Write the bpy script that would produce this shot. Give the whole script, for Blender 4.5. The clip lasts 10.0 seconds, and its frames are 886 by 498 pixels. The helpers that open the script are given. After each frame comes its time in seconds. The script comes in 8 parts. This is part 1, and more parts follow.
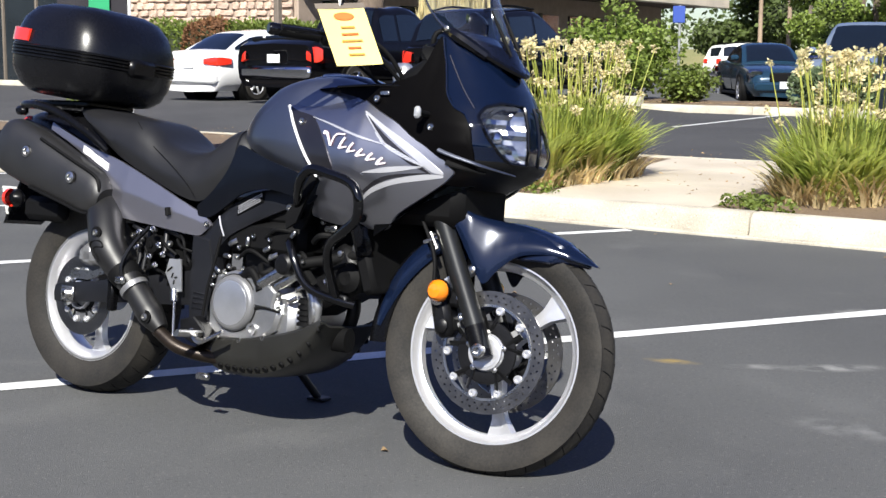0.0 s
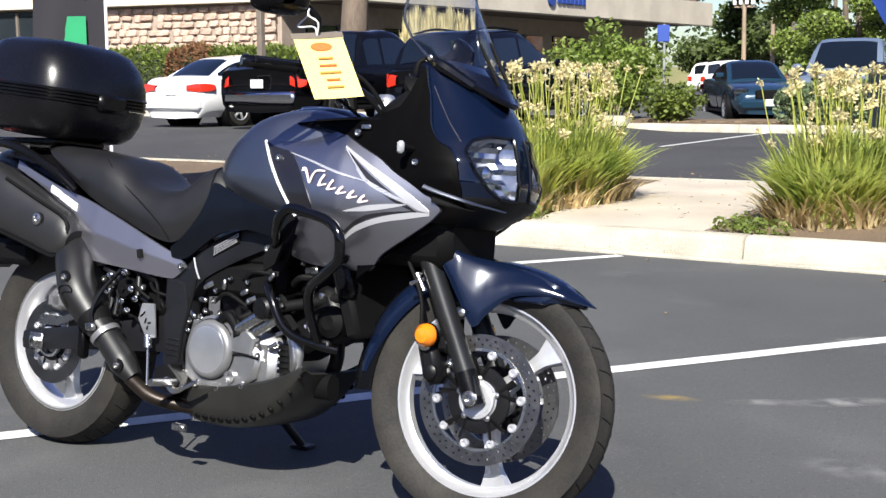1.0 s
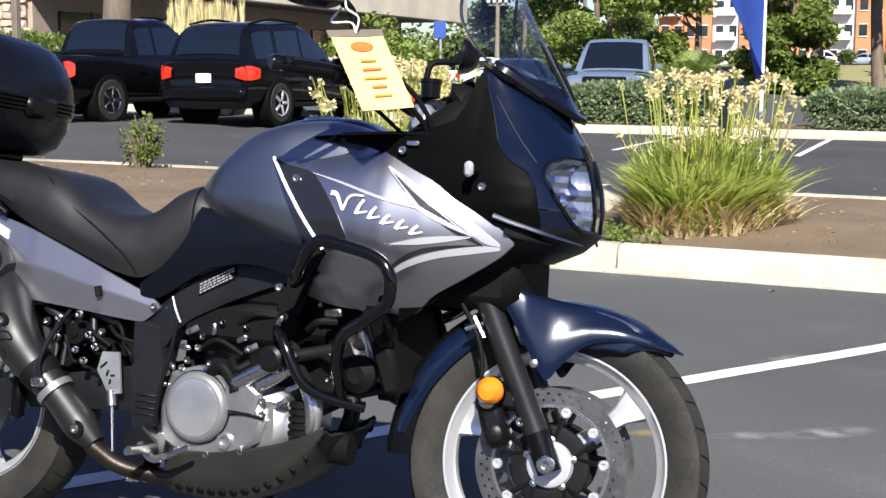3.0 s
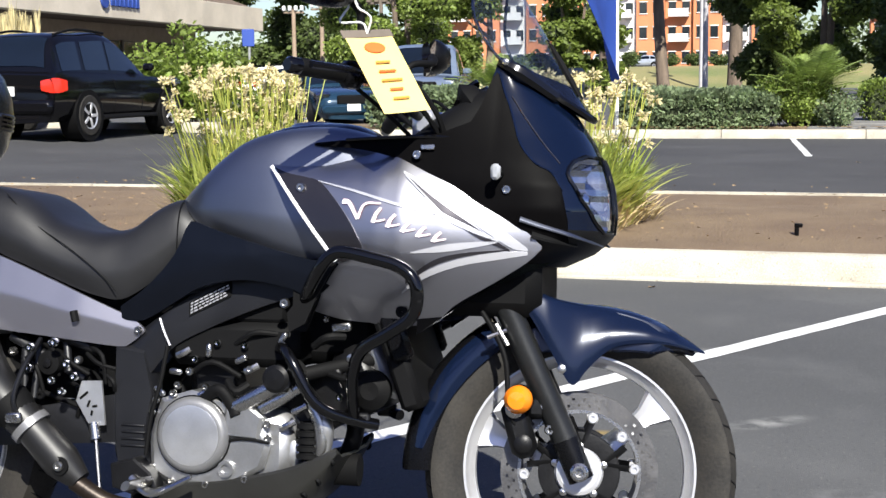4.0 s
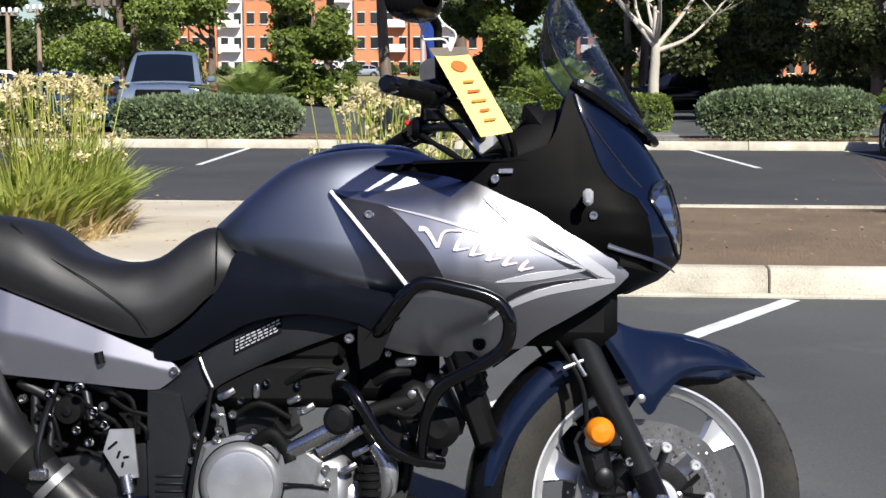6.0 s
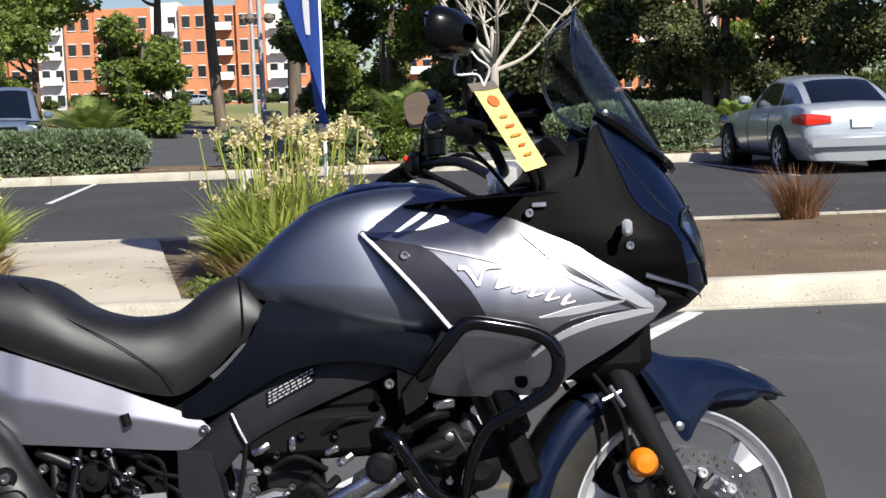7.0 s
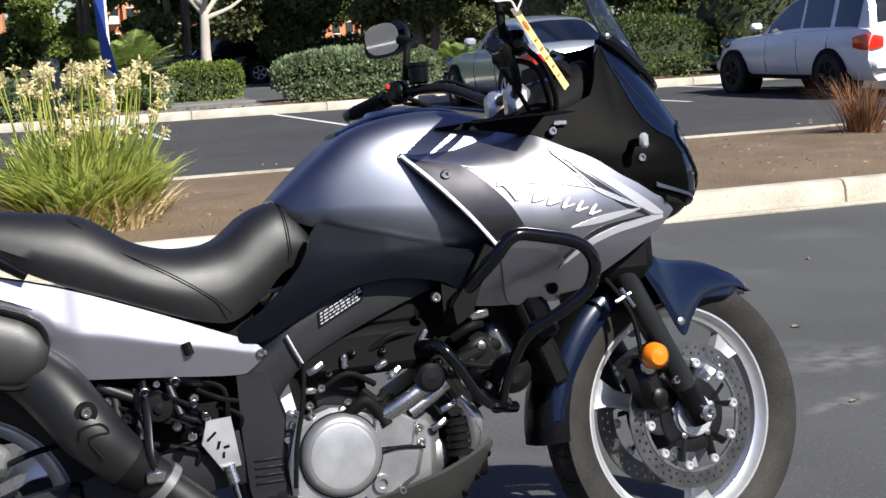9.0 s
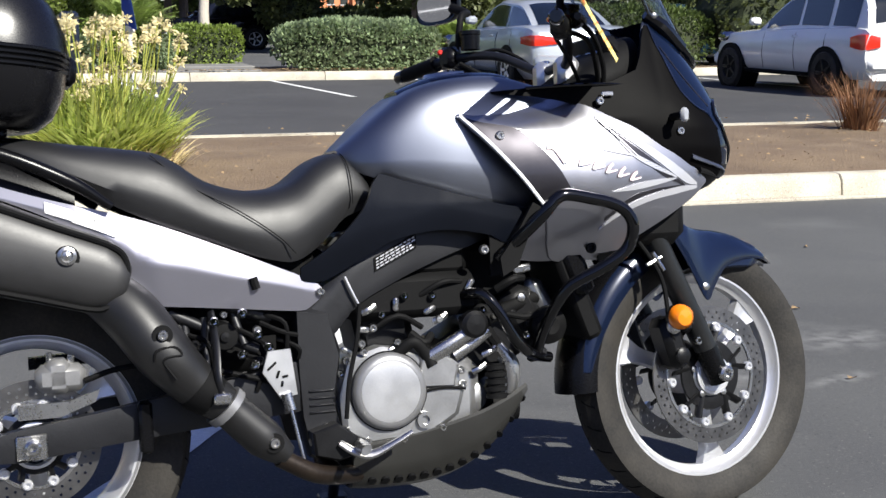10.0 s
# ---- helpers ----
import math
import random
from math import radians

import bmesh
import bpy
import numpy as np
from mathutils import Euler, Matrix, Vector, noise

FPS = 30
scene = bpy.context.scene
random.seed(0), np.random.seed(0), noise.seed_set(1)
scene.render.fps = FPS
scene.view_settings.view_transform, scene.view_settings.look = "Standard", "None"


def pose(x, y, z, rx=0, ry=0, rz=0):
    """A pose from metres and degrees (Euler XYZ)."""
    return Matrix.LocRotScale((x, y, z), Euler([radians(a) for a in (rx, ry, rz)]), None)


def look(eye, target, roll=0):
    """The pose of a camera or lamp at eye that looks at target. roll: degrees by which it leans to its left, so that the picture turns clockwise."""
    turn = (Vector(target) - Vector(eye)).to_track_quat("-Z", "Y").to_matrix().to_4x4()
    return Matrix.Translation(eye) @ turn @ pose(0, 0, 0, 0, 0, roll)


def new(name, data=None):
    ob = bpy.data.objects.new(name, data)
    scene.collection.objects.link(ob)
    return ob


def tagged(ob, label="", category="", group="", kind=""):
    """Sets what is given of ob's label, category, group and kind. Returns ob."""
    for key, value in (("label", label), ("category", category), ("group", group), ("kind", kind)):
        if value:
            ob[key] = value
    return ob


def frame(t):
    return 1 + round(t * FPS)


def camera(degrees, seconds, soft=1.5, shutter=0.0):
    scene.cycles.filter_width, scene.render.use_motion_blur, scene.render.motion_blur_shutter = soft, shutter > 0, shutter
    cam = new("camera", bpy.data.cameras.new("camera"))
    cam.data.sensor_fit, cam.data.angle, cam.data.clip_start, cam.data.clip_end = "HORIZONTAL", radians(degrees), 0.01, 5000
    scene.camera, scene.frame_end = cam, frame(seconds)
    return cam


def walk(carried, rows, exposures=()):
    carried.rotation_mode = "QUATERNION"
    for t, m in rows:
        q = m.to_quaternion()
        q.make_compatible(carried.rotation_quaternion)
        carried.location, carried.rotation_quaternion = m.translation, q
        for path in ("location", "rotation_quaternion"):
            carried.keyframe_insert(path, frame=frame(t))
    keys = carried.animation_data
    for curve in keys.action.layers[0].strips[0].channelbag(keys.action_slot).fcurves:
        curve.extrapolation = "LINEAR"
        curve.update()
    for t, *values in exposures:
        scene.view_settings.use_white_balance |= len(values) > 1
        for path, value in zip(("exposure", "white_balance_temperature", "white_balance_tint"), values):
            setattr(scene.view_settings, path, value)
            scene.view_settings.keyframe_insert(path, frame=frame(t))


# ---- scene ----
cam = camera(36.7, 10.0)
PATH = [
    (0, (3.53, -2.813, 1.101), (2.336, -1.234, 0.815), 0.2),
    (0.5, (3.601, -2.799, 1.118), (2.396, -1.237, 0.788), 1.6),
    (1, (3.41, -2.651, 1.124), (2.228, -1.057, 0.869), -0.7),
    (1.5, (3.182, -2.584, 1.125), (2.024, -0.969, 0.895), -1.6),
    (2, (2.899, -2.63, 1.147), (1.838, -0.945, 0.962), -1.5),
    (2.5, (2.682, -2.611, 1.135), (1.768, -0.85, 0.883), -1.5),
    (2.7, (2.626, -2.576, 1.162), (1.733, -0.806, 0.896), -0.6),
    (3.8, (2.139, -2.613, 1.137), (1.494, -0.735, 0.903), 0.2),
    (4, (2.05, -2.651, 1.145), (1.481, -0.751, 0.889), -0.7),
    (4.5, (1.873, -2.65, 1.135), (1.372, -0.739, 0.821), -0.5),
    (5, (1.682, -2.602, 1.149), (1.29, -0.654, 0.923), -0.3),
    (5.5, (1.537, -2.614, 1.161), (1.241, -0.648, 0.943), -0.6),
    (5.7, (1.451, -2.645, 1.167), (1.219, -0.674, 0.921), -0.5),
    (6.8, (1.003, -2.634, 1.189), (1.03, -0.647, 0.965), -0.8),
    (7, (0.934, -2.595, 1.202), (1.025, -0.609, 0.986), -2.0),
    (7.5, (0.764, -2.595, 1.21), (0.967, -0.62, 0.969), -0.4),
    (8, (0.527, -2.697, 1.227), (0.86, -0.742, 0.967), -0.8),
    (8.5, (0.385, -2.684, 1.206), (0.795, -0.75, 0.899), -0.3),
    (9, (0.256, -2.635, 1.189), (0.783, -0.731, 0.877), -3.2),
    (9.5, (0.126, -2.676, 1.186), (0.696, -0.789, 0.85), -0.8),
    (10, (0.061, -2.786, 1.173), (0.613, -0.895, 0.828), 0.1),
]
walk(cam, [(t, look(eye, target, roll)) for t, eye, target, roll in PATH], exposures=((0.0, 0.96), (2.5, 1.04), (4.0, 1.02), (5.5, 0.76), (7.0, 0.54), (8.0, 0.63), (9.0, 0.77), (10.0, 0.93)))

# ---- world, sun ----
SUN_AZ = radians(-61)      # heading to the sun, from +x towards +y
SUN_EL = radians(42)
world = bpy.data.worlds.new("sky")
scene.world = world
world.use_nodes = True
wn = world.node_tree
bg = wn.nodes["Background"]
sky = wn.nodes.new("ShaderNodeTexSky")
sky.sky_type = "NISHITA"
sky.sun_disc = False
sky.sun_elevation = SUN_EL
sky.sun_rotation = radians(90) - SUN_AZ
sky.air_density, sky.dust_density, sky.ozone_density = 1.0, 0.6, 3.5
deep = wn.nodes.new("ShaderNodeHueSaturation")
deep.inputs["Hue"].default_value, deep.inputs["Saturation"].default_value, deep.inputs["Value"].default_value = 0.525, 1.1, 1.1
wn.links.new(sky.outputs[0], deep.inputs["Color"])
wn.links.new(deep.outputs[0], bg.inputs[0])
bg.inputs[1].default_value = 0.062
sun = bpy.data.lights.new("sun", "SUN")
scene.view_settings.exposure = 0.72
sun.energy, sun.angle, sun.color = 4.9, radians(0.53), (1.0, 0.975, 0.90)
sun_ob = new("sun", sun)
sun_dir = Vector((math.cos(SUN_EL) * math.cos(SUN_AZ), math.cos(SUN_EL) * math.sin(SUN_AZ), math.sin(SUN_EL)))
sun_ob.matrix_world = look(sun_dir * 60, (0, 0, 0))


# ---- materials ----
def material(name, base, rough=0.6, metal=0.0, vary=0.15, scale=8.0, fine=120.0, bump=0.0, coat=0.0, spread=0.0, second=None,
             translucent=0.0, island=False, stretch=(1, 1, 1), spec=0.5, rough_vary=0.1):
    """Principled surface with variation at two scales; island: random tint for each loose piece; spread: random tint for each object."""
    mat = bpy.data.materials.new(name)
    mat.use_nodes = True
    nt = mat.node_tree
    n, l = nt.nodes, nt.links
    b = n["Principled BSDF"]
    second = second or tuple(c * (1 - 2 * vary) for c in base)
    tex = n.new("ShaderNodeTexCoord")
    mp = n.new("ShaderNodeMapping")
    mp.inputs["Scale"].default_value = stretch
    l.new(tex.outputs["Object"], mp.inputs["Vector"])
    big = n.new("ShaderNodeTexNoise")
    big.inputs["Scale"].default_value, big.inputs["Detail"].default_value = scale, 5
    small = n.new("ShaderNodeTexNoise")
    small.inputs["Scale"].default_value, small.inputs["Detail"].default_value = fine, 3
    l.new(mp.outputs[0], big.inputs["Vector"])
    l.new(mp.outputs[0], small.inputs["Vector"])
    add = n.new("ShaderNodeMath")
    add.operation = "ADD"
    half = n.new("ShaderNodeMath")
    half.operation = "MULTIPLY_ADD"
    half.inputs[1].default_value, half.inputs[2].default_value = 0.5, -0.25
    l.new(small.outputs[0], half.inputs[0])
    l.new(big.outputs[0], add.inputs[0])
    l.new(half.outputs[0], add.inputs[1])
    ramp = n.new("ShaderNodeMix")
    ramp.data_type = "RGBA"
    ramp.inputs[6].default_value, ramp.inputs[7].default_value = (*second, 1), (*base, 1)
    clampn = n.new("ShaderNodeMapRange")
    clampn.inputs[1].default_value, clampn.inputs[2].default_value = 0.3, 0.7
    l.new(add.outputs[0], clampn.inputs[0])
    l.new(clampn.outputs[0], ramp.inputs[0])
    colour = ramp.outputs[2]
    if island or spread:
        src = n.new("ShaderNodeNewGeometry").outputs["Random Per Island"] if island else n.new("ShaderNodeObjectInfo").outputs["Random"]
        hsv = n.new("ShaderNodeHueSaturation")
        val = n.new("ShaderNodeMapRange")
        amount = spread or 0.35
        val.inputs[3].default_value, val.inputs[4].default_value = 1 - amount, 1 + amount
        l.new(src, val.inputs[0])
        l.new(val.outputs[0], hsv.inputs["Value"])
        l.new(colour, hsv.inputs["Color"])
        colour = hsv.outputs[0]
    l.new(colour, b.inputs["Base Color"])
    b.inputs["Metallic"].default_value = metal
    b.inputs["Specular IOR Level"].default_value = spec
    rr = n.new("ShaderNodeMapRange")
    rr.inputs[3].default_value, rr.inputs[4].default_value = max(0.02, rough - rough_vary), min(1, rough + rough_vary)
    l.new(add.outputs[0], rr.inputs[0])
    l.new(rr.outputs[0], b.inputs["Roughness"])
    b.inputs["Coat Weight"].default_value = coat
    b.inputs["Coat Roughness"].default_value = 0.06
    if bump:
        bp = n.new("ShaderNodeBump")
        bp.inputs["Strength"].default_value, bp.inputs["Distance"].default_value = bump, 1.0 / fine
        l.new(small.outputs[0], bp.inputs["Height"])
        l.new(bp.outputs[0], b.inputs["Normal"])
    if translucent:
        tr = n.new("ShaderNodeBsdfTranslucent")
        l.new(colour, tr.inputs[0])
        mix = n.new("ShaderNodeMixShader")
        mix.inputs[0].default_value = translucent
        l.new(b.outputs[0], mix.inputs[1])
        l.new(tr.outputs[0], mix.inputs[2])
        l.new(mix.outputs[0], n["Material Output"].inputs[0])
    return mat


def glass(name, tint, rough=0.02, gloss=0.6, least=0.05):
    """A thin clear sheet: see-through, glossier at a slant."""
    mat = bpy.data.materials.new(name)
    mat.use_nodes = True
    n, l = mat.node_tree.nodes, mat.node_tree.links
    g = n.new("ShaderNodeBsdfGlossy")
    g.inputs["Roughness"].default_value = rough
    t = n.new("ShaderNodeBsdfTransparent")
    t.inputs[0].default_value = (*tint, 1)
    lw = n.new("ShaderNodeLayerWeight")
    lw.inputs[0].default_value = 0.5
    pw = n.new("ShaderNodeMath")
    pw.operation = "POWER"
    pw.inputs[1].default_value = 3.5
    sc_ = n.new("ShaderNodeMath")
    sc_.operation = "MULTIPLY_ADD"
    sc_.inputs[1].default_value, sc_.inputs[2].default_value = gloss, least
    mx = n.new("ShaderNodeMixShader")
    l.new(lw.outputs["Facing"], pw.inputs[0])
    l.new(pw.outputs[0], sc_.inputs[0])
    l.new(sc_.outputs[0], mx.inputs[0])
    l.new(t.outputs[0], mx.inputs[1])
    l.new(g.outputs[0], mx.inputs[2])
    l.new(mx.outputs[0], n["Material Output"].inputs[0])
    return mat


ASPHALT = material("asphalt", (0.097, 0.098, 0.098), 0.9, 0, 0.12, 0.55, 230, 0.6, second=(0.067, 0.068, 0.069), spec=0.2)


def worn(mat, pale, dark, stains_and_shade):
    """Adds worn pale patches, darker oil-stained patches and, at given places, a few scuffs or painted shadow patches
    to a ground material.
    """
    n, l = mat.node_tree.nodes, mat.node_tree.links
    b = n["Principled BSDF"]
    colour = b.inputs["Base Color"].links[0].from_socket
    pos = n.new("ShaderNodeNewGeometry").outputs["Position"]

    def mask(scale, lo, hi, top, detail=8.0, distortion=0.0):
        tex = n.new("ShaderNodeTexNoise")
        tex.inputs["Scale"].default_value, tex.inputs["Detail"].default_value, tex.inputs["Distortion"].default_value = scale, detail, distortion
        l.new(pos, tex.inputs["Vector"])
        rng_ = n.new("ShaderNodeMapRange")
        rng_.inputs[1].default_value, rng_.inputs[2].default_value, rng_.inputs[4].default_value = lo, hi, top
        l.new(tex.outputs[0], rng_.inputs[0])
        return rng_.outputs[0]

    def blend(fac, col):
        nonlocal colour
        mx = n.new("ShaderNodeMix")
        mx.data_type = "RGBA"
        l.new(fac, mx.inputs[0])
        l.new(colour, mx.inputs[6])
        mx.inputs[7].default_value = (*col, 1)
        colour = mx.outputs[2]

    blend(mask(0.8, 0.52, 0.72, 0.45, 6, 0.6), dark)
    blend(mask(1.7, 0.56, 0.80, 0.40, 9, 0.4), pale)
    blend(mask(95.0, 0.60, 0.74, 0.55, 2), (pale[0] * 1.25, pale[1] * 1.22, pale[2] * 1.15))
    blend(mask(70.0, 0.62, 0.72, 0.6, 2), (dark[0] * 0.6, dark[1] * 0.6, dark[2] * 0.6))
    for x, y, rx, ry, turn, col in stains_and_shade:
        mp = n.new("ShaderNodeMapping")
        mp.vector_type = "TEXTURE"
        mp.inputs["Location"].default_value = (x, y, 0)
        mp.inputs["Rotation"].default_value = (0, 0, radians(turn))
        mp.inputs["Scale"].default_value = (rx, ry, 1)
        l.new(pos, mp.inputs["Vector"])
        ln = n.new("ShaderNodeVectorMath")
        ln.operation = "LENGTH"
        l.new(mp.outputs[0], ln.inputs[0])
        fade = n.new("ShaderNodeMapRange")
        fade.inputs[1].default_value, fade.inputs[2].default_value, fade.inputs[3].default_value, fade.inputs[4].default_value = 0.2, 1.0, 0.9, 0.0
        l.new(ln.outputs["Value"], fade.inputs[0])
        mul = n.new("ShaderNodeMath")
        mul.operation = "MULTIPLY"
        l.new(fade.outputs[0], mul.inputs[0])
        l.new(mask(11.0, 0.38, 0.62, 1.0, 6), mul.inputs[1])
        blend(mul.outputs[0], col)
    l.new(colour, b.inputs["Base Color"])


worn(ASPHALT, (0.150, 0.150, 0.147), (0.060, 0.061, 0.065),
     ((1.83, 1.76, 0.22, 0.07, 40, (0.24, 0.24, 0.23)), (1.62, 1.62, 0.16, 0.05, 30, (0.22, 0.22, 0.21)), (1.32, 1.50, 0.12, 0.05, 15, (0.26, 0.19, 0.07)),
      (1.49, 2.86, 0.18, 0.06, 50, (0.23, 0.23, 0.22)), (2.51, 0.92, 0.20, 0.06, 20, (0.21, 0.21, 0.205)), (2.16, 1.01, 0.25, 0.10, 0, (0.17, 0.17, 0.168)), (2.8, 1.4, 0.4, 0.2, 10, (0.16, 0.16, 0.158))))
AISLE = material("aisle_asphalt", (0.066, 0.066, 0.068), 0.92, 0, 0.12, 0.5, 200, 0.6, second=(0.050, 0.050, 0.052), spec=0.2)
worn(AISLE, (0.095, 0.095, 0.093), (0.044, 0.044, 0.046), ())
PAINT_LINE = material("line_paint", (0.74, 0.74, 0.72), 0.75, 0, 0.1, 6, 90, 0.3, second=(0.5, 0.5, 0.48))
CONCRETE = material("concrete", (0.56, 0.525, 0.43), 0.9, 0, 0.22, 2.6, 130, 0.4, second=(0.33, 0.295, 0.235), spread=0.08)
WALKWAY = material("walk_concrete", (0.52, 0.46, 0.37), 0.9, 0, 0.16, 1.3, 70, 0.4, second=(0.40, 0.345, 0.27), spread=0.05)
SOIL = material("soil", (0.175, 0.124, 0.076), 0.97, 0, 0.3, 2.0, 60, 0.9, second=(0.125, 0.085, 0.053))
# the three ellipses paint dark shadow patches into the soil's colour
worn(SOIL, (0.27, 0.205, 0.135), (0.095, 0.066, 0.041),
     ((2.9, 5.75, 1.1, 0.42, 3, (0.13, 0.088, 0.054)), (4.6, 5.9, 1.3, 0.45, 0, (0.14, 0.095, 0.06)), (1.7, 5.45, 0.5, 0.18, 0, (0.15, 0.105, 0.06))))
worn(CONCRETE, (0.66, 0.62, 0.50), (0.27, 0.24, 0.185), ())
LAWN = material("dry_lawn", (0.27, 0.23, 0.10), 0.95, 0, 0.25, 0.12, 8, 0.7, second=(0.13, 0.165, 0.05))
LITTER = material("leaf_litter", (0.36, 0.24, 0.12), 0.9, 0, 0.2, 4, 60, island=True)
DEAD_LEAF = material("dead_leaves", (0.75, 0.60, 0.33), 0.85, 0, 0.2, 4, 60, translucent=0.2, island=True)
LENS_GREY = material("clear_lens", (0.36, 0.37, 0.39), 0.2, 0.1, 0.1, 60, 300, coat=0.5)
FACE_GREY = material("brushed_cover", (0.74, 0.74, 0.74), 0.36, 0.9, 0.05, 14, 300, 0.01)
GRASS = material("grass_blades", (0.66, 0.65, 0.17), 0.6, 0, 0.3, 3, 40, translucent=0.5, island=True, second=(0.36, 0.42, 0.08))
STRAW = material("dry_stalks", (0.46, 0.42, 0.13), 0.75, 0, 0.15, 5, 60, translucent=0.3, island=True)
TIMBER_TAN = material("weathered_tan_mast", (0.36, 0.27, 0.19), 0.8, 0, 0.15, 2, 40, 0.3)
LILY_LEAF = material("lily_leaves", (0.58, 0.60, 0.17), 0.5, 0, 0.3, 3, 40, translucent=0.45, island=True, second=(0.30, 0.39, 0.09))
FLOWER = material("dry_flowers", (0.78, 0.68, 0.38), 0.85, 0, 0.15, 8, 60, translucent=0.4, island=True)
LEAF = material("leaves", (0.22, 0.29, 0.055), 0.55, 0, 0.25, 1.5, 30, translucent=0.45, island=True)
LEAF_DARK = material("dark_leaves", (0.125, 0.175, 0.045), 0.6, 0, 0.25, 1.2, 30, translucent=0.35, island=True)
LEAF_DEEP = material("deep_green_leaves", (0.125, 0.150, 0.042), 0.6, 0, 0.3, 1.2, 30, translucent=0.25, island=True)
PATH_GREY = material("grey_paving", (0.20, 0.195, 0.185), 0.9, 0, 0.2, 2.0, 90, 0.4)
LEAF_BRIGHT = material("bright_leaves", (0.28, 0.37, 0.075), 0.5, 0, 0.2, 1.5, 30, translucent=0.45, island=True)
JUNIPER = material("juniper_sprays", (0.34, 0.43, 0.23), 0.8, 0, 0.25, 2, 40, translucent=0.5, island=True)
FROND = material("palm_frond", (0.28, 0.37, 0.09), 0.5, 0, 0.2, 2, 40, translucent=0.3, island=True)
# dark green of solid cores, painting the shade deep inside foliage
FOLIAGE_SHADE = material("foliage_shade_core", (0.045, 0.058, 0.022), 0.95, 0, 0.3, 6, 40, 0.5)
BARK = material("bark", (0.20, 0.15, 0.11), 0.9, 0, 0.25, 4, 40, 0.9, stretch=(1, 1, 0.2))
BARK_PALE = material("pale_bark", (0.54, 0.49, 0.41), 0.85, 0, 0.12, 3, 40, 0.5, stretch=(1, 1, 0.25))
RUST_GRASS = material("rusty_grass", (0.27, 0.13, 0.06), 0.8, 0, 0.2, 4, 50, translucent=0.2, island=True)
TYRE = material("tyre_rubber", (0.014, 0.0135, 0.013), 0.70, 0, 0.2, 10, 160, 0.12, second=(0.030, 0.027, 0.023), spec=0.28)
BLACK_PLASTIC = material("black_plastic", (0.0035, 0.0035, 0.0042), 0.27, 0, 0.1, 12, 300, 0.03, spec=0.2)
CASE_BLACK = material("case_black", (0.004, 0.004, 0.005), 0.27, 0, 0.1, 8, 300, 0.02, spec=0.4)
MATTE_BLACK = material("matte_black", (0.003, 0.003, 0.0033), 0.7, 0, 0.1, 12, 200, 0.05, spec=0.15)
GLOSS_BLACK = material("gloss_black", (0.0025, 0.0025, 0.003), 0.10, 0, 0.1, 8, 300, coat=0.2, rough_vary=0.03, spec=0.4)
NAVY_PAINT = material("dark_navy_paint", (0.0045, 0.0095, 0.029), 0.21, 0.25, 0.1, 6, 400, coat=0.35, rough_vary=0.03, spec=0.45)
CHIN_BLACK = material("chin_plastic", (0.004, 0.004, 0.0045), 0.5, 0, 0.1, 10, 260, 0.03, spec=0.3)
NOSE_NAVY = material("nose_navy_paint", (0.002, 0.005, 0.016), 0.07, 0.0, 0.1, 6, 400, coat=0.3, rough_vary=0.02, spec=0.4)
SILVER_PAINT = material("silver_grey_paint", (0.41, 0.41, 0.45), 0.375, 1.0, 0.04, 5, 600, 0.02, coat=0.5, rough_vary=0.03)
TANK_PAINT = material("tank_grey_paint", (0.215, 0.23, 0.275), 0.41, 1.0, 0.04, 5, 600, 0.01, coat=0.15, rough_vary=0.03)
PANEL_PAINT = material("side_panel_paint", (0.28, 0.275, 0.315), 0.37, 0.85, 0.04, 5, 600, 0.01, coat=0.5, rough_vary=0.03)
DECAL_SILVER = material("decal_silver", (0.60, 0.60, 0.63), 0.36, 0.55, 0.03, 9, 300, coat=0.3)
DECAL_WHITE = material("decal_white", (0.82, 0.82, 0.82), 0.35, 0, 0.03, 9, 300)
DECAL_RED = material("decal_red", (0.36, 0.20, 0.24), 0.35, 0, 0.03, 9, 300)
DECAL_DARK = material("decal_dark", (0.050, 0.047, 0.054), 0.36, 0.8, 0.05, 9, 300, coat=0.4)
VINYL = material("seat_vinyl", (0.010, 0.010, 0.011), 0.48, 0, 0.12, 9, 420, 0.05, spec=0.45)
FRAME_BLACK = material("frame_black", (0.008, 0.0083, 0.0105), 0.44, 0.1, 0.2, 8, 260, 0.05, spec=0.5)
SIDE_BLACK = material("matte_side_black", (0.0025, 0.0023, 0.0025), 0.48, 0, 0.1, 10, 260, 0.0, spec=0.03, rough_vary=0.01)
RING_GREY = material("cover_ring", (0.26, 0.26, 0.265), 0.40, 0.6, 0.08, 14, 260, 0.03)
COVER_BLACK = material("cover_plastic", (0.0035, 0.0047, 0.0085), 0.34, 0, 0.15, 7, 300, 0.02, spec=0.22)
CASE_GREY = material("engine_casting", (0.49, 0.49, 0.49), 0.35, 0.88, 0.08, 14, 220, 0.03)
CASE_DARK = material("dark_casting", (0.010, 0.010, 0.011), 0.40, 0.4, 0.2, 14, 200, 0.06, spec=0.35)
ALLOY = material("wheel_alloy", (0.74, 0.74, 0.76), 0.32, 0.7, 0.04, 9, 60, 0.0, rough_vary=0.03)
STEEL = material("brushed_steel", (0.56, 0.55, 0.53), 0.28, 1.0, 0.08, 12, 300, 0.04)
CHROME = material("chrome", (0.85, 0.85, 0.86), 0.08, 1.0, 0.03, 8, 200, rough_vary=0.03)
DISC_STEEL = material("disc_steel", (0.20, 0.195, 0.19), 0.36, 1.0, 0.1, 20, 300, 0.05)
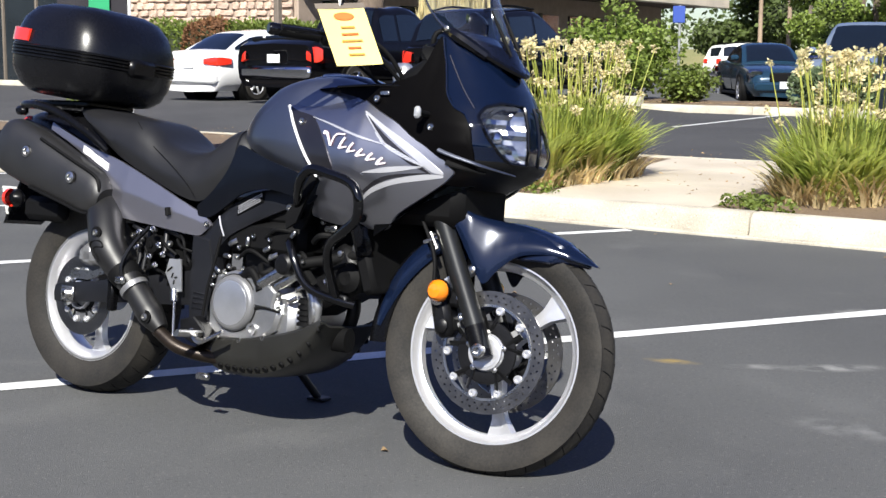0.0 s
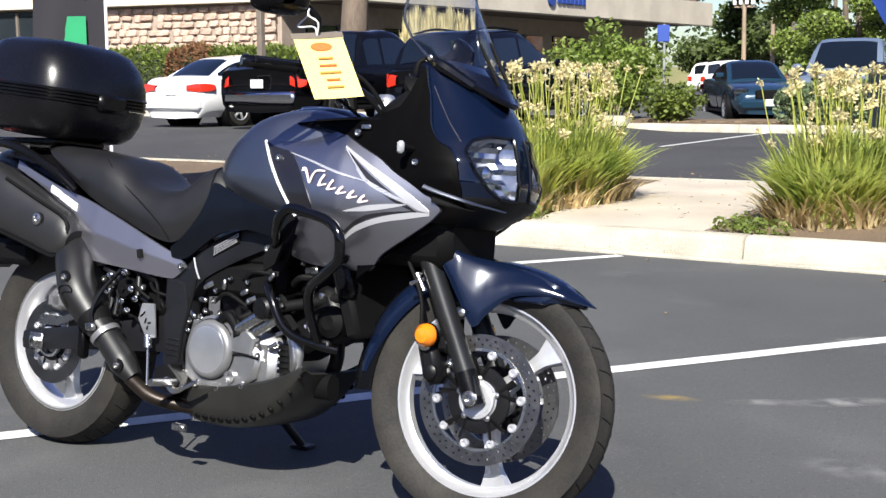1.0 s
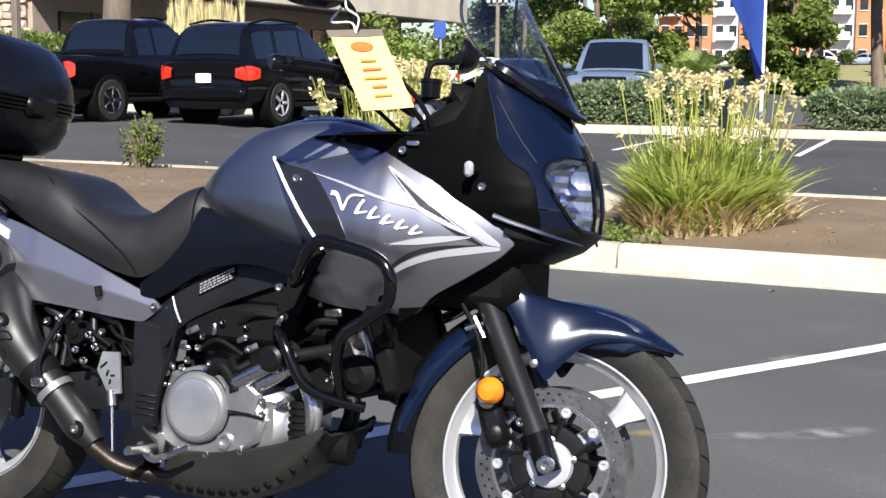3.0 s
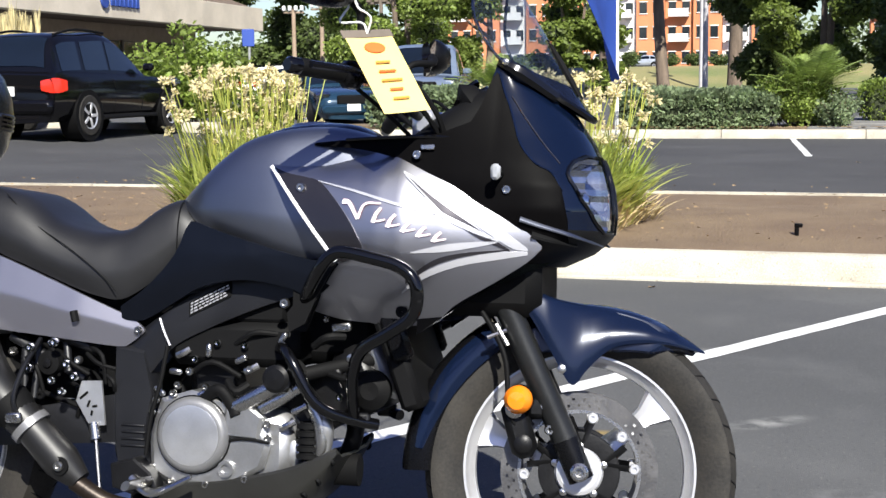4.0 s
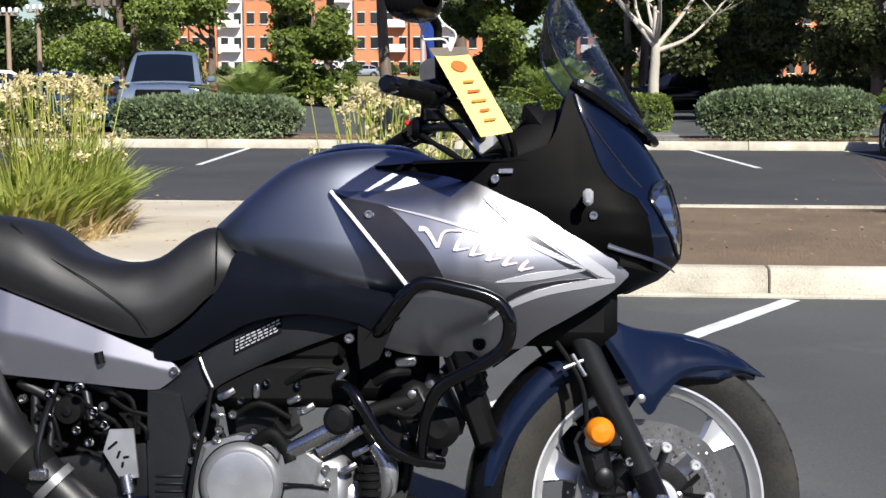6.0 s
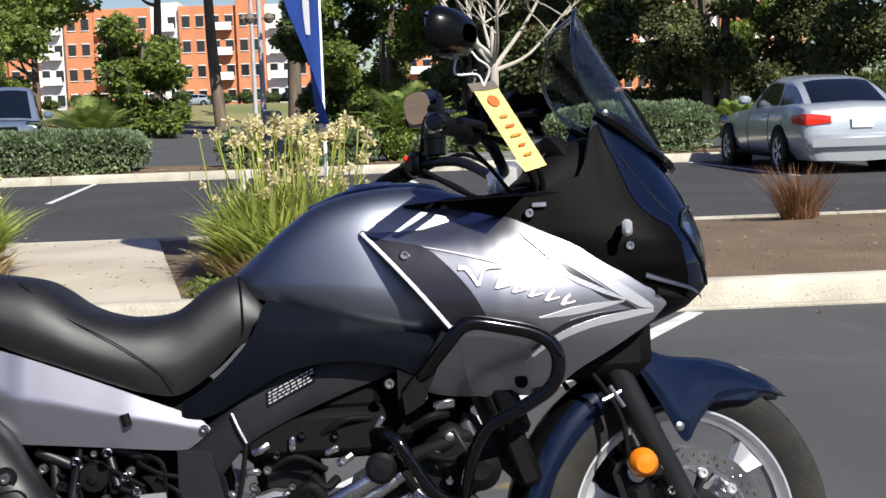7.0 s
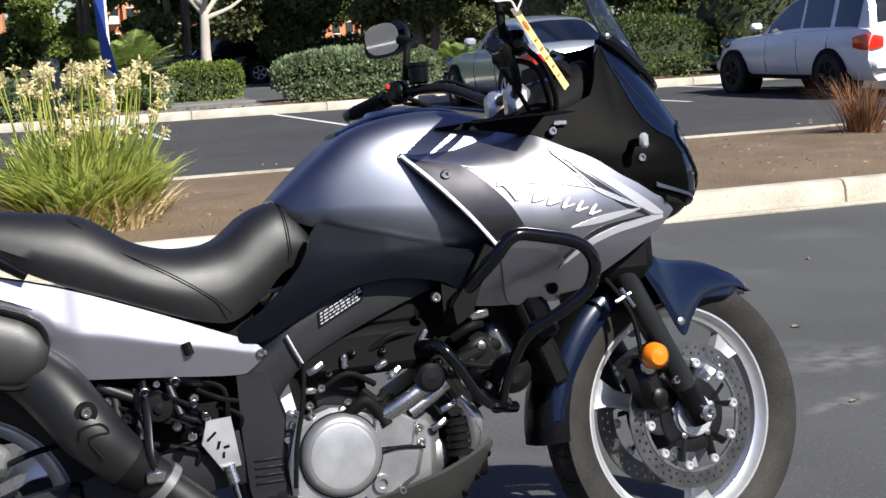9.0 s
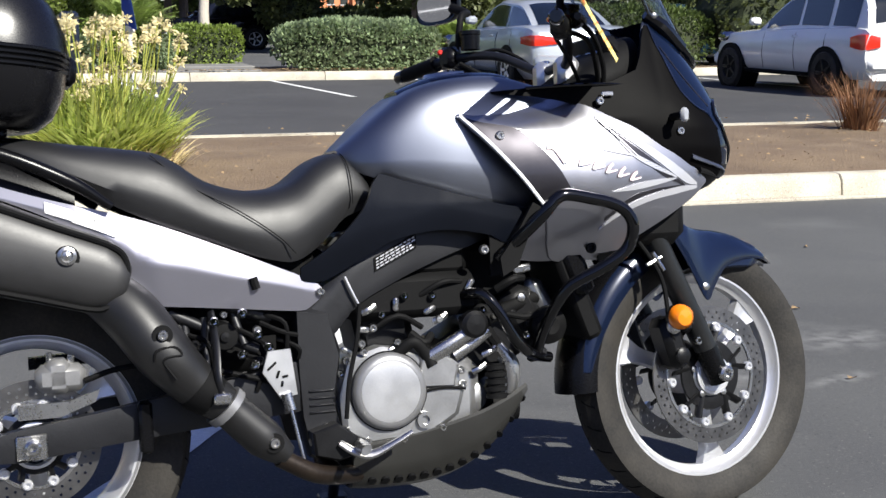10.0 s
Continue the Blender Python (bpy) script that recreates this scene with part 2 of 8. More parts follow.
EXHAUST = material("scorched_steel", (0.032, 0.023, 0.017), 0.4, 0.6, 0.25, 9, 160, 0.05)
MUFFLER_GREY = material("muffler_satin", (0.012, 0.0117, 0.012), 0.48, 0.0, 0.15, 8, 300, 0.02, spec=0.7)
# the muffler's satin again, darker, with the pipe's shade put into its colour
SHIELD_SHADED = material("shaded_pipe_satin", (0.008, 0.0078, 0.008), 0.45, 0.0, 0.15, 8, 300, 0.02, spec=0.5)
SKID = material("skid_plate_satin", (0.026, 0.0255, 0.023), 0.38, 0.3, 0.15, 9, 400, 0.01, spec=0.5)
FORK_DARK = material("fork_anodised", (0.028, 0.029, 0.030), 0.36, 0.55, 0.15, 9, 260, 0.03, spec=0.5)
AMBER = material("amber_lens", (0.85, 0.22, 0.010), 0.15, 0, 0.05, 30, 200, coat=0.6)
RED_LENS = material("red_lens", (0.62, 0.03, 0.015), 0.15, 0, 0.05, 30, 200, coat=0.6)
TAG_YELLOW = material("yellow_card", (0.93, 0.76, 0.25), 0.42, 0, 0.04, 8, 200, spec=0.9)
TAG_INK = material("card_ink", (0.55, 0.27, 0.04), 0.7, 0, 0.05, 8, 200)
TAG_ORANGE = material("card_orange", (0.85, 0.16, 0.03), 0.6, 0, 0.05, 8, 200)
WHITE_PLASTIC = material("white_plastic", (0.78, 0.78, 0.76), 0.45, 0, 0.04, 8, 200)
MIRROR = material("mirror_glass", (0.9, 0.9, 0.92), 0.02, 1.0, 0.01, 3, 50, rough_vary=0.005)
SCREEN = glass("windscreen_acrylic", (0.76, 0.79, 0.82), 0.05, 0.75, 0.075)
SCREEN_EDGE = glass("screen_rim", (0.30, 0.33, 0.38), 0.15, 0.8, 0.16)
LENS_CLEAR = glass("headlight_lens", (0.9, 0.92, 0.95), 0.02)
REFLECTOR = material("headlight_reflector", (0.46, 0.47, 0.49), 0.16, 1.0, 0.05, 40, 200)
CAR_GLASS = material("car_glass", (0.005, 0.008, 0.012), 0.06, 0, 0.05, 3, 60, coat=0.5, rough_vary=0.02)
CAR_BLACK = material("black_car_paint", (0.003, 0.003, 0.004), 0.10, 0, 0.05, 2, 300, coat=0.0, rough_vary=0.02, spec=0.35)
CAR_WHITE = material("white_car_paint", (0.80, 0.80, 0.79), 0.2, 0, 0.03, 2, 300, coat=0.8, rough_vary=0.03)
CAR_SILVER = material("silver_car_paint", (0.52, 0.55, 0.58), 0.3, 0.5, 0.04, 2, 300, coat=0.8, rough_vary=0.03)
CAR_BLUE = material("blue_car_paint", (0.016, 0.045, 0.078), 0.2, 0.3, 0.04, 2, 300, coat=0.8, rough_vary=0.03)
CAR_STEELBLUE = material("steel_blue_paint", (0.20, 0.25, 0.33), 0.28, 0.4, 0.04, 2, 300, coat=0.8, rough_vary=0.03)
PLATE = material("plate_white", (0.75, 0.75, 0.74), 0.5, 0, 0.05, 20, 200)
STUCCO_ORANGE = material("orange_stucco", (0.62, 0.24, 0.11), 0.9, 0, 0.1, 0.6, 12, 0.2)
STUCCO_WHITE = material("white_stucco", (0.78, 0.76, 0.72), 0.9, 0, 0.06, 0.6, 12, 0.2)
FASCIA = material("beige_fascia", (0.70, 0.62, 0.50), 0.85, 0, 0.12, 0.7, 20, 0.2)
ROOF_BROWN = material("brown_shingle", (0.17, 0.125, 0.095), 0.95, 0, 0.2, 2, 30, 0.5)
STONE = material("stone_veneer", (0.60, 0.45, 0.36), 0.92, 0, 0.3, 5.0, 16, 0.6, second=(0.36, 0.25, 0.18), spread=0.2)
MORTAR = material("mortar", (0.38, 0.30, 0.24), 0.95, 0, 0.1, 3, 40, 0.3)
WINDOW_DARK = material("window_glass", (0.02, 0.025, 0.03), 0.1, 0, 0.1, 1, 20, coat=0.4)
GALV = material("galvanised_post", (0.42, 0.43, 0.43), 0.5, 0.6, 0.1, 6, 120)
LAMP_PALE = material("pale_lamp_paint", (0.50, 0.48, 0.50), 0.6, 0, 0.12, 3, 60)
LAMP_BROWN = material("lamp_post_paint", (0.17, 0.14, 0.11), 0.7, 0, 0.1, 6, 60)
FLAG_BLUE = material("blue_flag_cloth", (0.04, 0.105, 0.46), 0.8, 0, 0.08, 5, 300, 0.1, translucent=0.45)
FLAG_WHITE = material("white_flag_cloth", (0.8, 0.8, 0.8), 0.8, 0, 0.05, 5, 300, translucent=0.2)
FLAG_GREEN = material("green_flag_cloth", (0.03, 0.36, 0.15), 0.8, 0, 0.08, 5, 300, translucent=0.2)
FLAG_BLACK = material("black_flag_cloth", (0.015, 0.013, 0.018), 0.8, 0, 0.08, 5, 300)
SIGN_BLUE = material("sign_blue", (0.03, 0.07, 0.32), 0.5, 0, 0.05, 5, 100)
COVER_GREY = material("hydrant_grey", (0.16, 0.19, 0.21), 0.7, 0, 0.1, 6, 80)


# ---- mesh helpers ----
class Shape:
    """Vertices and faces that grow into one mesh."""

    def __init__(self):
        self.v, self.f = [], []

    def add(self, verts, faces, m=None):
        k = len(self.v)
        self.v += [tuple(m @ Vector(p)) if m else tuple(p) for p in verts]
        self.f += [tuple(i + k for i in q) for q in faces]
        return self

    def join(self, other, m=None):
        return self.add(other.v, other.f, m)

    def moved(self, m):
        s = Shape().add(self.v, self.f, m)
        if m.to_3x3().determinant() < 0:
            s.f = [q[::-1] for q in s.f]
        return s

    def mirrored(self):
        return self.moved(Matrix.Diagonal((1, -1, 1, 1)))

    def both(self):
        return Shape().join(self).join(self.mirrored())


def mesh_of(name, shape, mat, angle=38):
    me = bpy.data.meshes.new(name)
    me.from_pydata(shape.v, [], shape.f)
    me.materials.append(mat)
    me.update()
    me.shade_smooth()
    me.set_sharp_from_angle(angle=radians(angle))
    return me


def part(name, shape, mat, parent=None, label="", angle=38):
    ob = new(name, mesh_of(name, shape, mat, angle))
    ob.parent = parent
    if label:
        ob["label"] = label
    return ob


def thing(name, m, label, category, group="", kind=""):
    ob = new(name)
    ob.matrix_world = m
    ob.empty_display_size = 0.1
    return tagged(ob, label, category, group, kind)


def solo(name, shape, mat, label, category, group="", kind="", m=None, angle=38):
    ob = part(name, shape, mat, None, "", angle)
    if m:
        ob.matrix_world = m
    return tagged(ob, label, category, group, kind)


def rbox(sx, sy, sz, b=0.01, at=(0, 0, 0), m=None):
    """A box with chamfered edges, centred on at."""
    s, h = Shape(), (sx / 2, sy / 2, sz / 2)
    b = min(b, *(q * 0.98 for q in h))
    vs, idx = [], {}
    for cx in (-1, 1):
        for cy in (-1, 1):
            for cz in (-1, 1):
                for a in range(3):
                    p = [cx * h[0], cy * h[1], cz * h[2]]
                    for o in range(3):
                        if o != a:
                            p[o] -= (cx, cy, cz)[o] * b
                    idx[cx, cy, cz, a] = len(vs)
                    vs.append((p[0] + at[0], p[1] + at[1], p[2] + at[2]))
    fs = []

    def face(ids, n):
        c = [Vector(vs[i]) for i in ids]
        nn = (c[1] - c[0]).cross(c[2] - c[0])
        fs.append(tuple(ids) if nn.dot(Vector(n)) > 0 else tuple(ids[::-1]))

    for a in range(3):
        u, w = [(1, 2), (0, 2), (0, 1)][a]
        for d in (-1, 1):
            ids = []
            for p, q in ((-1, -1), (1, -1), (1, 1), (-1, 1)):
                k = [0, 0, 0]
                k[a], k[u], k[w] = d, p, q
                ids.append(idx[(*k, a)])
            n = [0, 0, 0]
            n[a] = d
            face(ids, n)
        for p in (-1, 1):
            for q in (-1, 1):
                k1, k2 = [0, 0, 0], [0, 0, 0]
                k1[a], k2[a] = -1, 1
                k1[u] = k2[u] = p
                k1[w] = k2[w] = q
                n = [0, 0, 0]
                n[u], n[w] = p, q
                face([idx[(*k1, u)], idx[(*k2, u)], idx[(*k2, w)], idx[(*k1, w)]], n)
    for c in [(x, y, z) for x in (-1, 1) for y in (-1, 1) for z in (-1, 1)]:
        face([idx[(*c, 0)], idx[(*c, 1)], idx[(*c, 2)]], c)
    return s.add(vs, fs, m)


def spline(pts, n):
    """Catmull-Rom through points of any dimension, n steps a span."""
    p = [np.array(q, float) for q in pts]
    if len(p) == 2:
        return [p[0] + (p[1] - p[0]) * i / n for i in range(n + 1)]
    p = [2 * p[0] - p[1], *p, 2 * p[-1] - p[-2]]
    out = []
    for a, b, c, d in zip(p, p[1:], p[2:], p[3:]):
        for i in range(n):
            t = i / n
            out.append(0.5 * (2 * b + (c - a) * t + (2 * a - 5 * b + 4 * c - d) * t * t + (3 * b - a - 3 * c + d) * t**3))
    return out + [p[-2]]


def lerp(x, xs, ys):
    return float(np.interp(x, xs, ys))


def tube(pts, r, seg=10, n=5, closed_ends=True, flat=1.0):
    """A round bar along a smooth line; r may be a list, one radius a point."""
    line = spline(pts, n) if n > 1 else [np.array(p, float) for p in pts]
    radii = [r] * len(line) if not isinstance(r, (list, tuple)) else [lerp(i / (len(line) - 1) * (len(r) - 1), range(len(r)), r) for i in range(len(line))]
    s, up = Shape(), None
    vs, fs = [], []
    for i, p in enumerate(line):
        d = Vector(line[min(i + 1, len(line) - 1)] - line[max(i - 1, 0)]).normalized()
        if up is None:
            up = d.orthogonal().normalized()
        up = (up - d * up.dot(d)).normalized()
        side = d.cross(up)
        for k in range(seg):
            a = 2 * math.pi * k / seg
            vs.append(tuple(Vector(p) + (up * math.cos(a) + side * math.sin(a) * flat) * radii[i]))
    for i in range(len(line) - 1):
        for k in range(seg):
            a, b = i * seg + k, i * seg + (k + 1) % seg
            fs.append((a, b, b + seg, a + seg))
    if closed_ends:
        fs.append(tuple(range(seg))[::-1])
        fs.append(tuple(range(len(vs) - seg, len(vs))))
    return s.add(vs, fs)


def lathe(profile, seg=32, m=None, close=False, a0=0.0, a1=2 * math.pi):
    """Turns (radius, height) round the z axis; the profile runs so that its left side faces out."""
    s, n = Shape(), len(profile)
    full = abs(a1 - a0 - 2 * math.pi) < 1e-6
    cols = seg if full else seg + 1
    vs = [(r * math.cos(a0 + (a1 - a0) * k / seg), r * math.sin(a0 + (a1 - a0) * k / seg), h) for k in range(cols) for r, h in profile]
    fs = []
    for k in range(seg):
        c, d = k * n, ((k + 1) % cols) * n
        for i in range(n if close else n - 1):
            j = (i + 1) % n
            fs.append((c + i, d + i, d + j, c + j))
    return s.add(vs, fs, m)


TO_Y = Matrix.Rotation(radians(90), 4, "X")      # turns the lathe's axis along -y


def loft(rows, cap=True):
    """Skins rows of equal numbers of points (open profiles); caps close the first and last row."""
    n = len(rows[0])
    vs = [tuple(p) for row in rows for p in row]
    fs = [(i * n + k, i * n + k + 1, (i + 1) * n + k + 1, (i + 1) * n + k) for i in range(len(rows) - 1) for k in range(n - 1)]
    s = Shape().add(vs, fs)
    if cap:
        s.f += [tuple(range(n))[::-1], tuple(range(len(vs) - n, len(vs)))]
    return s


def ring_loft(rings, cap=True):
    """Skins closed rings."""
    return loft([list(r) + [r[0]] for r in rings], False).join(
        Shape().add([p for p in rings[0]], [tuple(range(len(rings[0])))[::-1]]).add([p for p in rings[-1]], [tuple(range(len(rings[-1])))]) if cap else Shape())


def strip(top, bottom, depth, n=28, m=6, thick=0.006, smooth=True):
    """A bodywork panel on the -y side: between two curves in x and z, on the surface y = -depth(x, z), with a turned-in edge."""
    def curve(pts, x):
        return lerp(x, [p[0] for p in pts], [p[1] for p in pts])
    tp = spline(top, 6) if smooth else top
    bp = spline(bottom, 6) if smooth else bottom
    x0, x1 = max(tp[0][0], bp[0][0]), min(tp[-1][0], bp[-1][0])
    rows_out, rows_in = [], []
    for i in range(n + 1):
        x = x0 + (x1 - x0) * i / n
        zt, zb = curve(tp, x), curve(bp, x)
        out, inn = [], []
        for k in range(m + 1):
            z = zb + (zt - zb) * k / m
            y = -depth(x, z)
            out.append((x, y, z))
            inn.append((x, y + thick, z))
        rows_out.append(out)
        rows_in.append(inn)
    s = Shape()
    w = m + 1
    s.add([p for r in rows_out for p in r], [(i * w + k, (i + 1) * w + k, (i + 1) * w + k + 1, i * w + k + 1) for i in range(n) for k in range(m)])
    s.add([p for r in rows_in for p in r], [(i * w + k, i * w + k + 1, (i + 1) * w + k + 1, (i + 1) * w + k) for i in range(n) for k in range(m)])
    rim = [(i, 0) for i in range(n + 1)] + [(n, k) for k in range(1, w)] + [(i, m) for i in range(n - 1, -1, -1)] + [(0, k) for k in range(m - 1, 0, -1)]
    o, q, c = (n + 1) * w, 0, len(rim)
    for a in range(c):
        (i, k), (j, h) = rim[a], rim[(a + 1) % c]
        s.f.append((i * w + k, o + i * w + k, o + j * w + h, j * w + h))
    return s


def prism(outline, y0, y1, bevel=0.0):
    """A plate with an outline in x and z, between two depths."""
    n = len(outline)
    area = sum(outline[i][0] * outline[(i + 1) % n][1] - outline[(i + 1) % n][0] * outline[i][1] for i in range(n))
    pts = outline if area > 0 else outline[::-1]
    c = np.mean(pts, 0)
    small = [tuple(np.array(p) + (c - p) * bevel / max(1e-6, np.linalg.norm(c - np.array(p)))) for p in pts]
    rings = [[(p[0], y0, p[1]) for p in small], [(p[0], y0 + bevel, p[1]) for p in pts], [(p[0], y1, p[1]) for p in pts]] if bevel else \
            [[(p[0], y0, p[1]) for p in pts], [(p[0], y1, p[1]) for p in pts]]
    s = Shape()
    for r in rings:
        s.v += r
    for a in range(len(rings) - 1):
        for i in range(n):
            j = (i + 1) % n
            s.f.append((a * n + i, a * n + j, (a + 1) * n + j, (a + 1) * n + i))
    s.f += [tuple(range(n)), tuple(range(len(s.v) - n, len(s.v)))[::-1]]
    s.f = [q[::-1] for q in s.f] if y1 < y0 else s.f
    return s


def bolt(at, r=0.008, h=0.006, axis="-y"):
    m = Matrix.Translation(at) @ (TO_Y if axis == "-y" else Matrix.Identity(4))
    return lathe([(r, 0), (r, h * 0.6), (r * 0.8, h), (r * 0.45, h), (r * 0.4, h * 0.4), (0.0005, h * 0.4)], 12, m)

# ---- ground, kerbs, island ----
def flat_rect(x0, x1, y0, y1, z, nx=1, ny=1):
    vs = [(x0 + (x1 - x0) * i / nx, y0 + (y1 - y0) * j / ny, z) for i in range(nx + 1) for j in range(ny + 1)]
    return Shape().add(vs, [(i * (ny + 1) + j, (i + 1) * (ny + 1) + j, (i + 1) * (ny + 1) + j + 1, i * (ny + 1) + j + 1) for i in range(nx) for j in range(ny)])


def ground_z(x, y):
    """The lot rises a little towards its far corner."""
    u, v = min(1, max(0, (-x - 8.5) / 3.5)), min(1, max(0, (y - 9.5) / 5.0))
    return 0.19 * u * u * (3 - 2 * u) * v * v * (3 - 2 * v)


gx = [-400, -120, -60, *np.linspace(-40, 10, 41), 60, 400]
gy = [-300, -40, 0, 8, 8.87, *np.linspace(9.5, 20.5, 12), 21.4, *np.linspace(22, 30, 9), 80, 600]
sheet = Shape().add([(x, y, ground_z(x, y)) for x in gx for y in gy], [(i * len(gy) + j, (i + 1) * len(gy) + j, (i + 1) * len(gy) + j + 1, i * len(gy) + j + 1) for i in range(len(gx) - 1) for j in range(len(gy) - 1)])
ground = solo("ground", sheet, ASPHALT, "dark grey worn asphalt of a car park", "asphalt", kind="structure")
ground.data.materials.append(AISLE)      # the aisle is laid in darker asphalt
for face in ground.data.polygons:
    face.material_index = 1 if 8.87 < face.center.y < 21.4 else 0


def painted_line(x0, y0, x1, y1, w=0.10):
    d = Vector((x1 - x0, y1 - y0, 0))
    n = Vector((-d.y, d.x, 0)).normalized() * w / 2
    s, steps = Shape(), max(4, int(d.length / 0.12))
    rng = random.Random(int(abs(x0 * 91 + y0 * 37)) + 1)
    vs = []
    for i in range(steps + 1):
        p = Vector((x0, y0, 0.003)) + d * i / steps
        for sgn in (-1, 1):
            vs.append(tuple(p + n * sgn * (1 + rng.uniform(-0.06, 0.06))))
    s.add(vs, [(2 * i, 2 * i + 2, 2 * i + 3, 2 * i + 1) for i in range(steps)])
    s.f = [q if (Vector(s.v[q[1]]) - Vector(s.v[q[0]])).cross(Vector(s.v[q[2]]) - Vector(s.v[q[1]])).z > 0 else q[::-1] for q in s.f]
    return solo("parking_line", s, PAINT_LINE, "worn white painted parking bay line on asphalt", "road marking", "bay lines", "structure")


# bays beside the motorcycle lie slanting, those across the aisle nearly square to it
for k in range(-3, 2):
    painted_line(-0.90 + 3.30 * k - 0.12, -1.5, 2.66 + 3.30 * k, 4.68)
for k in range(-3, 6):
    painted_line(1.22 + 2.66 * k, 21.38, 1.62 + 2.66 * k, 16.3)

# island between the bays and the aisle
ISL0, ISL1 = 4.8, 8.87
WALK_A, WALK_B = (-1.46, -0.18), (-2.42, -0.98)   # walkway's sides at the near and the far kerb


def walk_side(y):
    t = (y - ISL0) / (ISL1 - ISL0)
    return WALK_A[0] + (WALK_B[0] - WALK_A[0]) * t, WALK_A[1] + (WALK_B[1] - WALK_A[1]) * t


def soil_bed(name, x0, x1, y0, y1, z, cut=None, nx=150, ny=24, label="", mat=None):
    s, w = Shape(), ny + 1
    vs = []
    for i in range(nx + 1):
        for j in range(ny + 1):
            v = j / ny
            y = y0 + (y1 - y0) * v
            a, b = x0, x1
            if cut == "left":
                b = walk_side(y)[0]
            if cut == "right":
                a = walk_side(y)[1]
            x = a + (b - a) * i / nx
            edge = min(1, min(v, 1 - v) * 5)
            if cut:
                edge *= min(1, abs(x - (b if cut == "left" else a)) / 0.45)
            h = z + edge * (0.05 + 0.05 * noise.noise((x * 0.7, y * 0.7, 3)) + 0.018 * noise.noise((x * 4, y * 4, 1)))
            vs.append((x, y, h))
    s.add(vs, [(i * w + j, (i + 1) * w + j, (i + 1) * w + j + 1, i * w + j + 1) for i in range(nx) for j in range(ny)])
    return solo(name, s, mat or SOIL, label or "bare brown soil of a planted island", "soil", kind="structure")


soil_bed("soil_bed", -45, 0, ISL0 + 0.14, ISL1 - 0.14, 0.135, "left")
soil_bed("soil_bed", 0, 40, ISL0 + 0.14, ISL1 - 0.14, 0.135, "right")
soil_bed("soil_bed", -60, 60, 21.52, 24.4, 0.12, None, 160, 10, "dry soil strip under a clipped hedge")

kerb_near = thing("kerb", Matrix.Identity(4), "pale concrete kerb with worn joints along the bays", "kerb", kind="structure")
kerb_back = thing("kerb", Matrix.Identity(4), "pale concrete kerb on the aisle side of the island", "kerb", kind="structure")
kerb_far = thing("kerb", Matrix.Identity(4), "pale concrete kerb before the hedge", "kerb", kind="structure")


def kerb_stone(length, d=1):
    """A kerb length along x with a sloping face on its -y side (d=1) and a rounded arris."""
    prof = [(0.0, -0.05), (0.0, 0.0), (0.018, 0.115), (0.045, 0.148), (0.075, 0.155), (0.15, 0.155), (0.15, -0.05)]
    rows, g = [], 0.006
    for x in (0, g, length / 3, 2 * length / 3, length - g, length):
        k = 0.006 if x in (0, length) else 0.0
        rows.append([(x, d * (y + k if y < 0.1 else y), z - (k if z > 0.1 else 0)) for y, z in prof])
    s = loft(rows)
    return s if d < 0 else Shape().add(s.v, [q[::-1] for q in s.f])


KERB_LEN = 2.44
kerb_meshes = {}
for run, y, d, x_from, count in ((kerb_near, ISL0, 1, -19.52 + 0.12, 14), (kerb_back, ISL1, -1, -24.4, 16), (kerb_far, 21.4, 1, -36.6, 26)):
    kerb_meshes[d] = kerb_meshes.get(d) or mesh_of("kerb_stone", kerb_stone(KERB_LEN - 0.008, d), CONCRETE)
    for k in range(count):
        ob = new("kerb_stone", kerb_meshes[d])
        ob.parent = run
        ob.location = (x_from + k * KERB_LEN, y + 0.002 * (k % 3), 0.001 * (k % 2) + ground_z(x_from + (k + 0.5) * KERB_LEN, y))
gutter = Shape()
gutter.add(*(lambda s: (s.v, s.f))(rbox(60, 0.07, 0.03, 0.008, (0, ISL0 - 0.032, 0.004))))
part("gutter_lip", gutter, CONCRETE, kerb_near, "narrow concrete lip at the kerb's foot")

walkway = thing("walkway", Matrix.Identity(4), "pale concrete walkway slabs crossing the planted island", "walkway", kind="structure")
for k in range(3):
    ya, yb = ISL0 + 0.16 + k * 1.24, ISL0 + 0.16 + k * 1.24 + 1.232
    a, b = walk_side(ya), walk_side(yb)
    s = Shape()
    top = [(a[0], ya), (a[1], ya), (b[1], yb), (b[0], yb)]
    s.add([(*p, 0.156) for p in top] + [(*p, -0.02) for p in top], [(0, 1, 2, 3), (0, 4, 5, 1), (1, 5, 6, 2), (2, 6, 7, 3), (3, 7, 4, 0)])
    part("slab", s, WALKWAY, walkway)

# a grassy bank at the far lot's end rises to the level of the street and the apartments
BANK = 1.8
bank, cols = Shape(), 91
bank_y, bank_z = (96.0, 98.0, 101.0, 105.0, 109.0, 112.0, 114.0), (-0.02, 0.06, 0.42, 1.0, 1.5, 1.76, BANK)
for i in range(cols):
    x = -120 + 200 * i / (cols - 1)
    bank.v += [(x, y, z + 0.10 * noise.noise((x * 0.2, y * 0.2, 7)) * (0 < k < 6)) for k, (y, z) in enumerate(zip(bank_y, bank_z))]
bank.f = [(i * 7 + k, (i + 1) * 7 + k, (i + 1) * 7 + k + 1, i * 7 + k + 1) for i in range(cols - 1) for k in range(6)]
solo("lawn", bank, LAWN, "sloping green and dry lawn beyond the car park", "lawn", kind="structure")
solo("road", flat_rect(-300, 300, 114, 400, BANK, 2, 2), ASPHALT, "distant asphalt street above the bank", "road", kind="structure")


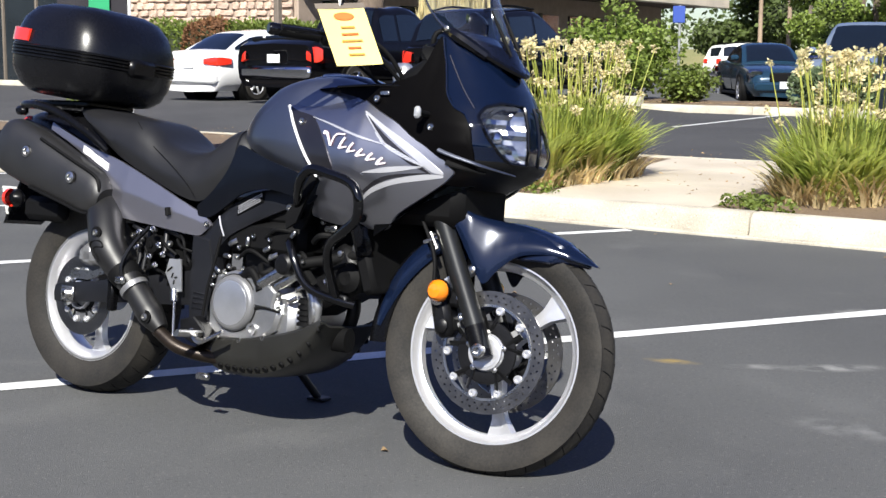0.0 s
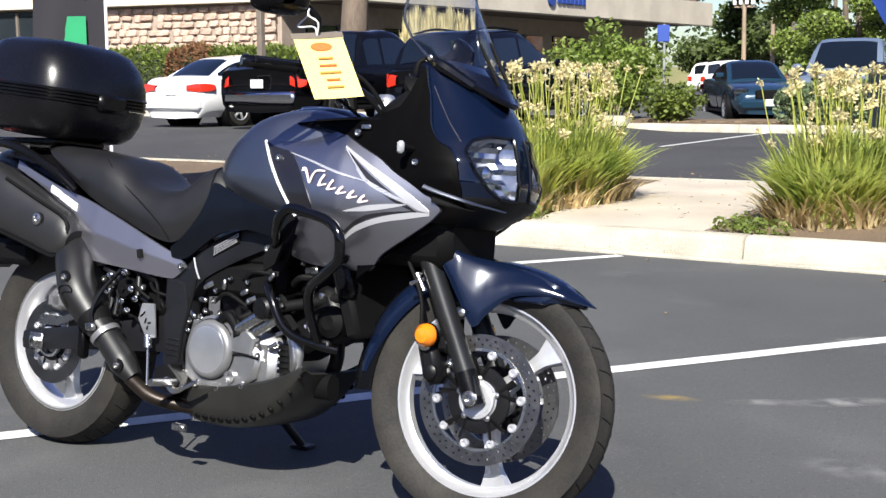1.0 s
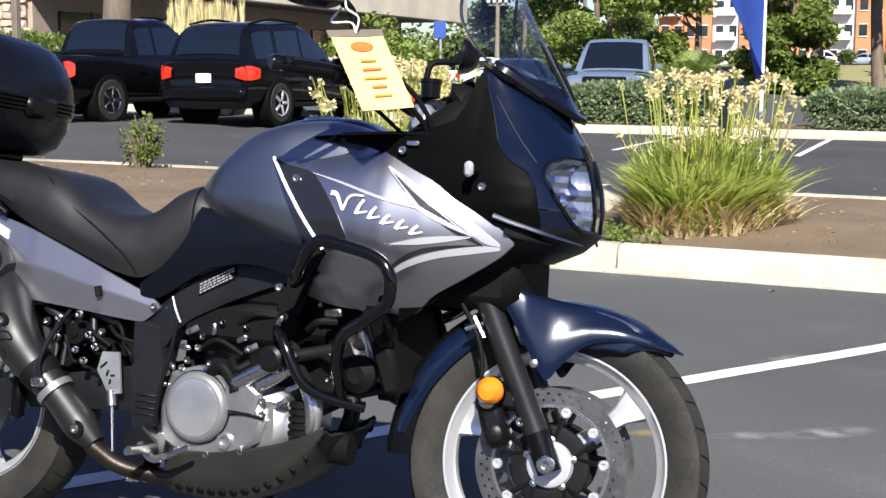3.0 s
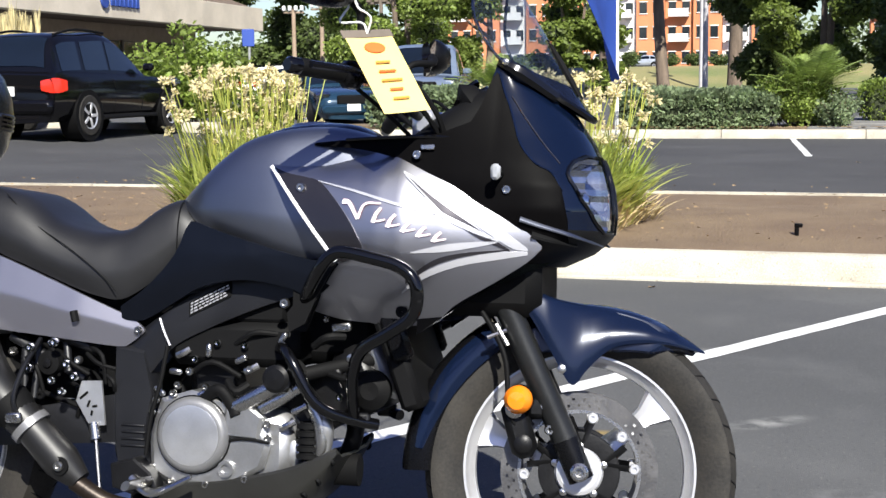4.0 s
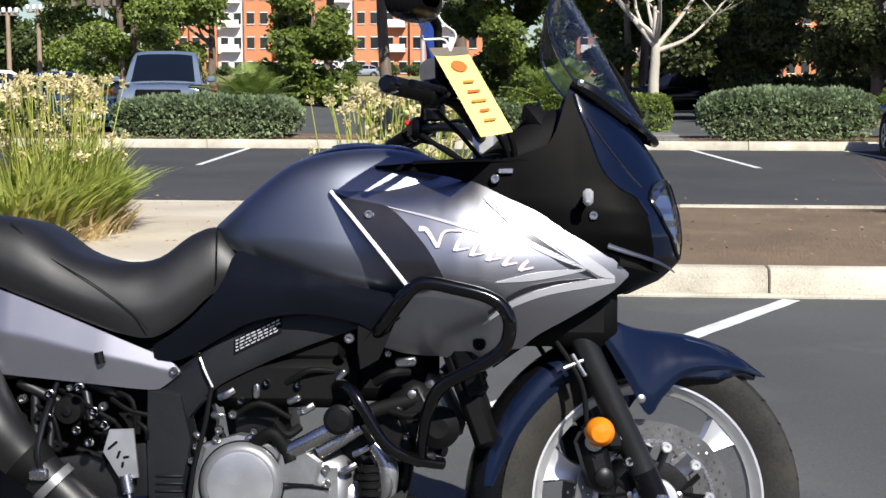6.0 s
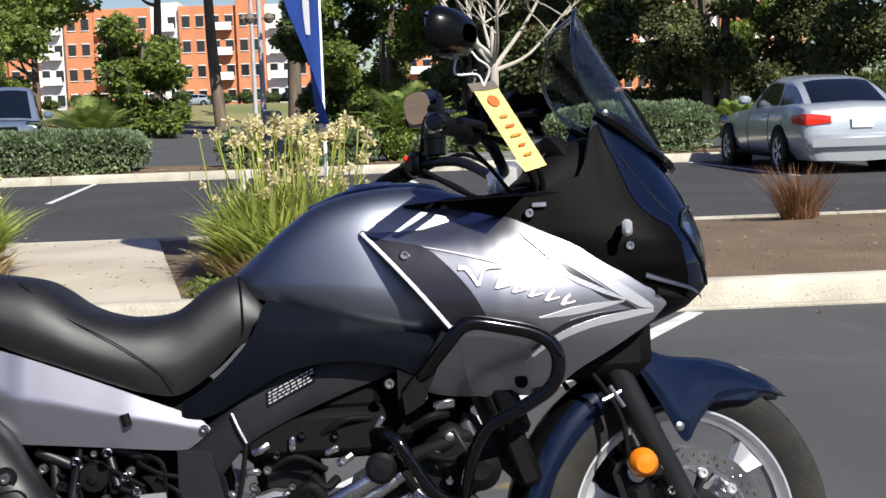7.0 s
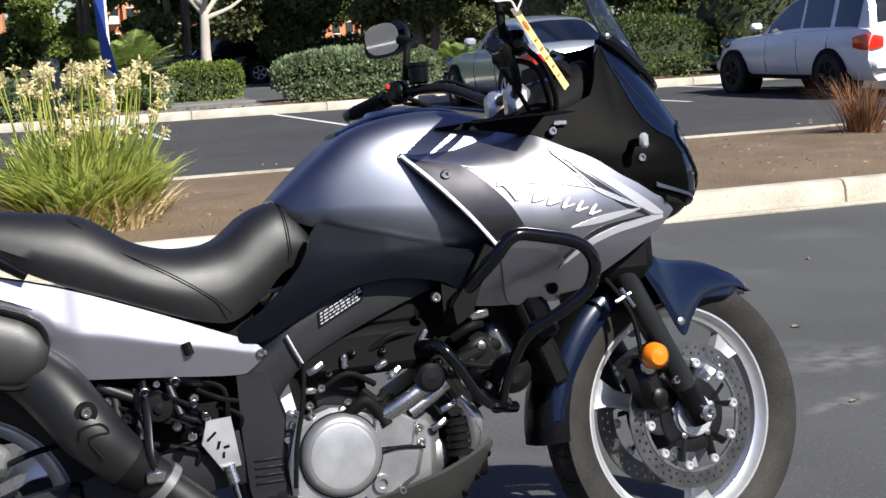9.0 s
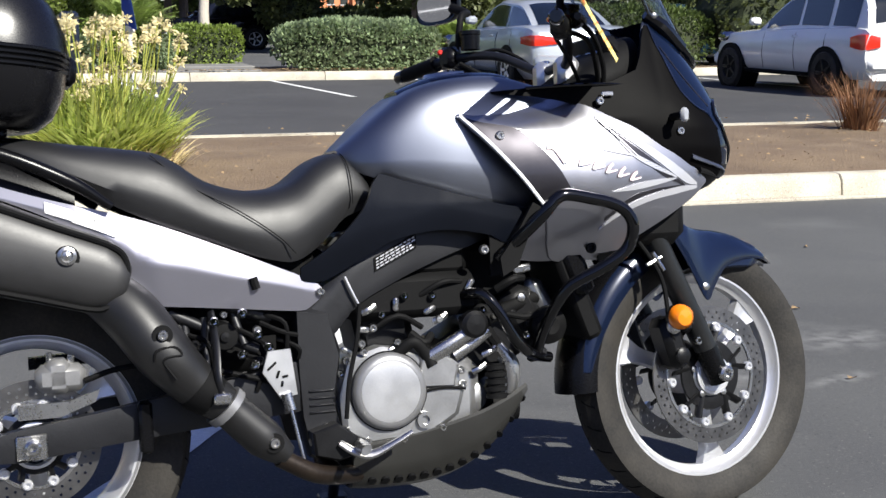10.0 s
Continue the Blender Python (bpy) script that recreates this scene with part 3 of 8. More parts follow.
# ---- plants ----
def leaf_quads(s, rng, centre, radii, count, size, droop=0.0, shell=0.0):
    """Scatters small folded leaves through an ellipsoid; shell pushes them outwards."""
    cx, cy, cz = centre
    for _ in range(count):
        while True:
            p = (rng.uniform(-1, 1), rng.uniform(-1, 1), rng.uniform(-1, 1))
            q = p[0] ** 2 + p[1] ** 2 + p[2] ** 2
            if shell ** 2 < q < 1:
                break
        o = Vector((cx + p[0] * radii[0], cy + p[1] * radii[1], cz + p[2] * radii[2]))
        a, e = rng.uniform(0, 6.283), rng.uniform(-0.9, 0.9) - droop
        d = Vector((math.cos(a) * math.cos(e), math.sin(a) * math.cos(e), math.sin(e)))
        w = d.orthogonal().normalized()
        w.rotate(Matrix.Rotation(rng.uniform(0, 3.14), 3, d))
        k = size * rng.uniform(0.6, 1.35)
        s.add([o, o + d * k * 0.5 + w * k * 0.3, o + d * k, o + d * k * 0.5 - w * k * 0.3], [(0, 1, 2, 3)])


def blades(s, rng, centre, radius, count, height, width, lean=0.6, bend=0.5, z0=0.0, seg=4):
    """Grass blades rising from a tuft and bending outwards."""
    for _ in range(count):
        a, r = rng.uniform(0, 6.283), radius * math.sqrt(rng.random())
        base = Vector((centre[0] + r * math.cos(a), centre[1] + r * math.sin(a), z0))
        out = Vector((math.cos(a + rng.uniform(-0.6, 0.6)), math.sin(a + rng.uniform(-0.6, 0.6)), 0))
        h = height * rng.uniform(0.55, 1.1)
        ln = lean * (0.25 + r / radius) * rng.uniform(0.3, 1.1)
        side = Vector((-out.y, out.x, 0)).normalized()
        vs = []
        for k in range(seg + 1):
            t = k / seg
            p = base + out * h * (ln * t + bend * 0.5 * t * t * rng.uniform(0.9, 1.1)) + Vector((0, 0, h * (t - bend * 0.45 * t * t)))
            w = width * (1 - t) ** 0.7 * 0.5 + 0.0006
            vs += [p - side * w, p + side * w]
        s.add(vs, [(2 * k, 2 * k + 1, 2 * k + 3, 2 * k + 2) for k in range(seg)])


def lily_clump(x, y, rx, ry, h, seed, tufts=16, heads=70):
    """A clump of strap-leaved lilies with dried flower heads on straw stalks."""
    rng = random.Random(seed)
    t = thing("lily_clump", Matrix.Translation((x, y, 0.15)), "clump of green strap leaves with dried cream flower heads", "ornamental plant", "lily clumps")
    green, straw, heads_s, dead = Shape(), Shape(), Shape(), Shape()
    for _ in range(tufts):
        a, r = rng.uniform(0, 6.283), math.sqrt(rng.random())
        c = (rx * 0.66 * r * math.cos(a), ry * 0.70 * r * math.sin(a))
        blades(green, rng, c, 0.14, 105, h * 0.60, 0.046, 0.24, 0.80, 0.0, 6)
        blades(green, rng, c, 0.12, 42, h * 0.76, 0.034, 0.13, 0.5, 0.0, 5)
    for k in range(tufts):
        a = 6.283 * (k + rng.random()) / tufts
        blades(dead, rng, (rx * rng.uniform(0.5, 0.92) * math.cos(a), ry * rng.uniform(0.5, 0.92) * math.sin(a)), 0.17, rng.randrange(30, 100), h * rng.uniform(0.2, 0.42), 0.024, 0.45, 0.8, 0.0, 4)
    for _ in range(heads):
        a, r = rng.uniform(0, 6.283), math.sqrt(rng.random())
        base = Vector((rx * 0.75 * r * math.cos(a), ry * 0.75 * r * math.sin(a), 0))
        tip = base * 1.45 + Vector((rng.uniform(-0.17, 0.17), rng.uniform(-0.17, 0.17), h * (1.02 - 0.5 * rng.random() ** 1.5)))
        straw.join(tube([base, base.lerp(tip, 0.5) + Vector((rng.uniform(-0.03, 0.03), 0, 0)), tip], 0.0040, 5, 2, False))
        full = rng.uniform(0.5, 1.05)
        for _ in range(44):
            d = Vector((rng.gauss(0, 1), rng.gauss(0, 1), rng.gauss(-0.1, 0.8))).normalized() * rng.uniform(0.014, 0.062) * full
            w = d.orthogonal().normalized() * 0.0115 * full
            q = tip + d * 0.75
            heads_s.add([tip + d * 0.45, q - w, q + d * 0.35, q + w], [(0, 1, 2, 3)])
    part("leaves", green, LILY_LEAF, t)
    part("dead_leaves", dead, DEAD_LEAF, t, "dry straw-coloured leaves at the base")
    tagged(part("flower_stem", straw, GRASS, t), "thin green flower stalks", kind="stuff")
    tagged(part("bloom", heads_s, FLOWER, t), "dried yellowish flower heads", kind="stuff")
    return t


lily_clump(-1.95, 6.05, 0.28, 0.95, 1.04, 3, 28, 140)
lily_clump(0.31, 6.0, 0.46, 0.66, 0.98, 5, 28, 95)


def grass_tuft(x, y, h, seed, mat, label):
    rng = random.Random(seed)
    s = Shape()
    blades(s, rng, (0, 0), 0.15, 300, h, 0.007, 0.55, 0.35, 0, 5)
    blades(s, rng, (0, 0), 0.10, 160, h * 0.75, 0.009, 0.25, 0.15, 0, 5)
    return solo("grass_tuft", s, mat, label, "grass tuft", m=Matrix.Translation((x, y, 0.17)))


grass_tuft(4.3, 8.0, 0.50, 11, RUST_GRASS, "rust-brown dried grass tuft on bare soil")
grass_tuft(6.75, 7.3, 0.58, 12, RUST_GRASS, "rust-brown dried grass tuft on bare soil")

# a few weeds at the foot of the walkway
rng = random.Random(21)
weeds = Shape()
for cx, cy in ((-0.1, 5.1), (0.05, 5.05), (-1.55, 5.05), (-0.05, 5.35), (0.2, 5.02)):
    leaf_quads(weeds, rng, (cx, cy, 0.19), (0.16, 0.12, 0.05), 110, 0.035)
solo("weeds", weeds, LEAF, "low green weeds at the edge of the walkway", "weeds", kind="stuff")
litter = Shape()
for _ in range(2600):
    x, y = rng.choice(((rng.uniform(-9, 8), rng.uniform(4.98, 8.7)), (rng.uniform(-14, 12), rng.uniform(21.56, 22.0)), (rng.uniform(-14, 12), rng.uniform(21.56, 21.9))))
    a, k = rng.uniform(0, 6.28), rng.uniform(0.015, 0.04) * (1 if y < 10 else 2.2)
    z = 0.21 + rng.uniform(0, 0.02) if y < 10 else 0.19
    litter.add([(x, y, z), (x + k * math.cos(a), y + k * math.sin(a), z + 0.01), (x + k * math.cos(a) - k * 0.6 * math.sin(a), y + k * math.sin(a) + k * 0.6 * math.cos(a), z + 0.004)], [(0, 1, 2)])
solo("leaf_litter", litter, LITTER, "scattered dry leaf litter on soil", "leaf litter", kind="stuff")
bits = Shape()
for bx, by in ((0.54, 3.0), (1.2, -0.02), (2.25, 15.1), (2.26, 14.95), (3.75, 3.17), (2.55, 0.91), (3.3, 4.47), (-0.4, 4.6), (1.1, 4.5), (2.0, 4.62), (2.9, 1.9), (0.1, 2.3), (4.8, 14.0), (-2, 12)):
    a, k = rng.uniform(0, 6.28), rng.uniform(0.018, 0.035)
    c, d = math.cos(a) * k, math.sin(a) * k
    bits.add([(bx, by, 0.004), (bx + c, by + d, 0.012), (bx + c - d * 0.5, by + d + c * 0.5, 0.005), (bx - d * 0.5, by + c * 0.5, 0.014)], [(0, 1, 2, 3)])
solo("paper_scraps", bits, LITTER, "small pale scraps and leaves lying on asphalt", "litter", kind="stuff")


def hedge(x0, x1, y0, y1, h, seed, mat, label, count=5200, size=0.072, z=0.13):
    """A clipped, uneven hedge: a core coloured dark for the inner shade, with sprays over it."""
    rng = random.Random(seed)
    t = thing("hedge", Matrix.Translation(((x0 + x1) / 2, (y0 + y1) / 2, z)), label, "hedge", "hedges")
    lx, ly = (x1 - x0) / 2, (y1 - y0) / 2
    core, sprays = Shape(), Shape()
    def across(a, k):
        c = math.cos(a)
        if math.sin(a) < 0:
            return math.copysign(min(1, abs(c) * 4), c) * k
        return math.copysign(abs(c) ** 0.6, c) * k

    nx, na = max(6, int(lx * 5)), 14
    rings = []
    for i in range(nx + 1):
        u = -1 + 2 * i / nx
        end = (1 - abs(u) ** 6) ** 0.5 if abs(u) < 1 else 0.02
        ring = []
        for k in range(na):
            a = 2 * math.pi * k / na
            g = 0.86 + 0.12 * noise.noise((u * lx * 1.6 + seed, math.cos(a) * 1.5, math.sin(a) * 1.5))
            ring.append((u * lx * 0.98, across(a, ly * g * (0.35 + 0.65 * end) * 0.93), max(0, h * 0.5 + math.copysign(abs(math.sin(a)) ** 0.6, math.sin(a)) * h * 0.5 * g * end)))
        rings.append(ring)
    core = ring_loft(rings)
    for _ in range(count):
        u, a = rng.uniform(-1, 1), rng.choice((rng.uniform(-1.2, math.pi + 1.2), rng.uniform(-0.2, math.pi + 0.2)))
        end = (1 - abs(u) ** 6) ** 0.5
        g = 0.9 + 0.16 * noise.noise((u * lx * 1.6 + seed, math.cos(a) * 1.5, math.sin(a) * 1.5)) + rng.uniform(-0.08, 0.08)
        p = Vector((u * lx, across(a, ly * g * (0.35 + 0.65 * end)), max(0.01, h * 0.5 + math.copysign(abs(math.sin(a)) ** 0.6, math.sin(a)) * h * 0.5 * g * end)))
        d = Vector((rng.gauss(0, 0.5), math.cos(a) + rng.gauss(0, 0.5), math.sin(a) * 0.7 + rng.gauss(0.25, 0.5))).normalized()
        w = d.orthogonal().normalized()
        w.rotate(Matrix.Rotation(rng.uniform(0, 3.14), 3, d))
        k = size * rng.uniform(0.7, 1.7)
        sprays.add([p, p + d * k * 0.5 + w * k * 0.28, p + d * k, p + d * k * 0.5 - w * k * 0.28], [(0, 1, 2, 3)])
    part("core", core, FOLIAGE_SHADE, t)
    part("sprays", sprays, mat, t)
    return t


hedge(-6.9, -3.30, 21.75, 23.0, 0.80, 1, JUNIPER, "grey-green clipped juniper hedge behind the kerb", 9000)
hedge(-2.05, 1.0, 21.75, 22.9, 0.72, 2, JUNIPER, "grey-green juniper hedge with uneven top", 7500)
hedge(4.1, 7.3, 21.8, 23.2, 0.95, 4, JUNIPER, "rounded grey-green hedge behind the kerb", 7500)
hedge(8.6, 13.2, 21.9, 23.6, 1.25, 6, LEAF_DARK, "green hedge behind parked cars", 8000, 0.07)
hedge(13.0, 21.0, 21.2, 24.0, 2.3, 7, LEAF_DEEP, "tall dark green hedge behind parked cars", 9000, 0.10)
hedge(2.3, 3.8, 24.0, 25.0, 0.85, 9, LEAF_BRIGHT, "low yellowish green shrub behind the hedge", 3000, 0.06)


def shrub(x, y, rx, ry, h, seed, mat, label, count=4000, size=0.09, z=0.1):
    """A loose shrub: many stems with clusters of leaves."""
    rng = random.Random(seed)
    t = thing("shrub", Matrix.Translation((x, y, z)), label, "shrub", "shrubs")
    stems, leaves = Shape(), Shape()
    for _ in range(26):
        a, r = rng.uniform(0, 6.283), math.sqrt(rng.random())
        tip = Vector((rx * r * math.cos(a), ry * r * math.sin(a), h * rng.uniform(0.6, 1.0) * (1.05 - 0.35 * r * r)))
        base = Vector((tip.x * 0.2, tip.y * 0.2, 0))
        mid = base.lerp(tip, 0.5) + Vector((0, 0, h * 0.08))
        stems.join(tube([base, mid, tip], [0.018, 0.012, 0.004], 5, 3))
        for f in (0.35, 0.5, 0.65, 0.8, 0.95):
            p = base.lerp(tip, f)
            leaf_quads(leaves, rng, p, (rx * 0.24, ry * 0.24, h * 0.12), count // 130, size)
    tagged(part("stems", stems, BARK, t), "brown stems", kind="stuff")
    part("leaves", leaves, mat, t)
    return t


shrub(-10.9, 22.7, 1.35, 1.2, 2.1, 31, LEAF_BRIGHT, "tall loose green shrub beside a parked car", 9000, 0.12)
shrub(-9.3, 22.6, 0.6, 0.6, 0.9, 32, LEAF, "green shrub at the hedge's end", 3500, 0.10)
shrub(-5.95, 8.2, 0.24, 0.24, 0.62, 33, LEAF, "small green sapling on the soil island", 900, 0.05)
shrub(-10.2, 8.2, 0.5, 0.45, 0.7, 38, LEAF, "low pale green sapling on the soil island", 1500, 0.06)
shrub(1.30, 22.4, 0.80, 0.6, 1.15, 34, LEAF_BRIGHT, "green shrub under a palm beside the slab", 6500, 0.07)
shrub(1.95, 22.2, 0.45, 0.45, 0.75, 40, JUNIPER, "low grey-green shrub beside the slab", 3500, 0.06)
hedge(-31.0, -20.4, 24.0, 25.2, 1.95, 37, LEAF, "clipped green and rust hedge before the stone wall", 9000, 0.10)
hedge(-26.3, -24.4, 23.85, 24.6, 2.0, 39, RUST_GRASS, "rust-brown stretch of clipped hedge", 2500, 0.09)
shrub(-18.5, 23.0, 1.6, 1.0, 1.5, 35, LEAF, "green shrub before the stone wall", 3500, 0.12)
shrub(-21.5, 24.0, 2.2, 1.0, 1.2, 36, LEAF_BRIGHT, "clipped green shrub before the stone wall", 4000, 0.12)


def fan_palm(x, y, h, seed, label, fronds=44):
    """A low palm shrub with arching feathered fronds."""
    rng = random.Random(seed)
    t = thing("palm_shrub", Matrix.Translation((x, y, 0.1)), label, "palm")
    stem = lathe([(0.16, 0), (0.19, 0.15), (0.15, h * 0.3), (0.02, h * 0.36)], 12)
    part("trunk", stem, BARK, t)
    leaves = Shape()
    for i in range(fronds):
        a = 6.283 * i * 0.381966
        el = 1.35 - 0.95 * i / fronds
        length = h * rng.uniform(0.5, 0.85)
        pts = []
        for k in range(6):
            u = k / 5
            pts.append(Vector((math.cos(a) * math.cos(el) * length * u, math.sin(a) * math.cos(el) * length * u, h * 0.3 + math.sin(el) * length * u - 0.32 * length * u * u)))
        leaves.join(tube(pts, 0.008, 4, 1, False))
        side = Vector((-math.sin(a), math.cos(a), 0))
        for k in range(1, 28):
            u = k / 28
            p = pts[min(4, int(u * 5))].lerp(pts[min(5, int(u * 5) + 1)], u * 5 - int(u * 5))
            fw = (pts[5] - pts[4]).normalized()
            ln = length * 0.30 * math.sin(math.pi * min(1, u * 0.85 + 0.15))
            for sg in (-1, 1):
                q = p + side * sg * ln + fw * ln * 0.5 + Vector((0, 0, -0.06 * ln))
                leaves.add([p - fw * 0.016, p + fw * 0.016, q], [(0, 1, 2)])
    part("fronds", leaves, FROND, t)
    return t


fan_palm(1.45, 22.7, 1.9, 41, "green palm shrub beside the hedge")
fan_palm(-4.75, 24.4, 1.9, 42, "green palm shrub behind the hedge")
fan_palm(7.9, 23.2, 1.3, 43, "green palm shrub beside a parked car")
fan_palm(-5.4, 25.4, 0.9, 44, "low palm shrub behind the hedge", 18)


def leafy_mass(x, y, rx, ry, h, seed, mat, label, count=16000, size=0.24):
    """A broad tree whose foliage reaches the ground: trunks, an inner mass coloured dark as shade and overlapping
    clumps of leaves.
    """
    rng = random.Random(seed)
    t = thing("tree", Matrix.Translation((x, y, 0)), label, "tree", "trees")
    wood, crown, core = Shape(), Shape(), Shape()
    for k in range(3):
        a = rng.uniform(0, 6.283)
        wood.join(tube([(0.3 * math.cos(a), 0.3 * math.sin(a), -0.1), (0.4 * math.cos(a), 0.4 * math.sin(a), h * 0.4), (rx * 0.4 * math.cos(a), ry * 0.4 * math.sin(a), h * 0.85)], [0.16, 0.12, 0.04], 8, 4))
    clumps = 34
    for k in range(clumps):
        a, r, v = rng.uniform(0, 6.283), math.sqrt(rng.random()), rng.random()
        w = (0.75 + 0.5 * math.sin(math.pi * min(1, v * 0.9 + 0.1))) * (1 if v < 0.75 else 1 - (v - 0.75) * 2)
        p = Vector((rx * r * w * math.cos(a) * 0.85, ry * r * w * math.sin(a) * 0.85, h * (0.06 + 0.88 * v)))
        q = rng.uniform(0.16, 0.30) * (rx + ry)  * 0.5 + 0.25
        leaf_quads(crown, rng, p, (q, q, q * rng.uniform(0.55, 0.85)), count // clumps, size, 0.3, 0.35)
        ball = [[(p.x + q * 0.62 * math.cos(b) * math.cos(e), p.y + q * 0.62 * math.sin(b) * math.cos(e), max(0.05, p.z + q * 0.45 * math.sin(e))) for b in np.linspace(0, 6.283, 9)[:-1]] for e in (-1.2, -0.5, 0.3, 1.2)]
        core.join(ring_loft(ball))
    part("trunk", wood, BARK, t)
    part("inner_foliage", core, FOLIAGE_SHADE, t)
    part("crown", crown, mat, t)
    return t


def tree(x, y, height, spread, seed, leaf, label, trunk_r=0.18, crown_from=0.3, count=16000, size=0.22, bark=None, limbs=9, bare=False, kind_name="tree"):
    """A tapered trunk, forking limbs and a crown of many leaf clumps with gaps."""
    rng = random.Random(seed)
    t = thing(kind_name, Matrix.Translation((x, y, 0)), label, "tree", "trees")
    wood, crown = Shape(), Shape()
    lean = Vector((rng.uniform(-0.06, 0.06), rng.uniform(-0.06, 0.06), 1))
    fork = lean * height * crown_from
    wood.join(tube([(0, 0, -0.1), fork * 0.5 + Vector((rng.uniform(-0.1, 0.1), 0, 0)), fork, lean * height * (0.45 if bare else 0.8)], [trunk_r * 1.25, trunk_r, trunk_r * 0.85, trunk_r * 0.3], 10, 4))
    tips = []
    for i in range(limbs):
        a = 6.283 * (i + rng.uniform(-0.25, 0.25)) / limbs * 2.0
        f = rng.uniform(0.0, 0.55) if not bare else rng.uniform(0, 0.12)
        start = fork + lean * height * (1 - crown_from) * f
        r = spread * rng.uniform(0.55, 1.0) * (1 - 0.5 * f)
        top = height * (crown_from + (1 - crown_from) * min(1, rng.uniform(0.35, 0.8) + f * 0.5))
        tip = Vector((math.cos(a) * r, math.sin(a) * r, top))
        mid = start.lerp(tip, 0.5) + Vector((rng.uniform(-0.2, 0.2), rng.uniform(-0.2, 0.2), -0.06 * height))
        wood.join(tube([start, mid, tip], [trunk_r * 0.5, trunk_r * 0.28, trunk_r * 0.06], 7, 4))
        tips += [start.lerp(tip, 0.6), mid.lerp(tip, 0.6), tip]
        for _ in range(3 if not bare else 5):
            b = mid.lerp(tip, rng.uniform(0.0, 0.8))
            e = b + Vector((rng.uniform(-1, 1), rng.uniform(-1, 1), rng.uniform(0.0 if not bare else 0.3, 0.9))) * spread * 0.38
            wood.join(tube([b, b.lerp(e, 0.5) + Vector((0, 0, 0.05)), e], [trunk_r * 0.2, trunk_r * 0.12, trunk_r * 0.03], 5, 3))
            tips.append(e)
            if bare:
                for _ in range(3):
                    g = e + Vector((rng.uniform(-1, 1), rng.uniform(-1, 1), rng.uniform(0.1, 0.9))) * spread * 0.2
                    wood.join(tube([b.lerp(e, 0.6), e.lerp(g, 0.4), g], [trunk_r * 0.1, trunk_r * 0.06, trunk_r * 0.02], 4, 2))
    part("trunk", wood, bark or BARK, t)
    if not bare:
        tips.append(Vector((0, 0, height * 0.92)))
        for p in tips:
            k = spread * rng.uniform(0.22, 0.42)
            leaf_quads(crown, rng, p, (k, k, k * rng.uniform(0.55, 0.8)), count // len(tips), size, 0.2, 0.25)
        part("crown", crown, leaf, t)
    return t

# ---- trees ----
tree(4.45, 36.4, 7.5, 3.2, 51, None, "bare pale-barked tree with crooked limbs", 0.155, 0.27, bark=BARK_PALE, limbs=8, bare=True)
tree(-33.0, 62, 15, 6.0, 55, LEAF_DARK, "dark spreading tree behind the office", 0.4, 0.2, 14000, 0.5)
tree(-9.0, 84, 17, 6.0, 57, LEAF_DARK, "tall pine with a spreading crown", 0.34, 0.55, 11000, 0.5)
tree(-3.2, 66, 13, 4.5, 58, LEAF_DARK, "pine with a leaning trunk", 0.32, 0.5, 8000, 0.45)
leafy_mass(7.6, 41, 2.6, 2.4, 9.5, 60, LEAF_DEEP, "dark dense tree beyond the hedge", 36000, 0.18)
leafy_mass(10.6, 35, 2.4, 2.2, 9.0, 61, LEAF_DEEP, "dark dense tree behind the parked sedan", 40000, 0.15)
leafy_mass(14.4, 32, 2.6, 2.4, 9.0, 62, LEAF_DEEP, "dense olive green tree behind parked cars", 44000, 0.14)
leafy_mass(18.6, 30, 2.8, 2.4, 9.0, 63, LEAF_DEEP, "dense green tree behind parked cars", 42000, 0.14)
leafy_mass(23.5, 28, 3.2, 2.4, 9.0, 64, LEAF_DEEP, "dark green tree behind parked cars", 34000, 0.17)
leafy_mass(1.2, 52, 2.6, 2.4, 9.5, 59, LEAF, "dense green tree beyond the lawn", 36000, 0.19)
leafy_mass(-0.4, 56, 2.4, 2.2, 10.0, 73, LEAF_DARK, "dense dark tree in a far row", 26000, 0.22)
leafy_mass(17.4, 50, 3.2, 2.6, 11.0, 74, LEAF, "dense green tree in a far row", 26000, 0.24)
leafy_mass(21.5, 40, 2.8, 2.4, 10.0, 75, LEAF_DARK, "dense dark tree behind the parked sedan", 28000, 0.20)
leafy_mass(4.5, 47, 2.0, 2.0, 8.5, 72, LEAF_DARK, "dark dense tree beyond the lawn", 28000, 0.19)
leafy_mass(-15.8, 51, 2.7, 2.6, 9.0, 52, LEAF_BRIGHT, "bright green round-crowned tree", 44000, 0.16)
leafy_mass(-28.0, 68, 4.5, 4.0, 15.0, 54, LEAF_DARK, "tall dark tree behind the office", 40000, 0.28)
leafy_mass(-21.5, 72, 3.6, 3.4, 12.5, 56, LEAF, "green tree behind the far lot", 34000, 0.27)
leafy_mass(-10.5, 62, 2.2, 2.2, 6.0, 53, LEAF, "green street tree before the apartments", 14000, 0.28)
leafy_mass(9.0, 60, 4.0, 3.5, 12.0, 67, LEAF, "green tree in a far row", 16000, 0.38)
tree(13.0, 48, 14, 5.0, 65, LEAF, "green tree in a far row", 0.35, 0.15, 14000, 0.4)
tree(25.0, 42, 14, 5.5, 66, LEAF_DEEP, "dark green tree in a far row", 0.35, 0.15, 12000, 0.42)
tree(-17.8, 22.2, 10, 1.0, 68, LEAF_DARK, "slim brown trunk before the office wall", 0.30, 0.75, 1500, 0.3)
tree(-4.0, 78, 15, 4.0, 69, LEAF_DARK, "leaning pine before the apartments", 0.26, 0.55, 6000, 0.5)
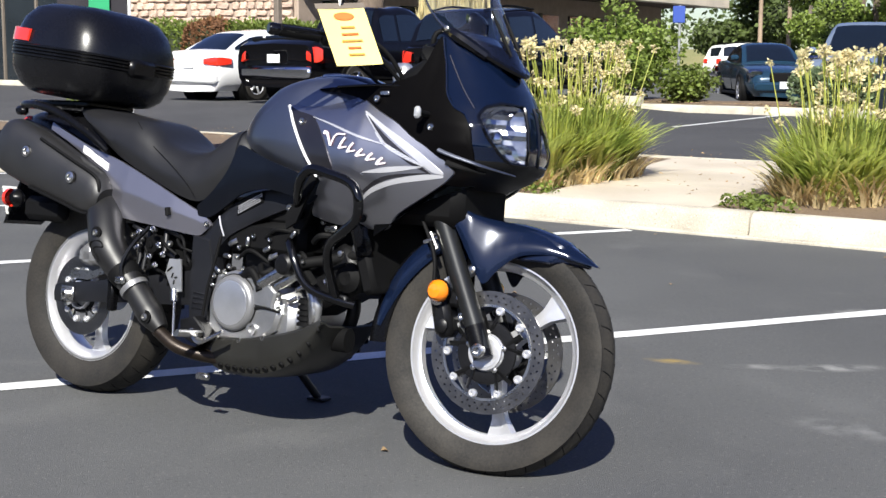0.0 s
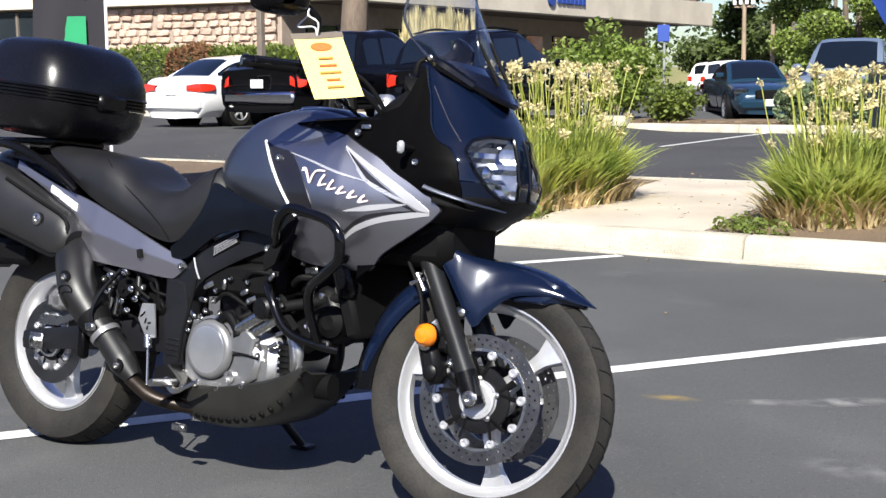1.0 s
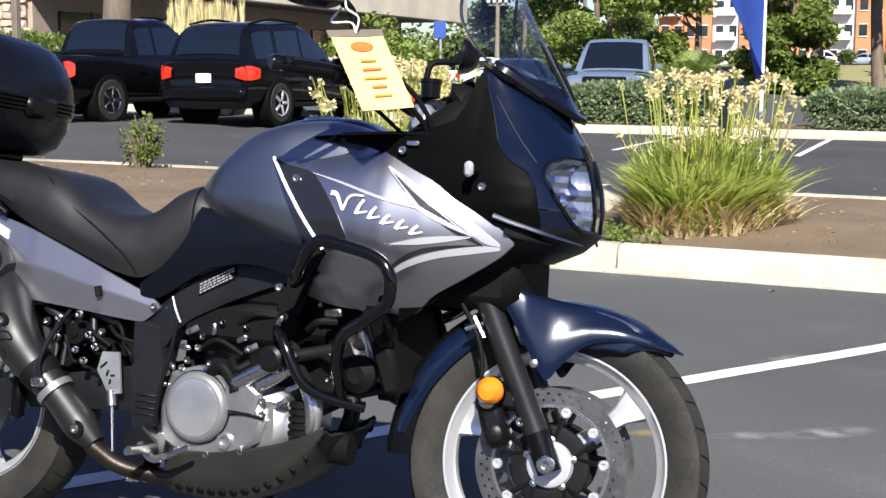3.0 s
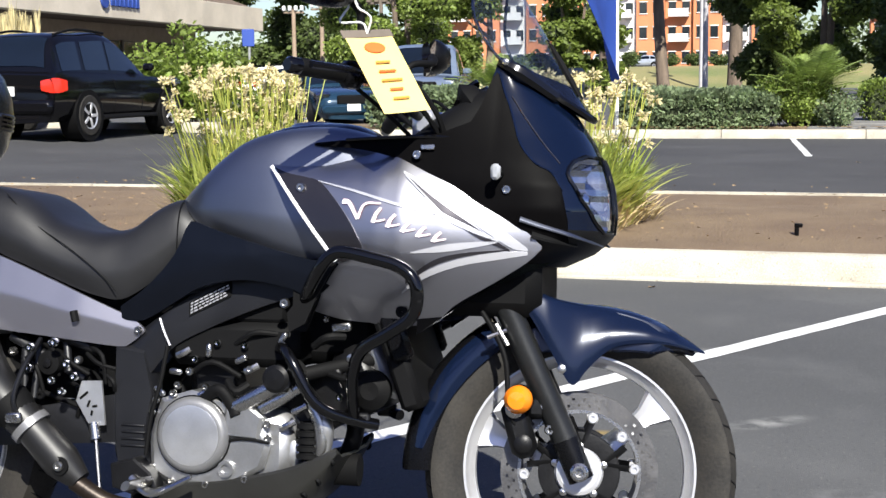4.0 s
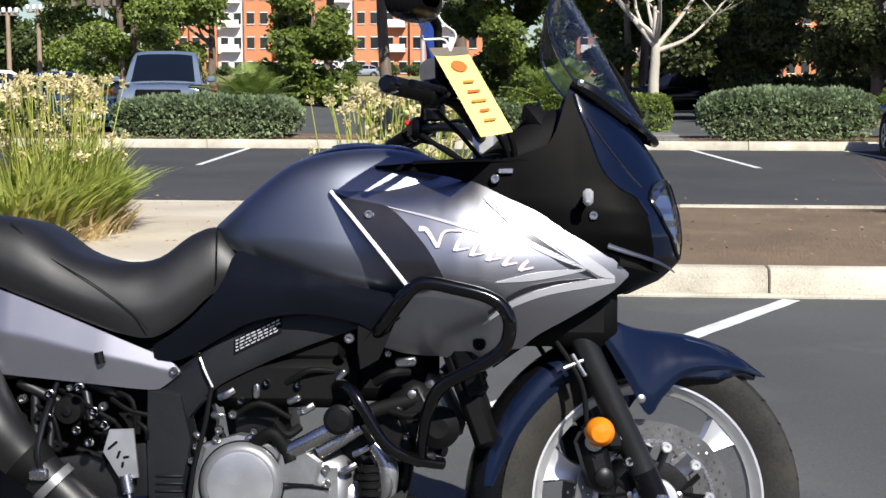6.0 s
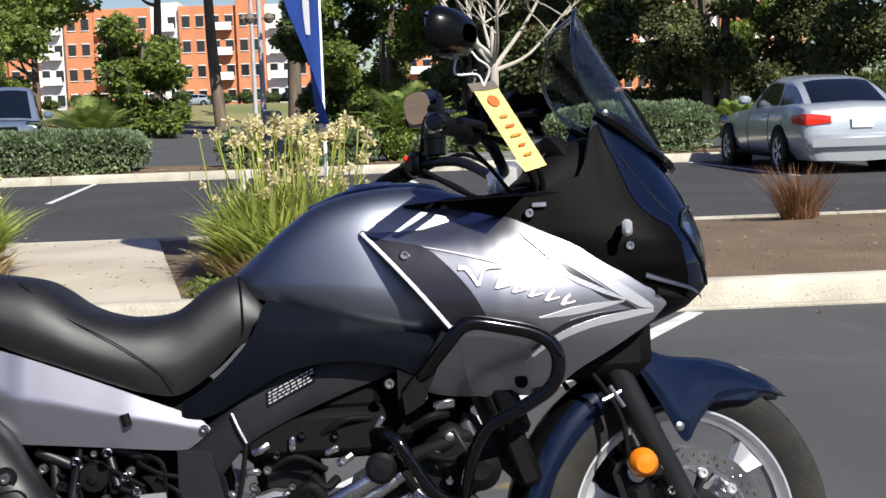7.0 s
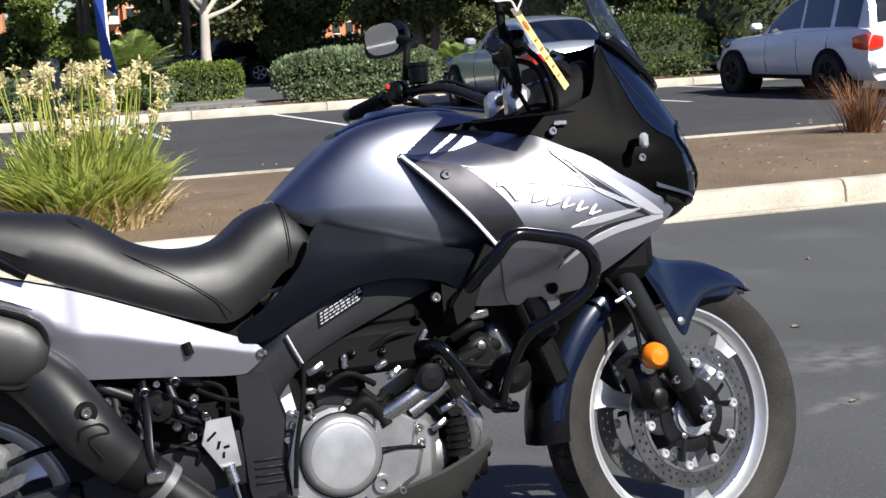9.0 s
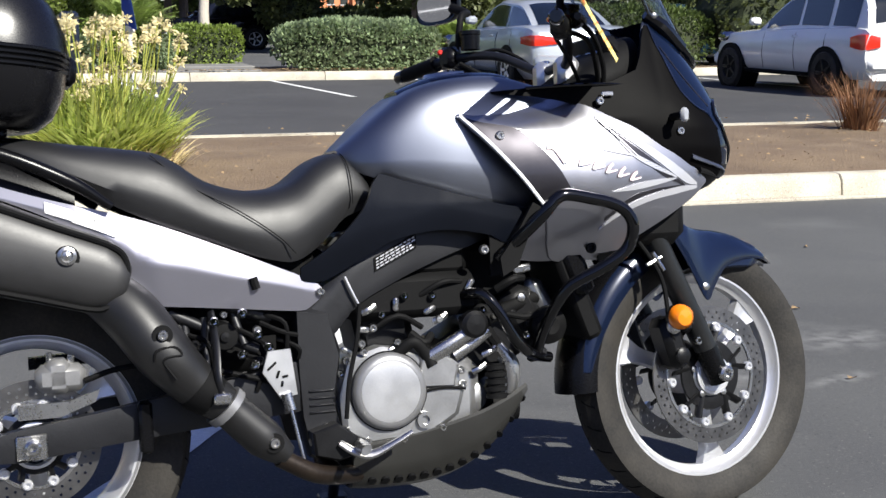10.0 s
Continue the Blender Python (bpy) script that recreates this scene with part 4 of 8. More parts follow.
tree(-14.0, 90, 16, 5.0, 70, LEAF_DARK, "tall pine before the apartments", 0.30, 0.5, 8000, 0.5)
tree(-23.0, 94, 12, 4.0, 71, LEAF, "street tree before the apartments", 0.3, 0.3, 6000, 0.5)
rng = random.Random(90)
for k in range(22):
    shrub(-40 + 2.45 * k + rng.uniform(-0.5, 0.5), 115.5, rng.uniform(0.8, 1.15), 0.9, rng.uniform(1.0, 1.45), 200 + k, LEAF_DARK, "round dark bush along the street", 1400, 0.20, BANK - 0.05)
hedge(8, 34, 39, 41.5, 1.6, 13, LEAF_DEEP, "dark hedge beyond the lot", 7000, 0.18, 0.03)
hedge(-16, -11, 40.3, 41.6, 0.9, 14, RUST_GRASS, "dry brown hedge strip", 2500, 0.12, 0.03)

# distant tree belt that closes the view
belt = Shape()
rng = random.Random(77)
for i in range(70):
    x = -190 + i * 5.6 + rng.uniform(-2, 2)
    k = rng.uniform(4.0, 7.5)
    leaf_quads(belt, rng, (x, rng.uniform(215, 240), k * 0.8 + BANK), (k, 4, k), 260, 1.3)
solo("far_trees", belt, LEAF_DARK, "distant belt of dark green trees", "trees", kind="stuff")


# added unseen trees and a hedge close the sunny side to darken reflections
rng = random.Random(78)
near_belt, belt_core = Shape(), []
for i in range(41):
    x = -70 + i * 3.5
    k = 3.6 + 1.6 * noise.noise((x * 0.21, 4.0, 1.0))
    belt_core.append([(x, -34 + 2.4 * math.cos(a), max(0, k + k * 0.95 * math.sin(a))) for a in np.linspace(0, 2 * math.pi, 11)[:-1]])
    leaf_quads(near_belt, rng, (x, -33, k), (2.6, 3.0, k * 1.12), 420, 0.55, 0, 0.6)
closing = thing("tree_belt", Matrix.Identity(4), "belt of dark green trees, added unseen behind the camera to darken reflections", "trees", kind="stuff")
part("inner_foliage", ring_loft(belt_core), FOLIAGE_SHADE, closing)
part("crown", near_belt, LEAF_DARK, closing)


# ---- office with stone wall ----
def wall_between(p, q, z0, z1, thick=0.3):
    d = Vector((q[0] - p[0], q[1] - p[1], 0))
    m = Matrix.Translation(((p[0] + q[0]) / 2, (p[1] + q[1]) / 2, (z0 + z1) / 2)) @ Matrix.Rotation(math.atan2(d.y, d.x), 4, "Z")
    return rbox(d.length, thick, z1 - z0, 0.02, (0, 0, 0), m)


office = thing("office_building", Matrix.Identity(4), "low office with stone walls, deep beige fascia and brown shingle roof", "building")
C0, C1, C2 = (-23.0, 28.0), (-25.6, 58.5), (-58.0, 17.0)
part("fascia", wall_between(C0, C1, 3.45, 4.55, 0.5).join(wall_between(C2, C0, 3.45, 4.55, 0.5)), FASCIA, office, "beige stucco fascia band")
inner0, inner1, inner2 = (-25.2, 27.58), (-28.4, 57.0), (-58.5, 17.12)
part("wall", wall_between(inner0, inner1, 0, 3.5).join(wall_between(inner2, inner0, 0, 3.5)), MORTAR, office)
part("soffit", Shape().add([(*C2, 3.5), (*C0, 3.5), (*C1, 3.5), (-60, 58, 3.5)], [(0, 3, 2, 1)]), ROOF_BROWN, office)
part("roof", Shape().add([(*C2, 4.5), (*C0, 4.5), (*C1, 4.5), (-60, 58, 4.5), (-40, 36, 11.5), (-42, 50, 11.5)],
     [(0, 1, 4), (1, 2, 5, 4), (2, 3, 5), (3, 0, 4, 5)]), ROOF_BROWN, office, "brown shingle hip roof")
rng = random.Random(88)
stone_shapes = [mesh_of("stone", rbox(0.40 * w, 0.10, 0.215 * h, 0.035), STONE) for w, h in ((1, 1), (0.75, 0.9), (1.2, 0.85), (0.6, 1.1), (0.9, 0.75))]
d = (Vector((*inner0, 0)) - Vector((*inner2, 0)))
ang = math.atan2(d.y, d.x)
nrm = Vector((d.y, -d.x, 0)).normalized()
for row in range(15):
    along = d.length - 6.5 + rng.uniform(0, 0.3)
    while along < d.length - 0.3:
        w = rng.randrange(5)
        ob = new("stone", stone_shapes[w])
        ob.parent = office
        p = Vector((*inner2, 0)) + d.normalized() * (along + 0.3) + nrm * (0.17 + rng.uniform(0, 0.03))
        ob.matrix_local = Matrix.Translation((p.x, p.y, 0.13 + row * 0.226 + rng.uniform(-0.02, 0.02))) @ Matrix.Rotation(ang, 4, "Z") @ Matrix.Rotation(radians(rng.uniform(-6, 6)), 4, "Y")
        along += 0.40 * (1, 0.75, 1.2, 0.6, 0.9)[w] + rng.uniform(0.02, 0.06)
p, q = Vector((*inner0, 0)) - d.normalized() * 14.5, Vector((*inner0, 0)) - d.normalized() * 6.6
entry = part("entrance_glass", wall_between(tuple((p + nrm * 0.16).xy), tuple((q + nrm * 0.16).xy), 0.05, 3.4, 0.1), WINDOW_DARK, office, "dark shaded entrance glazing")
for k in range(7):
    c = p.lerp(q, k / 6) + nrm * 0.24
    part("mullion", rbox(0.09, 0.09, 3.3, 0.01, (c.x, c.y, 1.72)), LAMP_BROWN, entry)
d2 = Vector((*inner1, 0)) - Vector((*inner0, 0))
for k in range(6):
    p = Vector((*inner0, 0)) + d2 * (0.1 + 0.15 * k)
    a2 = math.atan2(d2.y, d2.x)
    win = part("window", rbox(3.4, 0.12, 2.3, 0.02, (0, 0, 0), Matrix.Translation((p.x + 0.17, p.y, 1.65)) @ Matrix.Rotation(a2, 4, "Z")), WINDOW_DARK, office)
    part("window_frame", rbox(0.12, 0.2, 2.4, 0.01, (0, 0, 0), Matrix.Translation((p.x + 0.2, p.y, 1.65)) @ Matrix.Rotation(a2, 4, "Z")), LAMP_BROWN, win)
for k, f in enumerate((0.0, 0.12, 0.26, 0.42, 0.60)):
    p = Vector((*C0, 0)).lerp(Vector((*C1, 0)), f)
    part("floodlight", rbox(0.35, 0.3, 0.22, 0.03, (p.x + 0.2, p.y, 4.72)), WHITE_PLASTIC, office, "white roof-edge floodlight")
sign = thing("building_sign", Matrix.Translation((-24.0, 43.1, 4.08)) @ Matrix.Rotation(math.atan2(30.5, -2.6), 4, "Z"), "blue lettered shop sign on the beige fascia", "sign")
part("emblem", lathe([(0.001, -0.03), (0.30, -0.03), (0.33, 0), (0.30, 0.05), (0.001, 0.05)], 20, Matrix.Rotation(radians(90), 4, "X") @ Matrix.Translation((-1.9, 0, 0))), SIGN_BLUE, sign)
for k in range(7):
    part("letter_bar", rbox(0.26, 0.08, 0.40, 0.02, (-1.25 + 0.36 * k, 0, 0)), SIGN_BLUE, sign)
for k, (px, py, hh) in enumerate(((-18.75, 20.2, 4.6), (-34.0, 20.8, 4.2))):
    pole = thing("lamp_post", Matrix.Translation((px, py, 0)), "brown square lamp post by the office", "lamp post", "lamp posts")
    part("pole", rbox(0.16, 0.16, hh, 0.02, (0, 0, hh / 2)), LAMP_BROWN, pole)
    part("lamp_head", rbox(0.7, 0.4, 0.25, 0.05, (0, 0, hh)), LAMP_BROWN, pole)


def twin_lamp(x, y, h):
    t = thing("lamp_post", Matrix.Translation((x, y, 0)), "brown lamp post with four box lanterns", "lamp post", "lamp posts")
    part("pole", rbox(0.15, 0.15, h, 0.02, (0, 0, h / 2)), LAMP_BROWN, t)
    part("crossbar", rbox(1.3, 0.1, 0.1, 0.02, (0, 0, h - 0.35)), LAMP_BROWN, t)
    for dx in (-0.6, -0.2, 0.2, 0.6):
        part("lantern", rbox(0.26, 0.26, 0.55, 0.04, (dx, 0, h - 0.05)), LAMP_BROWN, t)
    return t


twin_lamp(-20.6, 57.0, 4.9)
twin_lamp(-19.2, 58.5, 5.0)
for x, y, h in ((-5.62, 76.0, 9), (-8.05, 98.0, 11)):
    t = thing("street_lamp", Matrix.Translation((x, y, 0)), "grey street lamp with round globes", "lamp post", "street lamps")
    part("pole", tube([(0, 0, 0), (0, 0, h)], [0.17, 0.13], 10, 2), LAMP_PALE, t)
    for dx in (-0.55, 0.55):
        part("globe", lathe([(0.001, -0.32), (0.2, -0.26), (0.33, 0), (0.2, 0.26), (0.001, 0.32)], 16, Matrix.Translation((dx, 0, h * 0.72))), LAMP_BROWN, t)


# ---- apartments ----
def apartment(x0, x1, y, storeys, bays, seed, label):
    rng = random.Random(seed)
    t = thing("apartment_building", Matrix.Translation((0, y, BANK)), label, "building", "apartments")
    w = (x1 - x0) / bays
    for b in range(bays):
        mat = STUCCO_WHITE if b % 4 == 2 else STUCCO_ORANGE
        h = storeys * 3.4 + (0.9 if b % 3 == 0 else 0.3)
        y_off = -0.7 if b % 2 else 0
        part("wall", rbox(w - 0.02, 9, h, 0.05, (x0 + (b + 0.5) * w, 4.5 + y_off, h / 2)), mat, t)
        for s in range(storeys):
            z = 1.6 + 3.4 * s
            for k, off in enumerate((-0.24, 0.24)):
                cx = x0 + (b + 0.5 + off) * w
                win = part("window", rbox(w * 0.26, 0.16, 1.5, 0.02, (cx, y_off - 0.02, z)), WINDOW_DARK, t)
                part("window_frame", rbox(w * 0.30, 0.10, 0.14, 0.02, (cx, y_off - 0.06, z + 0.82)), STUCCO_WHITE, win)
                part("window_sill", rbox(w * 0.30, 0.14, 0.12, 0.02, (cx, y_off - 0.07, z - 0.82)), STUCCO_WHITE, win)
            if s and b % 2 == 0:
                bal = part("balcony", rbox(w * 0.7, 1.3, 0.2, 0.03, (x0 + (b + 0.5) * w, y_off - 0.65, z - 1.2)), STUCCO_WHITE, t)
                part("railing", rbox(w * 0.7, 0.08, 0.9, 0.02, (x0 + (b + 0.5) * w, y_off - 1.25, z - 0.65)), STUCCO_WHITE, bal)
    return t


apartment(-53.0, -6.2, 185, 4, 12, 1, "four-storey orange and white stucco apartments with balconies")
apartment(5.3, 62.7, 189, 4, 14, 2, "four-storey orange stucco apartments behind trees")


# ---- cars ----
def wheel_car(parent, x, y, z, r, w, rim_mat, side):
    m = Matrix.Translation((x, y, z)) @ Matrix.Rotation(radians(90 * side), 4, "X")
    tyre = part("tyre", lathe([(r * 0.62, -w / 2), (r * 0.9, -w / 2), (r, -w * 0.35), (r, w * 0.35), (r * 0.9, w / 2), (r * 0.62, w / 2)], 28, m), TYRE, parent)
    rim = lathe([(r * 0.64, w * 0.5), (r * 0.58, w * 0.46), (r * 0.5, w * 0.25), (r * 0.16, w * 0.36), (0.001, w * 0.38)], 28, m)
    for k in range(5):
        a = 2 * math.pi * k / 5
        rim.join(rbox(r * 0.50, r * 0.15, 0.03, 0.008, (r * 0.36, 0, w * 0.42), m @ Matrix.Rotation(a, 4, "Z")))
    part("rim", rim, rim_mat, tyre)


def car(x, y, heading, style, paint, label, group="parked cars", rim=None, trim=None, z=0.0):
    """A parked car; local x runs forwards, its rear axle stands on the given place."""
    st = {
        # stations: x, belt height, half width; cabin: base and roof lines
        "sedan": dict(body=[(-1.02, 0.52, 0.62), (-0.98, 0.80, 0.80), (-0.85, 0.98, 0.86), (-0.35, 1.02, 0.90), (0.6, 0.98, 0.905), (1.9, 0.94, 0.90), (2.7, 0.90, 0.88), (3.35, 0.80, 0.82), (3.62, 0.66, 0.68), (3.68, 0.5, 0.55)],
                      cabin=[(-0.58, 0.99, 0.66), (0.10, 1.345, 0.57), (0.6, 1.415, 0.58), (1.25, 1.405, 0.58), (2.0, 0.98, 0.70)], wb=2.72, r=0.325, sill=0.22, glass=((-0.36, 0.50), (0.58, 1.72)), doors=(-0.12, 0.54, 1.62), lamp=(0.17, 0.9, 0.55)),
        "suv": dict(body=[(-0.98, 0.5, 0.7), (-0.95, 0.85, 0.88), (-0.88, 1.12, 0.92), (0.2, 1.12, 0.955), (1.6, 1.08, 0.955), (2.3, 1.06, 0.94), (3.2, 0.98, 0.90), (3.62, 0.82, 0.80), (3.70, 0.55, 0.66)],
                    cabin=[(-0.90, 1.1, 0.80), (-0.62, 1.68, 0.70), (0.2, 1.78, 0.70), (1.2, 1.75, 0.69), (2.15, 1.08, 0.78)], wb=2.9, r=0.37, sill=0.30, glass=((-0.62, -0.02), (0.10, 0.86), (0.94, 1.90)), doors=(0.06, 0.90, 1.86), lamp=(0.26, 0.7, 0.74)),
        "pickup": dict(body=[(-1.15, 0.55, 0.8), (-1.13, 0.9, 0.93), (-1.10, 1.18, 0.96), (0.5, 1.18, 0.985), (2.2, 1.18, 0.985), (3.0, 1.17, 0.97), (3.9, 1.12, 0.93), (4.35, 0.95, 0.86), (4.42, 0.6, 0.75)],
                       cabin=[(0.72, 1.16, 0.84), (0.95, 1.78, 0.72), (1.4, 1.86, 0.72), (2.1, 1.83, 0.71), (2.95, 1.17, 0.82)], wb=3.5, r=0.39, sill=0.36, glass=((0.92, 1.38), (1.46, 2.70)), doors=(1.42, 2.55), lamp=(0.30, 0.3, 0.82)),
    }[style]
    t = thing("parked_car", Matrix.Translation((x, y, z)) @ Matrix.Rotation(radians(heading), 4, "Z"), label, "car", group)
    z0, wb, r = st["sill"], st["wb"], st["r"]
    rows = []
    for sx, zt, w in [tuple(p) for p in spline(st["body"], 3)]:
        prof = [(0, z0 - 0.04), (w * 0.82, z0 - 0.02), (w * 0.96, z0 + 0.12), (w, z0 + (zt - z0) * 0.45), (w * 0.985, z0 + (zt - z0) * 0.75), (w * 0.93, zt - 0.03), (w * 0.84, zt), (0, zt + 0.03)]
        half = [tuple(p) for p in prof]
        rows.append([(sx, -a, b) for a, b in half] + [(sx, a, b) for a, b in half[-2::-1]])
    body = part("body", loft(rows), paint, t)
    if style == "pickup":
        part("bed", rbox(1.62, 1.55, 0.06, 0.01, (-0.2, 0, 1.215)), MATTE_BLACK, body, "black bed cover")
    cab = [tuple(p) for p in spline(st["cabin"], 6)]
    cx, cz, cw = [p[0] for p in cab], [p[1] for p in cab], [p[2] for p in cab]
    zb = st["cabin"][0][1] - 0.06
    bw = st["cabin"][0][2] + 0.06

    def flank(sx, f):
        """A point on the cabin's side: f runs from the belt line to the roof's edge."""
        zt, w = lerp(sx, cx, cz), lerp(sx, cx, cw)
        k = max(0.02, zt - zb)
        return lerp(f, (0, 0.5, 1), (bw, bw + (w - bw) * 0.45, w + 0.02)), zb + 0.86 * k * f

    rows = []
    for sx, zt, w in cab:
        half = [flank(sx, f) for f in (0, 0.25, 0.5, 0.75, 1)] + [(w * 0.93, zt - 0.028), (w * 0.78, zt - 0.004), (w * 0.4, zt + 0.012), (0, zt + 0.016)]
        rows.append([(sx, -p, q) for p, q in half] + [(sx, p, q) for p, q in half[-2::-1]])
    cabin = part("cabin", loft(rows), paint, t)
    mid = st["cabin"]
    for x0, x1 in st["glass"]:
        for sg in (-1, 1):
            pane = []
            for i in range(13):
                sx = x0 + (x1 - x0) * i / 12
                pane.append([(sx, sg * (flank(sx, f)[0] + 0.007), flank(sx, f)[1]) for f in np.linspace(0.16, 0.93, 6)])
            part("side_window", loft(pane if sg > 0 else pane[::-1], False), CAR_GLASS, cabin, "dark side window")
    for x0, x1, nm in ((mid[0][0] + 0.04, mid[1][0] + 0.02, "rear_window"), (mid[3][0] + 0.04, mid[4][0] - 0.05, "windscreen")):
        pane = []
        for i in range(11):
            sx = x0 + (x1 - x0) * i / 10
            w, zt = lerp(sx, cx, cw) * 0.86, lerp(sx, cx, cz)
            dx = -0.014 if nm == "rear_window" else 0.014
            pane.append([(sx + dx, w * v, zt + 0.020 - 0.034 * v ** 4) for v in np.linspace(-1, 1, 9)])
        part(nm, loft(pane, False), CAR_GLASS, cabin, "dark sloping car glass")
    bw += 0.005
    for sg in (-1, 1):
        sill = [(sx, sg * (lerp(sx, [p[0] for p in st["body"]], [p[2] for p in st["body"]]) * 0.975), z0 + 0.03) for sx in np.linspace(r + 0.12, wb - r - 0.12, 6)]
        part("sill_trim", tube(sill, 0.045, 8, 2, True, 0.6), MATTE_BLACK, t, "dark lower sill")
        for dx in st["doors"]:
            seam = []
            for f in np.linspace(0, 1, 6):
                z = z0 + 0.10 + (zb - z0 - 0.12) * f
                w = lerp(dx, [p[0] for p in st["body"]], [p[2] for p in st["body"]])
                k = (z - z0) / (lerp(dx, [p[0] for p in st["body"]], [p[1] for p in st["body"]]) - z0)
                seam.append((dx, sg * (w * lerp(k, (0.12, 0.45, 0.75, 0.95), (0.96, 1.0, 0.985, 0.93)) + 0.001), z))
            part("door_seam", tube(seam, 0.006, 5, 2), MATTE_BLACK, t)
        part("door_mirror", rbox(0.14, 0.2, 0.14, 0.04, (mid[4][0] - 0.15, sg * (bw + 0.14), zb + 0.16)), paint, t)
        part("door_handle", rbox(0.16, 0.03, 0.03, 0.01, (0.75, sg * (bw + 0.165), zb - 0.08)), paint, t)
        hz = st["body"][2][1]
        tx, tw = st["body"][1][0], st["body"][1][2]
        lamp_h, lamp_w, lamp_in = st["lamp"]
        lens = []
        for i in range(9):
            u = i / 8
            edge = Vector((tx - 0.035 + 0.05 * u, tw * lamp_in + (tw + 0.035 - tw * lamp_in) * u / 0.7, 0)) if u < 0.7 else Vector((tx + 0.03 + (u - 0.7) * lamp_w, tw + 0.035 + (u - 0.7) * 0.24, 0))
            hh = lamp_h * (0.62 + 0.38 * min(1, u * 2.2)) * (1 if u < 0.8 else 1 - (u - 0.8) * 1.8)
            lens.append([edge + Vector((0.05, -0.05, hz - 0.10 - lamp_h * 0.5 - hh * 0.5)), edge + Vector((0, 0, hz - 0.10 - lamp_h * 0.5 - hh * 0.46)), edge + Vector((0, 0, hz - 0.10 - lamp_h * 0.5)), edge + Vector((0.01, -0.005, hz - 0.10 - lamp_h * 0.5 + hh * 0.46)), edge + Vector((0.06, -0.05, hz - 0.10 - lamp_h * 0.5 + hh * 0.5))])
        lens = [[(p.x - 0.02, (p.y + 0.022) * sg, p.z) for p in row] for row in lens]
        part("tail_light", loft(lens if sg > 0 else lens[::-1], False), RED_LENS, t, "red wrap-around tail light")
        fx, fz, fw = st["body"][-3]
        part("headlight", rbox(0.34, 0.34, 0.17, 0.05, (fx + 0.08, sg * (fw - 0.15), fz - 0.06)), REFLECTOR, t, "clear headlight")
        for wx in (0, wb):
            part("wheel_arch", lathe([(0.001, 0.93), (r + 0.07, 0.93), (r + 0.075, 0.6), (0.001, 0.6)][::-1], 26, Matrix.Translation((wx, 0, r)) @ Matrix.Rotation(radians(-90 * sg), 4, "X") @ Matrix.Scale(st["body"][4][2] / 0.925, 4, (0, 0, 1))), MATTE_BLACK, t)
            wheel_car(t, wx, sg * (st["body"][4][2] - 0.085), r, r, 0.21, rim or ALLOY, -sg)
    bx = st["body"][0][0]
    part("bumper", rbox(0.22, st["body"][2][2] * 1.9, 0.24, 0.06, (bx + 0.03, 0, z0 + 0.24)), trim or paint, t)
    part("bumper", rbox(0.22, st["body"][-3][2] * 1.8, 0.24, 0.06, (st["body"][-1][0] - 0.03, 0, z0 + 0.2)), trim or paint, t)
    part("number_plate", rbox(0.015, 0.32, 0.16, 0.004, (bx - 0.012 if style != "pickup" else bx - 0.09, 0, z0 + (0.52 if style == "sedan" else 0.5))), PLATE, t, "white number plate")
    part("number_plate", rbox(0.015, 0.32, 0.16, 0.004, (st["body"][-1][0] + 0.09, 0, z0 + 0.24)), PLATE, t, "white number plate")
    if style == "suv":
        for sg in (-1, 1):
            part("roof_rail", tube([(-0.5, sg * 0.62, 1.74), (0.2, sg * 0.63, 1.84), (1.1, sg * 0.62, 1.80)], 0.022, 6, 4), MATTE_BLACK, t)
    fx, fz, fw = st["body"][-2]
    part("grille", rbox(0.1, fw * 1.1, 0.22, 0.03, (fx + 0.05, 0, fz - 0.02)), MATTE_BLACK, t)
    return t


car(7.85, 17.3, 91, "sedan", CAR_SILVER, "silver four-door sedan parked nose to the hedge")
# the white car's rims are coloured dark to stand for shade in the arches
car(12.05, 14.9, 91, "suv", CAR_WHITE, "white sport utility car parked by the hedge", rim=CASE_DARK).scale = (0.97, 0.97, 0.90)
car(-11.3, 17.7, 90, "suv", CAR_BLACK, "black sport utility car parked across the aisle", z=0.185)
car(-14.2, 16.6, 90, "pickup", CAR_BLACK, "black pickup truck parked across the aisle", z=0.185, rim=CHROME, trim=CHROME)
car(-17.0, 16.8, 90, "sedan", CAR_WHITE, "white sedan parked across the aisle", z=0.185)
car(-7.8, 29.5, -78, "pickup", CAR_STEELBLUE, "steel-blue pickup truck facing the hedge", trim=CAR_STEELBLUE)
car(-10.95, 29.6, -55, "sedan", CAR_BLUE, "dark blue sedan parked beyond the hedge")
car(13.5, 27.0, 0, "sedan", CAR_BLUE, "dark blue car parked behind the hedge")
car(6.8, 44.0, 180, "suv", CAR_BLACK, "black sport utility car beyond the lawn")
car(-25.5, 60.0, 20, "suv", CAR_WHITE, "white van-like car in the far lot")
car(-29.0, 66.0, 10, "suv", CAR_WHITE, "white car in the far lot")
car(-24.5, 150.0, 0, "suv", CAR_WHITE, "white sport utility car on the far street", z=BANK)
car(-7.5, 150.0, 180, "suv", CAR_BLACK, "dark car on the far street", z=BANK)
car(-18.0, 147.0, 180, "sedan", CAR_SILVER, "pale car on the far street", z=BANK)

